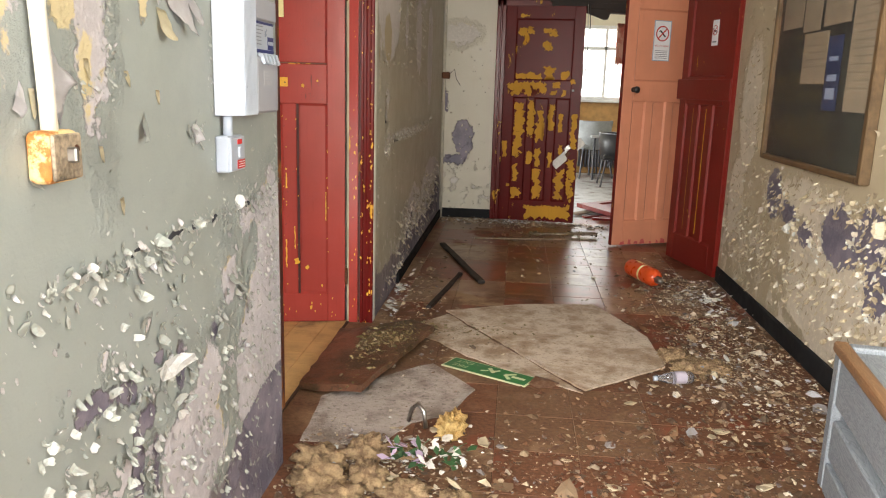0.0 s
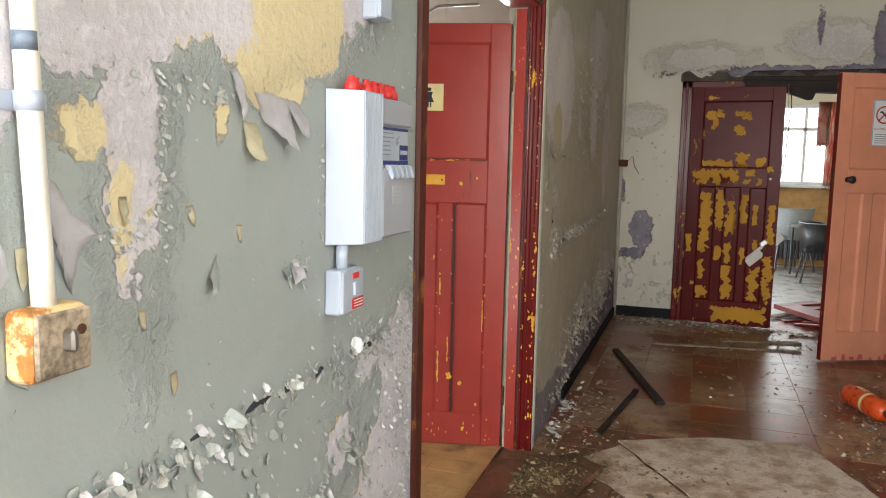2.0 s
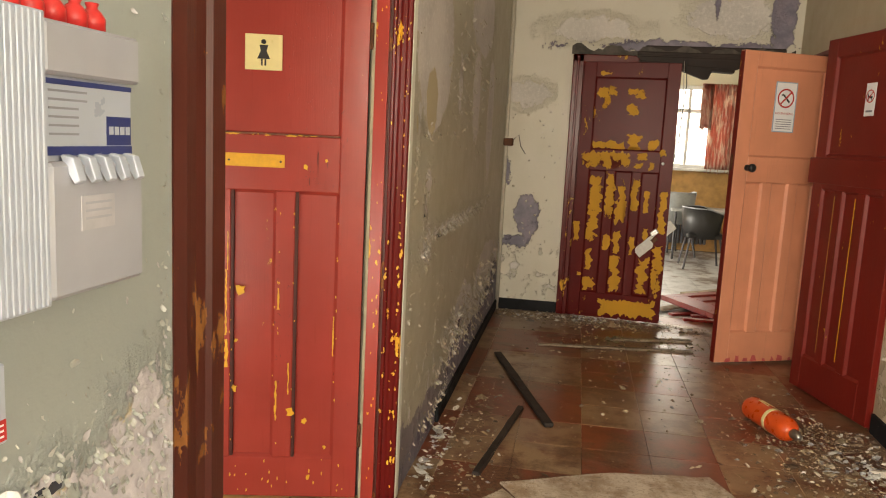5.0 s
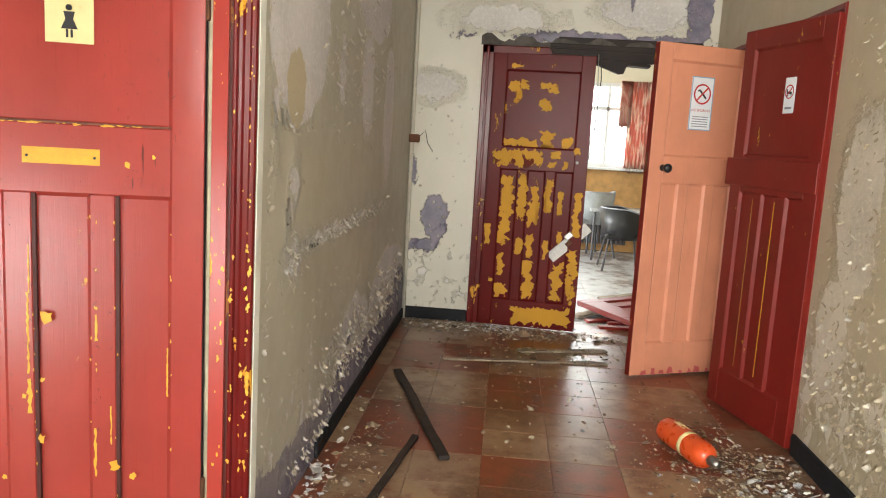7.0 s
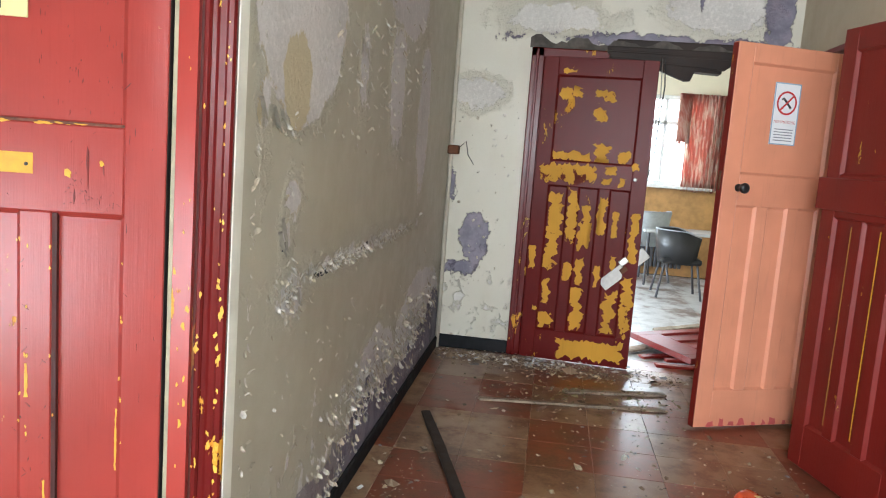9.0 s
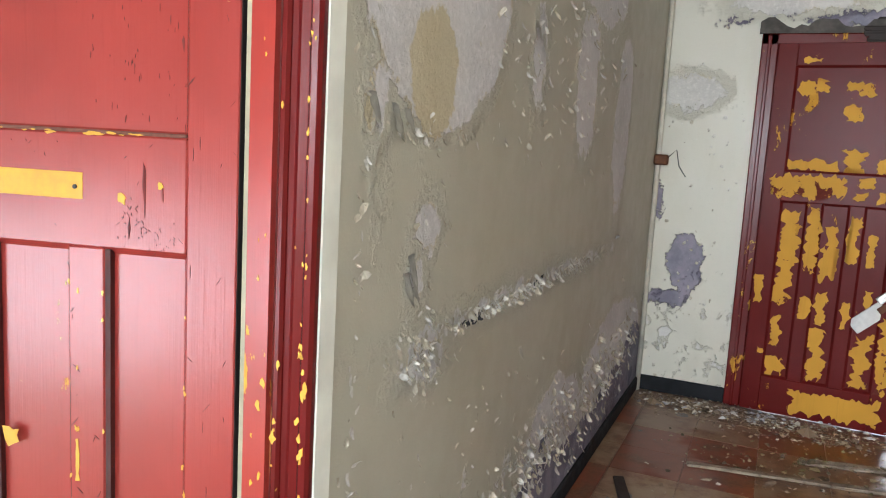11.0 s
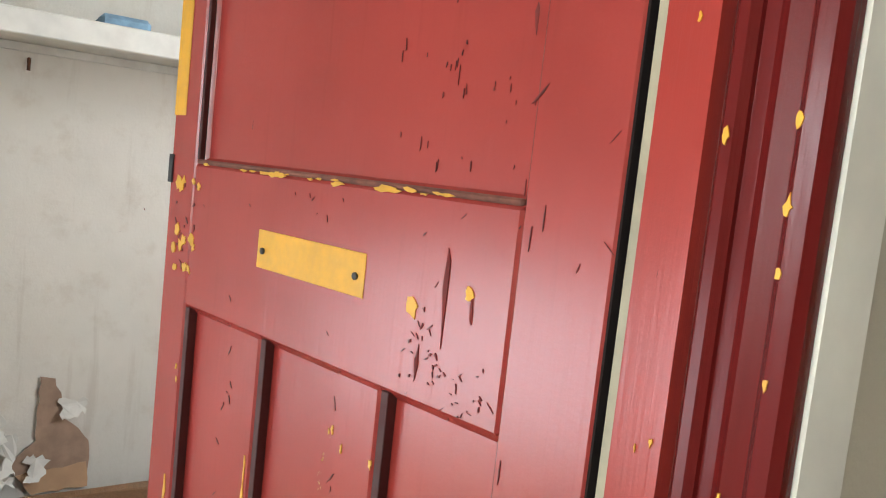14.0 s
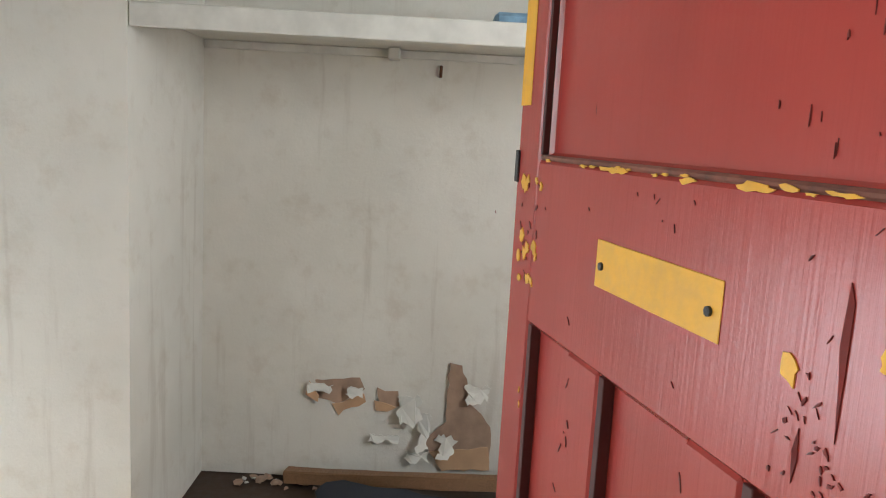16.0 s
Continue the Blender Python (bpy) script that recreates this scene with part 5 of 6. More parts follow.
def batten(name, a, b, w, h, mat, label, z=0.0, tilt=0.0):
    a, b = Vector(a), Vector(b)
    d = b - a
    bm = box((0, -w / 2, 0), (d.length, w / 2, h), 0.004)
    rr = random.Random(int(d.length * 1000))
    bmesh.ops.subdivide_edges(bm, edges=[e for e in bm.edges if e.calc_length() > 0.2], cuts=7)
    for v in bm.verts:
        v.co.y += rr.uniform(-1, 1) * w * 0.1
        v.co.z += rr.uniform(0, 1) * h * 0.12
    ob = part(name, bm, mat)
    ob.matrix_world = Matrix.Translation((a.x, a.y, z)) @ Matrix.Rotation(math.atan2(d.y, d.x), 4, "Z") @ Matrix.Rotation(-tilt, 4, "Y")
    return tagged(ob, label, name.replace("_", " "))


batten("wood_strip", (-0.56, 5.97), (-0.185, 4.80), 0.045, 0.022, MAT_CHARRED, "dark wet strip of broken wood on the tiles")
batten("wood_strip", (-0.34, 5.02), (-0.46, 4.17), 0.032, 0.018, MAT_CHARRED, "thin dark strip of broken wood on the tiles")
MAT_PALEWOOD = board_mat("grey_pale_wood", (0.36, 0.29, 0.22), (0.2, 0.15, 0.11))
batten("floor_batten", (-0.32, 6.31), (0.72, 6.48), 0.045, 0.012, MAT_PALEWOOD, "pale wooden batten lying across the floor")
batten("floor_batten", (0.15, 6.62), (0.75, 6.78), 0.06, 0.014, MAT_PALEWOOD, "pale wooden batten lying near the doorway")

ext = empty("fire_extinguisher", Matrix.Translation((0.835, 5.27, 0.062)) @ Matrix.Rotation(math.atan2(4.86 - 5.27, 0.977 - 0.835), 4, "Z") @ Matrix.Rotation(radians(90), 4, "Y"))
tagged(ext, "orange-red fire extinguisher lying on its side on the floor", "extinguisher")
MAT_EXT = plain("orange_red_enamel", (0.72, 0.09, 0.02), 0.3, 0, 0.1, 20)
part("cylinder", lathe([(0.02, 0.0), (0.045, 0.003), (0.058, 0.02), (0.06, 0.04), (0.06, 0.31), (0.056, 0.335), (0.04, 0.36), (0.022, 0.372)], 28), MAT_EXT, ext, smooth=True)
part("label_band", lathe([(0.0604, 0.20), (0.0608, 0.202), (0.0608, 0.222), (0.0604, 0.224)], 28), MAT_SIGNCREAM, ext, smooth=True)
for k in range(7):
    a = 0.9 + 0.12 * k
    part("text_line", box((-0.002, -0.002, 0.08), (0.001, 0.002, 0.17 - 0.02 * (k % 3))), MAT_SIGNCREAM, ext).matrix_local = Matrix.Rotation(a + 1.6, 4, "Z") @ Matrix.Translation((0.0602, 0, 0))
part("valve_neck", lathe([(0.022, 0.37), (0.024, 0.375), (0.024, 0.40), (0.016, 0.41), (0.014, 0.43)], 16), MAT_STEEL, ext, smooth=True)

bottle = empty("plastic_bottle", Matrix.Translation((0.66, 3.22, 0.028)) @ Matrix.Rotation(radians(14), 4, "Z") @ Matrix.Rotation(radians(90), 4, "Y"))
tagged(bottle, "small clear plastic bottle with a pale label on the floor", "bottle")
_n = Nodes("clear_plastic", 0.15)
_n.b.inputs["Transmission Weight"].default_value = 0.9
_n.colour((0.85, 0.85, 0.9))
part("bottle_body", lathe([(0.010, 0), (0.011, 0.015), (0.024, 0.05), (0.027, 0.07), (0.027, 0.16), (0.02, 0.17)], 18), _n.mat, bottle, smooth=True)
part("bottle_label", lathe([(0.0274, 0.085), (0.0277, 0.086), (0.0277, 0.135), (0.0274, 0.136)], 18), plain("lilac_label", (0.5, 0.46, 0.55), 0.5), bottle, smooth=True)
part("cap", lathe([(0.012, -0.012), (0.0125, 0.0), (0.0125, 0.004)], 14), MAT_WHITE, bottle, smooth=True)

# insulation wool
n_ = Nodes("ochre_mineral_wool", 0.95)
f_ = n_.noise(n_.local, 30, 6, 0.7)
g_ = n_.noise(n_.local, 160, 4, 0.7)
n_.colour(n_.mix(n_.step(f_, 0.35, 0.65), (0.24, 0.15, 0.085), (0.52, 0.37, 0.21)))
n_.bump(n_.math("ADD", f_, g_), 1.0, 0.012)
MAT_WOOL = n_.mat
b_ = Nodes("bright_ochre_wool", 0.95)
f_ = b_.noise(b_.local, 26, 6, 0.7)
b_.colour(b_.mix(b_.step(f_, 0.35, 0.65), (0.50, 0.30, 0.10), (0.72, 0.52, 0.22)))
b_.bump(b_.math("ADD", f_, b_.noise(b_.local, 170, 4, 0.7)), 1.0, 0.008)
MAT_WOOL_BRIGHT = b_.mat


def wool(x, y, rx, ry, rz, seed, label="tuft of ochre mineral wool insulation on the floor"):
    bm = bmesh.new()
    bmesh.ops.create_icosphere(bm, subdivisions=4, radius=1)
    off = Vector((seed * 3.7, seed * 1.9, seed))
    for v in bm.verts:
        p = v.co.copy()
        k = 1 + 0.55 * noise.fractal(p * 2.2 + off, 0.8, 2.0, 5) + 0.22 * noise.noise(p * 7 + off) + 0.15 * noise.noise(p * 19 + off)
        v.co = Vector((p.x * rx * k, p.y * ry * k, max(p.z * rz * k, -0.15 * rz)))
    ob = part("insulation_tuft", bm, MAT_WOOL_BRIGHT if seed == 1 else MAT_WOOL, smooth=True)
    ob.matrix_world = Matrix.Translation((x, y, 0.15 * rz)) @ Matrix.Rotation(seed * 1.3, 4, "Z")
    tagged(ob, label, "insulation", "insulation tufts on the floor")


for k, (x, y, a, b, c) in enumerate(((-0.19, 2.62, 0.075, 0.05, 0.055), (-0.62, 2.32, 0.09, 0.07, 0.04), (-0.46, 2.38, 0.08, 0.06, 0.055), (-0.43, 2.22, 0.08, 0.06, 0.045), (-0.30, 2.16, 0.07, 0.06, 0.03), (-0.14, 2.10, 0.07, 0.05, 0.03), (-0.58, 2.17, 0.09, 0.07, 0.05), (0.86, 3.42, 0.11, 0.08, 0.035), (0.80, 3.55, 0.07, 0.06, 0.045), (-0.50, 2.06, 0.10, 0.07, 0.04), (0.97, 3.45, 0.08, 0.07, 0.03), (-0.35, 2.40, 0.05, 0.04, 0.03))):
    wool(x, y, a, b, c, k + 1, "bright ochre tuft of mineral wool insulation" if k == 0 else "tuft of ochre mineral wool insulation on the floor")
hook = tagged(part("bent_tube", tube([(-0.36, 2.66, 0.012), (-0.345, 2.64, 0.07), (-0.32, 2.62, 0.10), (-0.295, 2.60, 0.08), (-0.285, 2.585, 0.02)], 0.009, 8), MAT_STEEL, smooth=True), "bent chrome tube standing up out of the rubbish", "metal tube")
posy = empty("artificial_flowers", pose(-0.27, 2.27, 0.05))
tagged(posy, "bunch of lilac and white artificial flowers in the rubbish", "flowers")
rnd = random.Random(21)
MAT_LEAF = plain("dark_green_leaf", (0.035, 0.10, 0.035), 0.5, 0, 0.2, 40)
MAT_PETAL = plain("lilac_petal", (0.52, 0.40, 0.56), 0.6, 0, 0.1, 40)
MAT_PETALW = plain("white_petal", (0.75, 0.74, 0.72), 0.6, 0, 0.08, 40)
for k in range(60):
    green = k % 2 == 0
    x, y, z = rnd.uniform(-0.1, 0.16), rnd.uniform(-0.06, 0.06), rnd.uniform(0.0, 0.035)
    r = rnd.uniform(0.018, 0.034)
    bm = slab([(0, 0), (r, r * 0.45), (r * 1.7, 0.0), (r, -r * 0.45)], 0, 0.0012)
    bm.transform(Matrix.Translation((x, y, z)) @ Euler((rnd.uniform(-0.7, 0.7), rnd.uniform(-0.9, 0.2), rnd.uniform(0, 6.3))).to_matrix().to_4x4())
    part("leaf" if green else "petal", bm, MAT_LEAF if green else (MAT_PETAL if x < 0.02 else MAT_PETALW), posy)

# ---- washroom alcove ----
MAT_SHELF = plain("white_shelf_paint", (0.72, 0.71, 0.66), 0.5, 0, 0.12, 14, 0.2)
shelf = empty("alcove_shelf")
tagged(shelf, "white painted wooden shelf across the alcove", "shelf")
part("shelf_board", box((WB + 0.002, WY + 0.002, 1.672), (WP - 0.02, 5.0, 1.69), 0.002), MAT_SHELF, shelf)
part("fascia", box((WP - 0.02, WY + 0.004, 1.625), (WP, 5.0, 1.692), 0.003), MAT_SHELF, shelf)
part("batten", box((WB + 0.001, WY + 0.004, 1.642), (WB + 0.02, 4.9, 1.671), 0.002), MAT_SHELF, shelf)
part("bracket", box((WB + 0.02, 3.38, 1.63), (WB + 0.1, 3.42, 1.671), 0.004), MAT_SHELF, shelf)
rag = tagged(part("blue_packet", box((-3.1, 3.72, 1.691), (-2.9, 3.86, 1.735), 0.012), plain("blue_wrapper", (0.25, 0.42, 0.58), 0.5, 0, 0.25, 30)), "crumpled pale blue packet on the shelf", "packet")
tagged(part("nail", tube([(WB, 3.57, 1.62), (WB + 0.02, 3.57, 1.62), (WB + 0.022, 3.57, 1.58)], 0.006, 8), MAT_RUST), "rusty hook in the alcove wall", "hook")
MAT_TORN = plain("torn_tan_paper", (0.62, 0.40, 0.24), 0.85, 0, 0.12, 12, 0.2)
MAT_TORN2 = plain("brown_plaster", (0.48, 0.33, 0.24), 0.9, 0, 0.2, 15, 0.4)


def torn(pts, mat, lift, seed):
    pts = [(3.58 + (a - 3.58) * 0.96, 1.372 + (b - 1.372) * 0.96) for a, b in pts]
    bm = slab(ragged(pts, 0.03, 0.006, seed), 0, 0.002)
    bm.transform(Matrix.Translation((WB + lift, 0, 0)) @ Matrix.Rotation(radians(90), 4, "Z") @ Matrix.Rotation(radians(90), 4, "X"))
    part("torn_paper", bm, mat, wall_w)


for k, (pts, mat) in enumerate((
        ([(3.12, 0.36), (3.2, 0.37), (3.3, 0.38), (3.33, 0.33), (3.22, 0.26), (3.14, 0.29)], MAT_TORN2), ([(3.2, 0.26), (3.33, 0.32), (3.33, 0.28), (3.22, 0.22)], MAT_TORN),
        ([(3.37, 0.34), (3.46, 0.33), (3.47, 0.27), (3.40, 0.26)], MAT_TORN2), ([(3.37, 0.29), (3.46, 0.27), (3.43, 0.24), (3.38, 0.25)], MAT_TORN),
        ([(3.67, 0.47), (3.72, 0.46), (3.76, 0.3), (3.85, 0.2), (3.85, 0.06), (3.64, 0.04), (3.58, 0.12), (3.66, 0.22)], MAT_TORN2),
        ([(3.6, 0.08), (3.85, 0.12), (3.85, 0.02), (3.66, 0.0)], MAT_TORN), ([(3.1, 0.36), (3.15, 0.3), (3.14, 0.27), (3.09, 0.3)], MAT_TORN))):
    torn(pts, mat, 0.001 + 0.003 * k, k)
for k, (y, z, w, h) in enumerate(((3.17, 0.40, 0.10, 0.04), (3.30, 0.39, 0.07, 0.04), (3.52, 0.36, 0.07, 0.10), (3.58, 0.30, 0.05, 0.14), (3.66, 0.20, 0.07, 0.08), (3.78, 0.42, 0.10, 0.06), (3.55, 0.14, 0.10, 0.04), (3.42, 0.20, 0.12, 0.03))):
    tongue = slab(torn_edge(-w / 2, w / 2, -h, 0.0, k + 0.71), 0.0, 0.0012)
    for v in tongue.verts:
        v.co.z += 0.35 * v.co.y * v.co.y / h
    tongue.transform(Matrix.Translation((WB + 0.026, y, z)) @ Matrix.Rotation(radians(90), 4, "Z") @ Matrix.Rotation(radians(90), 4, "X"))
    part("paper_tongue", tongue, MAT_SHELF, wall_w)
batten("leaning_board", (WB + 0.06, 3.05), (WB + 0.36, 4.3), 0.05, 0.05, MAT_BROWNWOOD, "dusty brown board leaning on a dark cloth in the alcove", 0.0, 0.12)
tagged(part("dark_cloth", slab(ragged([(WB + 0.2, 3.2), (WB + 0.9, 3.3), (WB + 0.9, 4.5), (WB + 0.42, 4.5)], 0.1, 0.02, 3), 0.0, 0.085, 0.02), plain("navy_cloth", (0.03, 0.035, 0.05), 0.9, 0, 0.2, 20, 0.4)), "dark navy cloth on the alcove floor", "cloth")
rnd = random.Random(31)
for k in range(26):
    x, y, r = WB + rnd.uniform(0.03, 0.12), rnd.gauss(3.05, 0.12), rnd.uniform(0.008, 0.024)
    bm = bmesh.new()
    bmesh.ops.create_icosphere(bm, subdivisions=1, radius=r)
    for v in bm.verts:
        v.co = v.co * rnd.uniform(0.55, 1.2)
        v.co.z = max(0.0, v.co.z * 0.6 + 0.3 * r)
    ob = part("plaster_crumb", bm, MAT_TORN2 if k % 3 else MAT_SHELF, floor)
    ob.matrix_local = pose(x, max(2.73, y), 0)

# ---- hall beyond the far doorway ----
tagged(part("wall_panelling", box((-4, 11.97, 0.0), (4.5, 12.0, 1.08), 0.002), MAT_PANELLING), "honey-coloured wood panelling below the window", "panelling", kind="structure")
win = tagged(empty("window_1"), "white framed window, bright with daylight", "window", kind="structure")
MAT_WINWHITE = plain("white_window_paint", (0.78, 0.78, 0.76), 0.4)
for lo, hi in (((0.0, 12.02, 1.12), (1.85, 12.1, 1.17)), ((0.0, 12.02, 2.17), (1.85, 12.1, 2.22)), ((0.0, 12.02, 1.17), (0.05, 12.1, 2.17)), ((1.80, 12.02, 1.17), (1.85, 12.1, 2.17)), ((0.05, 12.03, 1.86), (1.80, 12.09, 1.91)), ((0.6, 12.03, 1.17), (0.64, 12.09, 2.17)), ((1.26, 12.03, 1.17), (1.30, 12.09, 2.17))):
    part("frame_bar", box(lo, hi, 0.004), MAT_WINWHITE, win)
part("window_sill", box((-0.05, 11.86, 1.085), (1.9, 12.02, 1.12), 0.006), MAT_WINWHITE, win)
glow = bpy.data.materials.new("bright_overcast_sky")
glow.use_nodes = True
glow.node_tree.nodes["Principled BSDF"].inputs["Emission Color"].default_value = (0.95, 0.98, 1, 1)
glow.node_tree.nodes["Principled BSDF"].inputs["Emission Strength"].default_value = 3.6
tagged(part("backdrop", box((-3, 14.5, 0.3), (6, 14.52, 4.5)), glow), "bright overcast sky outside the window", "sky", kind="structure")


def curtain(x0, x1, z0, z1, y, seed, label):
    bm = bmesh.new()
    rr = random.Random(seed)
    cols = 40
    front = []
    for j in range(7):
        z = z0 + (z1 - z0) * j / 6
        row = []
        for i in range(cols + 1):
            x = x0 + (x1 - x0) * i / cols
            row.append(bm.verts.new((x, y + 0.035 * math.sin(i * 1.5 + 0.2 * j) + 0.008 * rr.random(), z + (0.05 * rr.random() if j == 0 else 0))))
        front.append(row)
    for a, b in zip(front, front[1:]):
        for i in range(cols):
            bm.faces.new((a[i], a[i + 1], b[i + 1], b[i]))
    bmesh.ops.solidify(bm, geom=bm.faces[:], thickness=0.004)
    n = Nodes("printed_red_curtain", 0.9)
    f = n.noise(n.stretch(n.local, (1, 1, 0.35)), 16, 4)
    n.colour(n.mix(n.step(f, 0.45, 0.6), (0.50, 0.20, 0.15), (0.66, 0.52, 0.43)))
    tagged(part("curtain", bm, n.mat, smooth=True), label, "curtain")


curtain(1.52, 1.95, 1.05, 2.24, 11.88, 1, "red and cream patterned curtain hanging beside the window")
curtain(1.40, 1.55, 1.62, 2.24, 11.85, 2, "torn red patterned curtain bunched over the window")
MAT_CHAIR = plain("black_vinyl", (0.018, 0.018, 0.02), 0.45, 0, 0.2, 30)
MAT_TUBE = plain("grey_tube_steel", (0.10, 0.10, 0.11), 0.4, 0.6)


def tub_chair(x, y, turn, seat_mat, leg_mat, label, s=1.0):
    c = empty("tub_chair", Matrix.Translation((x, y, 0)) @ Matrix.Rotation(radians(turn), 4, "Z") @ Matrix.Diagonal((s, s, s, 1)))
    tagged(c, label, "chair", "chairs in the hall")
    part("seat", box((-0.23, -0.23, 0.40), (0.23, 0.23, 0.47), 0.03, seg=2), seat_mat, c)
    bm = bmesh.new()
    rows = []
    for z, r in ((0.40, 0.25), (0.55, 0.27), (0.78, 0.30)):
        rows.append([(bm.verts.new((r * math.cos(t), r * math.sin(t), z - 0.10 * max(0, -math.sin(t)) * (z > 0.7))), bm.verts.new(((r - 0.04) * math.cos(t), (r - 0.04) * math.sin(t), z - 0.10 * max(0, -math.sin(t)) * (z > 0.7)))) for t in np.linspace(radians(-40), radians(220), 22)])
    for a, b in zip(rows, rows[1:]):
        for k in range(21):
            bm.faces.new((a[k][0], a[k + 1][0], b[k + 1][0], b[k][0]))
            bm.faces.new((a[k][1], b[k][1], b[k + 1][1], a[k + 1][1]))
    for k in range(21):
        bm.faces.new((rows[-1][k][0], rows[-1][k + 1][0], rows[-1][k + 1][1], rows[-1][k][1]))
        bm.faces.new((rows[0][k][0], rows[0][k][1], rows[0][k + 1][1], rows[0][k + 1][0]))
    for k in (0, 21):
        for a, b in zip(rows, rows[1:]):
            bm.faces.new((a[k][0], b[k][0], b[k][1], a[k][1]))
    part("backrest", bm, seat_mat, c, smooth=True)
    part("piping", tube([(0.29 * math.cos(t), 0.29 * math.sin(t), 0.785 - 0.10 * max(0, -math.sin(t))) for t in np.linspace(radians(-40), radians(220), 22)], 0.008, 6), MAT_PALEGREY, c)
    for px, py in ((-0.2, -0.2), (0.2, -0.2), (-0.2, 0.2), (0.2, 0.2)):
        part("leg", tube([(px * 0.9, py * 0.9, 0.42), (px * 1.25, py * 1.25, 0.0)], 0.014, 8), leg_mat, c)
    return c


tub_chair(1.36, 10.45, 90, MAT_CHAIR, MAT_TUBE, "black vinyl tub chair with pale piping on splayed legs", 0.9)
tub_chair(1.08, 11.45, 200, plain("grey_vinyl", (0.42, 0.45, 0.47), 0.5), MAT_TUBE, "pale grey armchair by the window", 1.05)
table = empty("low_table", pose(1.55, 11.3, 0))
tagged(table, "pale topped hall table under the window", "table")
part("tabletop", box((-0.5, -0.32, 0.60), (0.5, 0.32, 0.63), 0.006), plain("pale_laminate", (0.55, 0.56, 0.58), 0.35), table)
for px in (-0.45, 0.45):
    for py in (-0.28, 0.28):
        part("leg", tube([(px, py, 0.6), (px, py, 0.0)], 0.016, 8), MAT_TUBE, table)
heater = empty("radiator", pose(1.3, 11.93, 0))
tagged(heater, "dark ribbed radiator below the panelling", "radiator")
for k in range(14):
    part("fin", box((-0.35 + 0.05 * k, -0.05, 0.1), (-0.315 + 0.05 * k, 0.03, 0.42), 0.006), MAT_TUBE, heater)
# the missing leaf, lying broken on the hall floor
fallen = panel_door("fallen_door", 0.72, 1.9, MAT_DARKRED, Matrix.Translation((0.66, 8.02, 0.05)) @ Matrix.Rotation(radians(-62), 4, "Z") @ Matrix.Rotation(radians(-88), 4, "X"), "broken dark red door leaf lying on the hall floor", (0.2, 1.17, 1.33, 1.8), thirds(0.72))
fallen["category"] = "fallen door"
for k, (a, b) in enumerate((((0.7, 7.62), (1.25, 7.9)), ((0.62, 7.72), (1.1, 8.25)), ((0.85, 7.5), (1.3, 7.58)), ((0.9, 8.4), (1.5, 8.9)), ((0.75, 7.25), (1.2, 7.3)))):
    batten("wood_strip", a, b, 0.06 + 0.02 * (k % 2), 0.02, MAT_PALEWOOD if k % 2 else MAT_DARKRED, "broken splintered wood strip beyond the doorway", 0.001 + 0.012 * k)


# ---- flakes of paint ----
def flake_mat(name, colours, rough=0.6):
    n = Nodes(name, rough)
    r = n.island()
    c = colours[0]
    for k, col in enumerate(colours[1:]):
        at = (k + 1) / len(colours)
        c = n.mix(n.step(r, at - 0.001, at + 0.001), c, col)
    g = n.noise(n.world, 70, 4)
    n.colour(n.mix(n.step(g, 0.4, 0.75), c, n.mix(0.45, c, (0.2, 0.15, 0.1))))
    return n.mat


def add_flake(verts, faces, c, u, v, nrm, w, h, curl, lift, rr):
    """A thin scale of paint, held along its root and rolling away from the wall."""
    base = len(verts)
    bend = curl * rr.uniform(1.2, 3.2)
    lean = rr.uniform(-0.5, 0.5)
    for i in range(4):
        s = i / 3
        wd = w * (0.75, 1.0, 0.9, 0.45)[i] * rr.uniform(0.75, 1.15)
        a = bend * s
        out = h * (math.sin(a) * s * 0.75)
        along = h * s * (0.55 + 0.45 * math.cos(a))
        for side in (-1, 0, 1):
            p = c + u * (side * wd / 2 + lean * s * w * 0.5 + rr.uniform(-0.09, 0.09) * w) + v * (along + rr.uniform(-0.07, 0.07) * h) + nrm * (lift + max(0.0, out) + (0.10 * w * s if side else 0.0) + rr.uniform(0, 0.05) * w)
            verts.append(p)
    for i in range(3):
        for k in range(2):
            a = base + 3 * i + k
            faces.append((a, a + 1, a + 4, a + 3))


def flake_object(name, verts, faces, mat, parent, label, kind="stuff"):
    me = bpy.data.meshes.new(name)
    me.from_pydata([tuple(p) for p in verts], [], faces)
    me.materials.append(mat)
    ob = new(name, me)
    ob.parent = parent
    tagged(ob, label, kind=kind)
    return ob


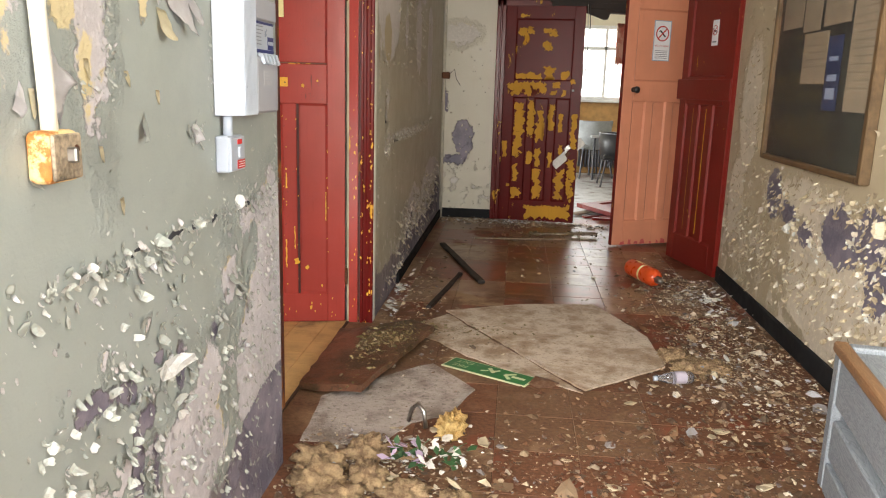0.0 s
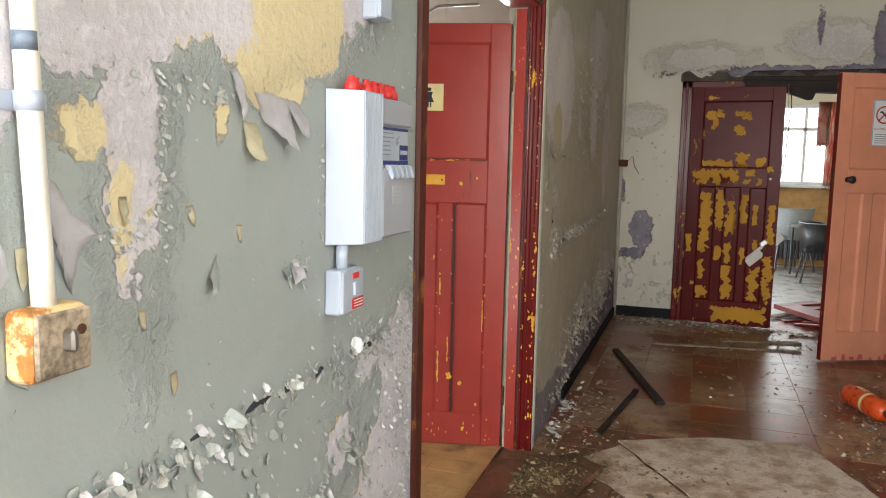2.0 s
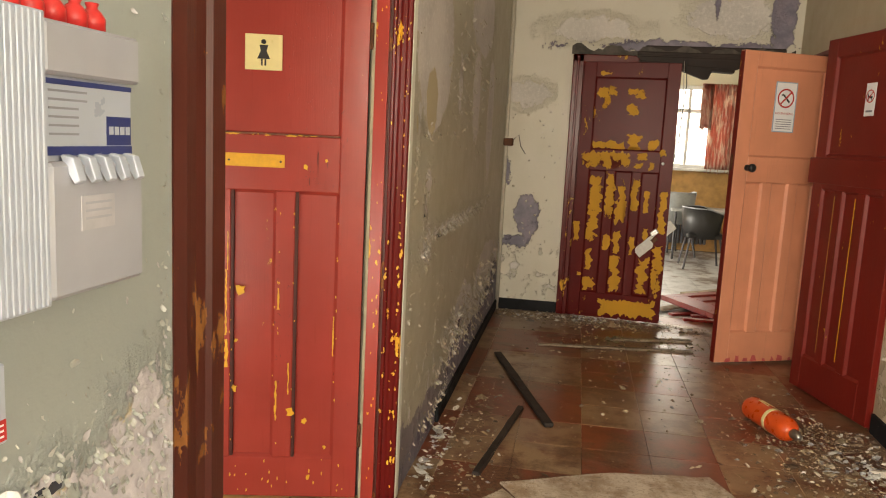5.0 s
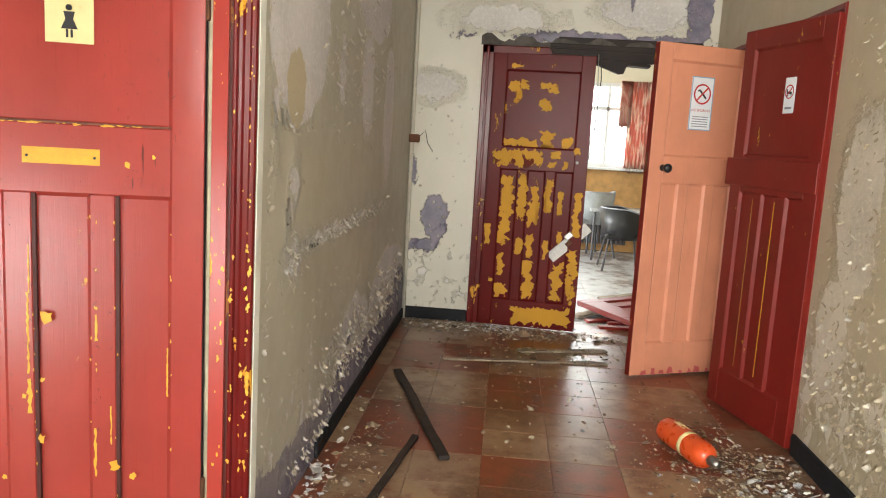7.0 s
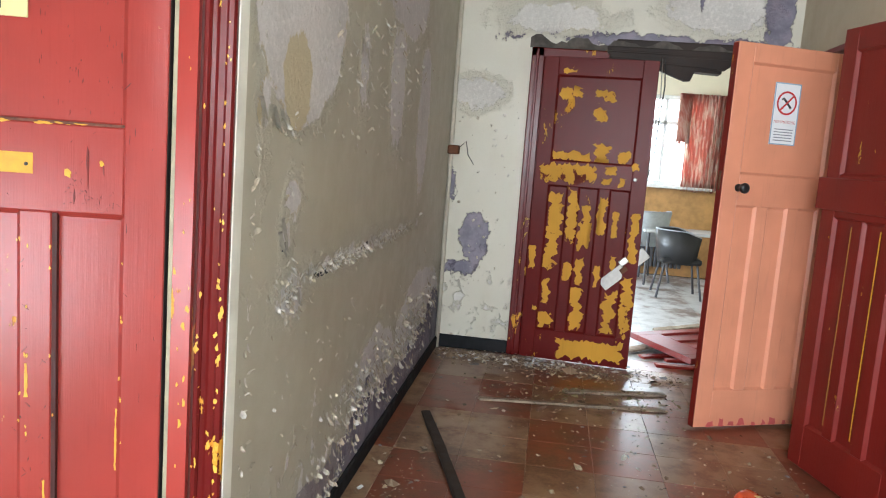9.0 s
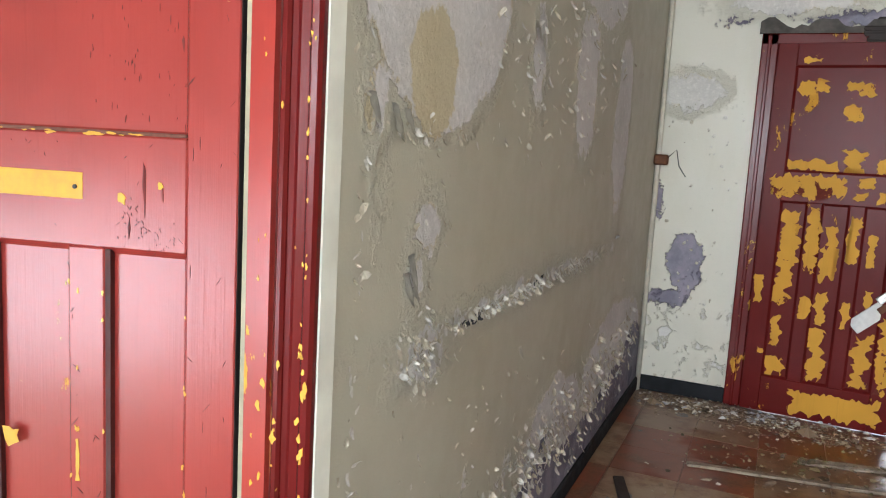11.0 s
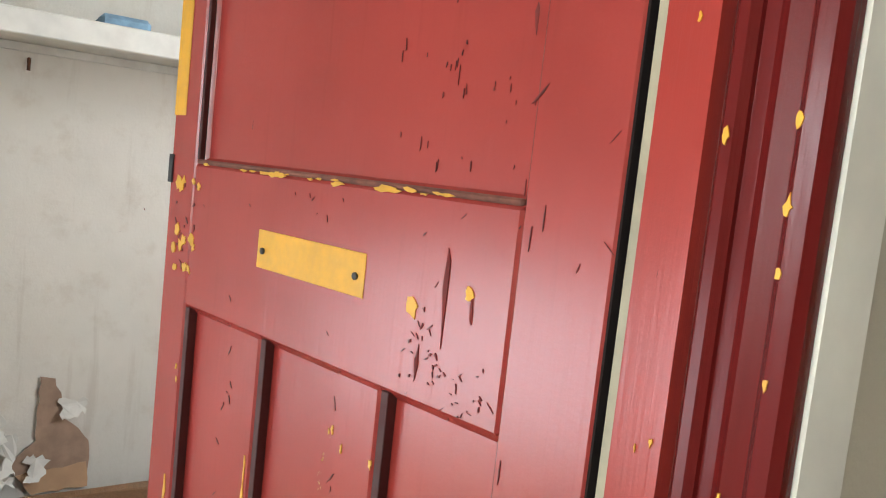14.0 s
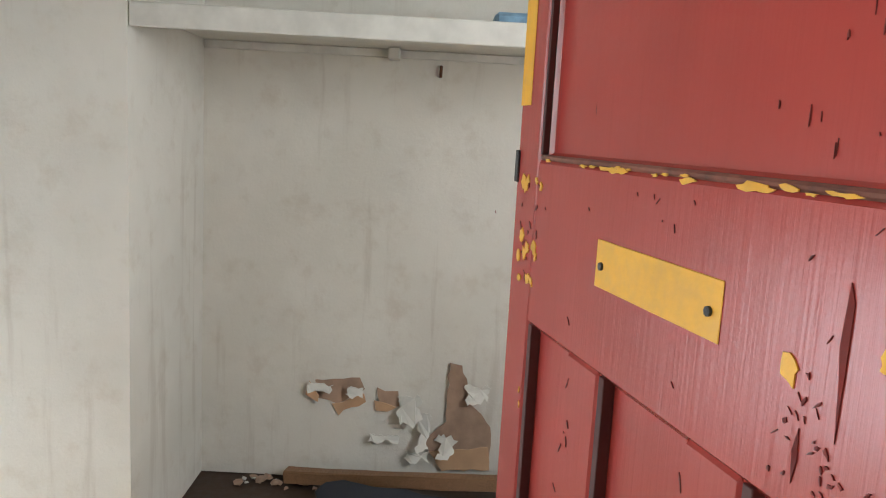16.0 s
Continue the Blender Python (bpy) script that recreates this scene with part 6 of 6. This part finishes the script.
def wall_flakes(parent, x, sign_, spots, mat, seed, along="y", span=(-9, 9)):
    """Scales over patches (u, z, ru, rz, count, size) of a wall."""
    rr = random.Random(seed)
    verts, faces = [], []
    for cu, cz, ru, rz, count, size in spots:
        for k in range(count):
            u_, z_ = rr.gauss(0, 0.5) * ru + cu, rr.gauss(0, 0.5) * rz + cz
            if z_ < 0.02 or not span[0] < u_ < span[1]:
                continue
            a = rr.uniform(-0.9, 0.9) + (math.pi if rr.random() < 0.25 else 0)
            if along == "y":
                c, n_, u, dn = Vector((x, u_, z_)), Vector((sign_, 0, 0)), Vector((0, 1, 0)), Vector((0, 0, -1))
            else:
                c, n_, u, dn = Vector((u_, x, z_)), Vector((0, sign_, 0)), Vector((1, 0, 0)), Vector((0, 0, -1))
            ud = u * math.cos(a) + dn * math.sin(a)
            vd = dn * math.cos(a) - u * math.sin(a)
            s = size * rr.uniform(0.25, 1.05) * (0.8 if x < 0 and u_ < 3 else 1.15)
            add_flake(verts, faces, c, ud, vd, n_, s * rr.uniform(0.5, 1.0), s, rr.uniform(0.08, 0.42) * (1.3 if sign_ < 0 else 1.0), 0.0012, rr)
    return flake_object("paint_scales", verts, faces, mat, parent, "")


def hole_flakes(parent, x, sign_, holes, per_metre, size, mat, seed, span):
    """Tongues of paint standing off round the edge of each bare hole (y, z, ry, rz)."""
    rr = random.Random(seed)
    verts, faces = [], []
    for cu, cz, ru, rz in holes:
        for k in range(int(per_metre * 2 * math.pi * (ru + rz) / 2)):
            t = rr.uniform(0, 2 * math.pi)
            q = rr.uniform(0.85, 1.5)
            u_, z_ = cu + ru * q * math.cos(t), cz + rz * q * math.sin(t)
            if z_ < 0.03 or not span[0] < u_ < span[1]:
                continue
            inward = Vector((0, -math.cos(t), -math.sin(t) - 0.35)).normalized()
            inward.rotate(Euler((rr.gauss(0, 0.6), 0, 0)))
            across = Vector((sign_, 0, 0)).cross(inward)
            s = size * rr.lognormvariate(-0.25, 0.45)
            add_flake(verts, faces, Vector((x, u_, z_)), across, inward, Vector((sign_, 0, 0)), s * rr.uniform(0.6, 1.1), s, rr.uniform(0.3, 0.85), 0.0012, rr)
    return flake_object("paint_scales", verts, faces, mat, parent, "")


FL_A = flake_mat("wall_scales_grey", [(0.31, 0.34, 0.325), (0.48, 0.48, 0.51), (0.36, 0.39, 0.37), (0.42, 0.45, 0.43), (0.50, 0.53, 0.52)])
FL_B = flake_mat("wall_scales_olive", [(0.40, 0.37, 0.29), (0.62, 0.60, 0.57), (0.60, 0.55, 0.45), (0.46, 0.43, 0.35), (0.68, 0.66, 0.62)])
FL_R = flake_mat("wall_scales_buff", [(0.50, 0.42, 0.29), (0.70, 0.63, 0.48), (0.56, 0.48, 0.33), (0.74, 0.70, 0.60), (0.40, 0.33, 0.22)])
FL_PALE = flake_mat("wall_scales_pale", [(0.40, 0.44, 0.42), (0.33, 0.365, 0.345), (0.50, 0.52, 0.52), (0.31, 0.34, 0.325)], 0.5)
wall_flakes(wall_a, LX, 1, [
    (1.55, 0.925, 0.9, 0.03, 190, 0.022), (2.1, 0.93, 0.3, 0.04, 110, 0.020), (1.35, 0.89, 0.5, 0.04, 60, 0.03), (1.5, 0.74, 0.7, 0.2, 200, 0.016), (2.2, 0.75, 0.18, 0.3, 460, 0.016), (1.95, 0.42, 0.4, 0.35, 420, 0.022), (1.6, 0.40, 0.25, 0.25, 160, 0.026), (1.4, 0.3, 0.5, 0.3, 140, 0.024),
    (1.33, 1.33, 0.015, 0.12, 90, 0.013), (1.43, 1.435, 0.16, 0.02, 70, 0.014), (1.27, 1.24, 0.06, 0.025, 40, 0.012), (1.25, 1.45, 0.30, 0.12, 60, 0.008),
    (1.69, 1.14, 0.05, 0.03, 16, 0.025), (1.6, 1.05, 0.9, 0.2, 40, 0.010), (2.05, 1.6, 0.2, 0.12, 40, 0.012), (1.79, 1.3, 0.02, 0.2, 40, 0.014), (2.27, 1.0, 0.02, 0.6, 110, 0.014), (2.0, 1.0, 0.3, 0.05, 50, 0.014)], FL_A, 1, span=(0, 2.275))
hole_flakes(wall_a, LX, 1, [(1.22, 0.675, 0.10, 0.045), (1.32, 0.655, 0.07, 0.04), (1.555, 0.62, 0.04, 0.09), (1.46, 0.68, 0.04, 0.035), (1.40, 0.575, 0.06, 0.04), (1.35, 0.475, 0.035, 0.08), (1.42, 0.43, 0.03, 0.08), (1.76, 0.66, 0.03, 0.035), (1.2, 0.56, 0.08, 0.05), (1.45, 0.80, 0.10, 0.05), (1.08, 0.6, 0.03, 0.08), (1.30, 0.30, 0.12, 0.08), (1.9, 0.62, 0.10, 0.10)], 46, 0.021, FL_PALE, 12, (0.9, 2.26))
hole_flakes(wall_a, LX, 1, [(1.34, 0.905, 0.05, 0.012), (1.55, 0.93, 0.10, 0.012), (1.47, 0.90, 0.05, 0.02), (1.75, 0.935, 0.07, 0.012), (2.0, 0.94, 0.07, 0.012), (1.2, 0.92, 0.1, 0.01)], 50, 0.015, FL_PALE, 13, (0.9, 2.26))
wall_flakes(wall_b, LX, 1, [
    (4.3, 1.39, 0.3, 0.03, 40, 0.018), (4.3, 1.18, 0.12, 0.2, 20, 0.018), (4.3, 0.91, 0.14, 0.08, 150, 0.02), (4.8, 0.95, 0.4, 0.02, 260, 0.022), (5.6, 0.955, 0.8, 0.03, 220, 0.024), (4.9, 1.6, 0.4, 0.3, 90, 0.022), (5.6, 1.7, 0.8, 0.5, 140, 0.03),
    (5.3, 0.34, 0.6, 0.18, 420, 0.028), (6.4, 0.36, 1.0, 0.22, 420, 0.034), (4.6, 0.6, 0.8, 0.4, 60, 0.016), (4.0, 1.0, 0.04, 0.9, 60, 0.02), (4.7, 0.10, 0.5, 0.06, 140, 0.024)], FL_B, 2, span=(3.96, 7.3))
wall_flakes(wall_r, RX, -1, [
    (4.85, 1.1, 0.5, 1.3, 520, 0.024), (3.6, 0.80, 1.0, 0.10, 160, 0.03), (3.5, 0.38, 1.2, 0.2, 520, 0.03), (4.6, 0.45, 0.8, 0.3, 460, 0.028), (3.0, 0.5, 0.3, 0.5, 120, 0.035), (3.0, 1.3, 0.15, 0.8, 120, 0.03)], FL_R, 3, span=(0, 5.2))
hole_flakes(wall_r, RX, -1, [(4.28, 0.74, 0.12, 0.13), (4.05, 0.66, 0.14, 0.08), (3.80, 0.60, 0.12, 0.08), (3.62, 0.66, 0.06, 0.10), (3.40, 0.65, 0.22, 0.14), (3.10, 0.72, 0.16, 0.13), (3.0, 0.55, 0.12, 0.16), (2.8, 0.6, 0.2, 0.1)], 50, 0.024, flake_mat("wall_scales_cream_buff", [(0.54, 0.48, 0.35), (0.60, 0.55, 0.45), (0.48, 0.40, 0.28), (0.60, 0.61, 0.56)]), 14, (2.3, 5.0))
wall_flakes(wall_f, FY, -1, [(-0.5, 0.75, 0.15, 0.25, 30, 0.018), (-0.5, 1.5, 0.4, 0.6, 50, 0.02), (-0.5, 0.2, 0.4, 0.15, 30, 0.02)], flake_mat("wall_scales_cream", [(0.6, 0.58, 0.5), (0.66, 0.64, 0.58), (0.5, 0.46, 0.36)]), 4, "x", (-0.72, -0.25))


def big_flake(outline, curl, tip, mat, seed, parent, x=LX + 0.001):
    """A large tongue of paint on the wall, outline in (y, z); it hangs free towards tip (y, z)."""
    bm = bmesh.new()
    pts = [Vector(p) for p in ragged(outline, 0.010, 0.0022, seed)]
    mid = sum(pts, Vector((0, 0))) / len(pts)
    tip = Vector(tip)
    far = max((p - tip).length for p in pts)
    vs = []
    for rad in (1.0, 0.66, 0.33):
        ringv = []
        for p in pts:
            q = mid + (p - mid) * rad
            t = 1 - (q - tip).length / far
            ringv.append(bm.verts.new((x + curl * max(0, t) ** 1.6 + 0.005 * noise.noise(Vector((q.x * 55, q.y * 55, seed))) * (0.3 + t), q.x, q.y)))
        vs.append(ringv)
    c = bm.verts.new((x + curl * max(0, 1 - (mid - tip).length / far) ** 1.6, mid.x, mid.y))
    n = len(pts)
    for a, b in zip(vs, vs[1:]):
        for k in range(n):
            bm.faces.new((a[k], a[(k + 1) % n], b[(k + 1) % n], b[k]))
    for k in range(n):
        bm.faces.new((vs[-1][k], vs[-1][(k + 1) % n], c))
    bmesh.ops.solidify(bm, geom=bm.faces[:], thickness=0.0008)
    return part("paint_flake", bm, mat, parent, smooth=True)


FLK_LILAC = plain("lilac_paint_flake", (0.64, 0.63, 0.66), 0.6, 0, 0.08, 40, 0.3)
FLK_CREAM = plain("cream_paint_flake", (0.74, 0.68, 0.50), 0.6, 0, 0.1, 40, 0.3)
FLK_BUFF = plain("pale_buff_paint_flake", (0.60, 0.57, 0.50), 0.6, 0, 0.12, 40, 0.3)
FLK_PALE = plain("pale_green_paint_flake", (0.52, 0.56, 0.53), 0.5, 0, 0.06, 40, 0.2)
big_flake([(1.56, 1.445), (1.60, 1.45), (1.655, 1.44), (1.65, 1.40), (1.648, 1.352), (1.635, 1.358), (1.60, 1.385), (1.575, 1.40)], 0.035, (1.645, 1.35), FLK_LILAC, 1, wall_a)
big_flake([(1.655, 1.445), (1.69, 1.44), (1.715, 1.41), (1.70, 1.385), (1.69, 1.375), (1.675, 1.40)], 0.03, (1.70, 1.375), FLK_LILAC, 2, wall_a)
big_flake([(1.525, 1.40), (1.565, 1.395), (1.56, 1.37), (1.55, 1.34), (1.53, 1.335), (1.515, 1.35)], 0.04, (1.545, 1.335), FLK_CREAM, 3, wall_a)
big_flake([(1.49, 1.475), (1.51, 1.48), (1.525, 1.45), (1.52, 1.42), (1.505, 1.40), (1.50, 1.44)], 0.02, (1.52, 1.40), FLK_LILAC, 4, wall_a)
big_flake([(1.405, 1.135), (1.42, 1.165), (1.45, 1.195), (1.448, 1.17), (1.43, 1.15)], 0.03, (1.42, 1.135), FLK_PALE, 5, wall_a)
big_flake([(1.43, 1.15), (1.452, 1.17), (1.45, 1.155), (1.432, 1.14)], 0.015, (1.432, 1.14), FLK_LILAC, 6, wall_a)
big_flake([(1.665, 1.155), (1.69, 1.16), (1.705, 1.15), (1.70, 1.125), (1.68, 1.115), (1.67, 1.13)], 0.018, (1.70, 1.125), FLK_LILAC, 7, wall_a)
big_flake([(1.64, 1.145), (1.66, 1.15), (1.658, 1.125), (1.645, 1.13)], 0.012, (1.645, 1.13), FLK_PALE, 8, wall_a)
big_flake([(1.125, 1.32), (1.15, 1.31), (1.165, 1.275), (1.195, 1.25), (1.172, 1.235), (1.168, 1.18), (1.155, 1.20), (1.14, 1.25)], 0.02, (1.192, 1.25), FLK_LILAC, 9, wall_a)
big_flake([(1.045, 1.21), (1.075, 1.25), (1.085, 1.21), (1.06, 1.195)], 0.012, (1.06, 1.195), FLK_LILAC, 10, wall_a)
big_flake([(1.075, 1.105), (1.10, 1.108), (1.09, 1.085)], 0.015, (1.09, 1.085), FLK_PALE, 11, wall_a)
for y, z, h in ((1.10, 1.215, 0.05), (1.255, 1.27, 0.04), (1.39, 1.255, 0.03), (1.51, 1.22, 0.03), (1.285, 1.125, 0.03), (1.345, 1.02, 0.035)):
    big_flake([(y - 0.008, z + h / 2), (y + 0.006, z + h / 2), (y + 0.010, z), (y + 0.003, z - h / 2), (y - 0.004, z - h / 3)], 0.004, (y, z - h / 2), FLK_CREAM, int(y * 100), wall_a)
for y, z, h in ((4.22, 1.09, 0.10), (4.20, 1.07, 0.07), (4.12, 1.40, 0.07), (4.17, 1.405, 0.05), (4.03, 1.42, 0.06), (5.02, 1.66, 0.08), (4.95, 1.70, 0.06), (5.25, 0.965, 0.05), (4.35, 0.90, 0.06), (5.0, 0.75, 0.05)):
    big_flake([(y - 0.015, z + h / 2), (y + 0.012, z + h / 2), (y + 0.02, z), (y + 0.006, z - h / 2), (y - 0.008, z - h / 3)], 0.022, (y, z - h / 2), FLK_BUFF, int(y * 100), wall_b)
rr = random.Random(77)
for k in range(46):
    y, z = rr.uniform(1.0, 2.2), rr.gauss(0.72, 0.16) if k > 24 else rr.gauss(0.905, 0.02)
    if z < 0.2 or z > 0.95:
        continue
    s = rr.uniform(0.006, 0.014)
    pts = [(y + s * rr.uniform(0.6, 1.1) * math.cos(t), z + s * rr.uniform(0.6, 1.1) * math.sin(t)) for t in np.linspace(0, 2 * math.pi, 8)[:-1]]
    a = rr.uniform(0, 6.28)
    big_flake(pts, s * rr.uniform(0.5, 1.2), (y + s * math.cos(a), z + s * math.sin(a)), FLK_PALE if k % 3 else FLK_LILAC, k, wall_a)
MAT_CRACK = plain("blue_black_crack", (0.05, 0.055, 0.075), 0.8, 0, 0.3, 60)
for y0, y1 in ((1.37, 1.40), (1.52, 1.60), (1.63, 1.68), (1.76, 1.80), (1.94, 2.03)):
    bm = slab(ragged([(y0, 0.917), (y1, 0.924), (y1, 0.930), ((y0 + y1) / 2, 0.932 + 0.004 * (y0 > 1.45)), (y0, 0.922)], 0.008, 0.0035, int(y0 * 100)), 0, 0.0012)
    bm.transform(Matrix.Translation((LX, 0, 0)) @ Matrix.Rotation(radians(90), 4, "Z") @ Matrix.Rotation(radians(90), 4, "X"))
    part("crack", bm, MAT_CRACK, wall_a)
for y0, y1, z in ((4.50, 4.66, 0.935), (5.1, 5.2, 0.955), (4.22, 4.25, 1.06)):
    bm = slab(ragged([(y0, z - 0.01), (y1, z - 0.012), (y1, z + 0.016), (y0, z + 0.002)], 0.012, 0.004, int(y0 * 100)), 0, 0.0012)
    bm.transform(Matrix.Translation((LX, 0, 0)) @ Matrix.Rotation(radians(90), 4, "Z") @ Matrix.Rotation(radians(90), 4, "X"))
    part("crack", bm, MAT_CRACK, wall_b)

# ---- litter on the floor ----
def litter(name, spots, size, mat, seed, label, up=0.012, base_z=None):
    rr = random.Random(seed)
    verts, faces = [], []
    for cx, cy, rx, ry, count in spots:
        for k in range(count):
            x, y = cx + rr.gauss(0, 0.5) * rx, cy + rr.gauss(0, 0.5) * ry
            if not (-0.71 < x < 1.395 and y < 7.5) or (y > 5.2 and x > 1.2):
                continue
            s = size * rr.lognormvariate(-0.3, 0.6)
            tilt = Euler((rr.gauss(0, 0.25), rr.gauss(0, 0.25), rr.uniform(0, 6.3))).to_matrix()
            m = rr.choice((5, 6, 7))
            base = len(verts)
            z = rr.uniform(0.002, up) + (base_z(x, y) if base_z else 0.0)
            dome = rr.uniform(-0.3, 0.5) * s
            verts.append(Vector((x, y, max(0.001, z + dome))))
            for i in range(m):
                t = 2 * math.pi * i / m
                q = tilt @ Vector((s * rr.uniform(0.45, 1.1) * math.cos(t), s * rr.uniform(0.3, 0.8) * math.sin(t), 0))
                verts.append(Vector((x, y, z)) + Vector((q.x, q.y, max(q.z, -0.002 if base_z else -z))))
            for i in range(m):
                faces.append((base, base + 1 + i, base + 1 + (i + 1) % m))
    ob = flake_object(name, verts, faces, mat, None, label)
    ob["category"] = "litter"


LIT_PALE = flake_mat("pale_litter", [(0.40, 0.32, 0.22), (0.50, 0.43, 0.31), (0.28, 0.19, 0.12), (0.55, 0.50, 0.41), (0.27, 0.21, 0.16)])
LIT_DARK = flake_mat("brown_litter", [(0.16, 0.10, 0.06), (0.24, 0.17, 0.11), (0.10, 0.07, 0.05), (0.3, 0.22, 0.14), (0.2, 0.19, 0.2)])
WALK = [(1.15, 3.9, 0.35, 1.5, 700), (0.95, 3.2, 0.6, 0.9, 230), (0.3, 2.3, 0.9, 0.5, 80), (1.1, 5.0, 0.35, 0.5, 190), (0.2, 7.1, 0.7, 0.2, 260), (-0.35, 7.2, 0.4, 0.12, 170), (0.4, 6.3, 0.8, 0.8, 60), (-0.55, 4.5, 0.15, 1.2, 90), (-0.5, 2.3, 0.4, 0.3, 160), (-0.3, 3.6, 0.6, 0.4, 60), (0.3, 5.2, 0.9, 1.0, 40), (0.2, 1.6, 1.2, 0.8, 100)]
litter("paint_litter", WALK, 0.0125, LIT_PALE, 1, "pale flakes of fallen paint and plaster over the floor")
litter("paint_litter", [(a, b, c, d, int(e * 4)) for a, b, c, d, e in WALK], 0.007, LIT_PALE, 2, "small crumbs of paint and plaster over the floor")
litter("dirt_litter", [(a, b, c * 1.2, d * 1.2, int(e * 3)) for a, b, c, d, e in WALK], 0.011, LIT_DARK, 3, "brown wet dirt and fibre scattered over the floor", 0.006)
litter("straw_litter", [(0.35, 6.55, 0.6, 0.25, 420), (-0.2, 3.75, 0.5, 0.15, 260)], 0.010, flake_mat("mossy_litter", [(0.13, 0.11, 0.04), (0.2, 0.15, 0.07), (0.08, 0.06, 0.03), (0.26, 0.22, 0.12)]), 5, "mossy brown fibre and dirt on the floor", 0.035)
litter("mud_litter", [(0.45, 2.2, 0.8, 0.4, 1300), (0.75, 2.7, 0.7, 0.5, 900), (0.9, 3.8, 0.5, 0.8, 600), (0.1, 1.8, 1.0, 0.5, 500)], 0.012, flake_mat("wet_mud", [(0.085, 0.035, 0.018), (0.14, 0.062, 0.03), (0.055, 0.028, 0.018), (0.19, 0.10, 0.055), (0.11, 0.042, 0.022)], 0.4), 7, "dark red-brown wet mud and grit on the floor", 0.012)
litter("moss_litter", [(-0.60, 3.40, 0.16, 0.20, 1500), (-0.66, 3.1, 0.2, 0.25, 160)], 0.007, bpy.data.materials["mossy_litter"], 15, "crumbs of moss and dirt on a soggy board", 0.012, lambda x, y: 0.042 + 0.15 * max(0.0, x + 0.78))
litter("white_litter", [(-0.45, 2.35, 0.3, 0.25, 60), (-0.2, 2.5, 0.3, 0.15, 40), (1.2, 4.6, 0.2, 0.5, 160), (0.0, 7.15, 0.6, 0.12, 160), (-0.66, 4.4, 0.06, 0.5, 90), (1.1, 3.3, 0.4, 0.8, 90)], 0.017, flake_mat("white_paint_litter", [(0.66, 0.67, 0.66), (0.55, 0.56, 0.55), (0.72, 0.70, 0.64), (0.45, 0.47, 0.52)]), 16, "white and grey scales of fallen paint on the floor", 0.03)
rr = random.Random(9)
FLK_FLOOR = plain("fallen_cream_paint", (0.56, 0.47, 0.33), 0.7, 0, 0.2, 30, 0.4)
for k in range(26):
    x, y = (rr.uniform(0.35, 1.3), rr.uniform(2.6, 5.2)) if k < 20 else (rr.uniform(-0.5, 0.9), rr.uniform(2.2, 2.9))
    s = rr.uniform(0.022, 0.048)
    pts = [(s * rr.uniform(0.5, 1.1) * math.cos(t), s * rr.uniform(0.35, 0.7) * math.sin(t)) for t in np.linspace(0, 2 * math.pi, 9)[:-1]]
    bm = slab(pts, 0, 0.002)
    for v in bm.verts:
        v.co.z += 0.25 * abs(v.co.x) * rr.uniform(0.5, 1)
    ob = part("plaster_flake", bm, FLK_FLOOR)
    ob.matrix_world = pose(x, y, 0.003, 0, 0, rr.uniform(0, 360))
    tagged(ob, "large curled flake of fallen paint on the floor", "paint flake", "large flakes on the floor")


# ---- floors of single tiles ----
def tiles(name, x0, x1, y0, y1, size, mat, gap, limit, seed, tilt=0.0, skip=None):
    rnd = random.Random(seed)
    me = mesh_of(name, box((-size / 2 + gap, -size / 2 + gap, -0.02), (size / 2 - gap, size / 2 - gap, 0), 0.0012), mat)
    rest = bmesh.new()
    count = 0
    nx, ny = int((x1 - x0) / size + 0.999), int((y1 - y0) / size + 0.999)
    for j in range(ny):
        for i in range(nx):
            lo = (x0 + i * size, y0 + j * size)
            hi = (min(lo[0] + size, x1), min(lo[1] + size, y1))
            z = rnd.uniform(-0.0006, 0.0)
            whole = hi[0] - lo[0] > size - 0.001 and hi[1] - lo[1] > size - 0.001
            if whole and count < limit:
                ob = new(name, me)
                ob.parent = floor
                ob.matrix_local = pose(lo[0] + size / 2, lo[1] + size / 2, z, rnd.uniform(-tilt, tilt), rnd.uniform(-tilt, tilt), 0)
                count += 1
            elif hi[0] - lo[0] > 0.02 and hi[1] - lo[1] > 0.02:
                box((lo[0] + gap, lo[1] + gap, -0.02), (hi[0] - gap, hi[1] - gap, z), 0.0, rest)
    if rest.verts:
        ob = part(name + "_offcuts", rest, mat, floor)
        tagged(ob, kind="stuff")
    else:
        rest.free()


tiles("floor_tile", -0.63, RX, 1.3, 7.56, 0.30, MAT_TILE, 0.0007, 300, 3, 0.015)
tiles("floor_tile_edge", -0.857, -0.63, 1.3, 7.56, 0.30, MAT_TILE, 0.0007, 0, 3)
tiles("floor_tile", -0.86, RX, -3.6, 1.3, 0.30, MAT_TILE, 0.0007, 0, 4)
tiles("washroom_tile", -2.79, -0.873, 0.91, 5.1, 0.152, MAT_WTILE, 0.0012, 290, 5, 0.05)
tiles("hall_tile", -0.7, 2.6, 7.565, 11.9, 0.305, MAT_HTILE, 0.001, 160, 6, 0.1)
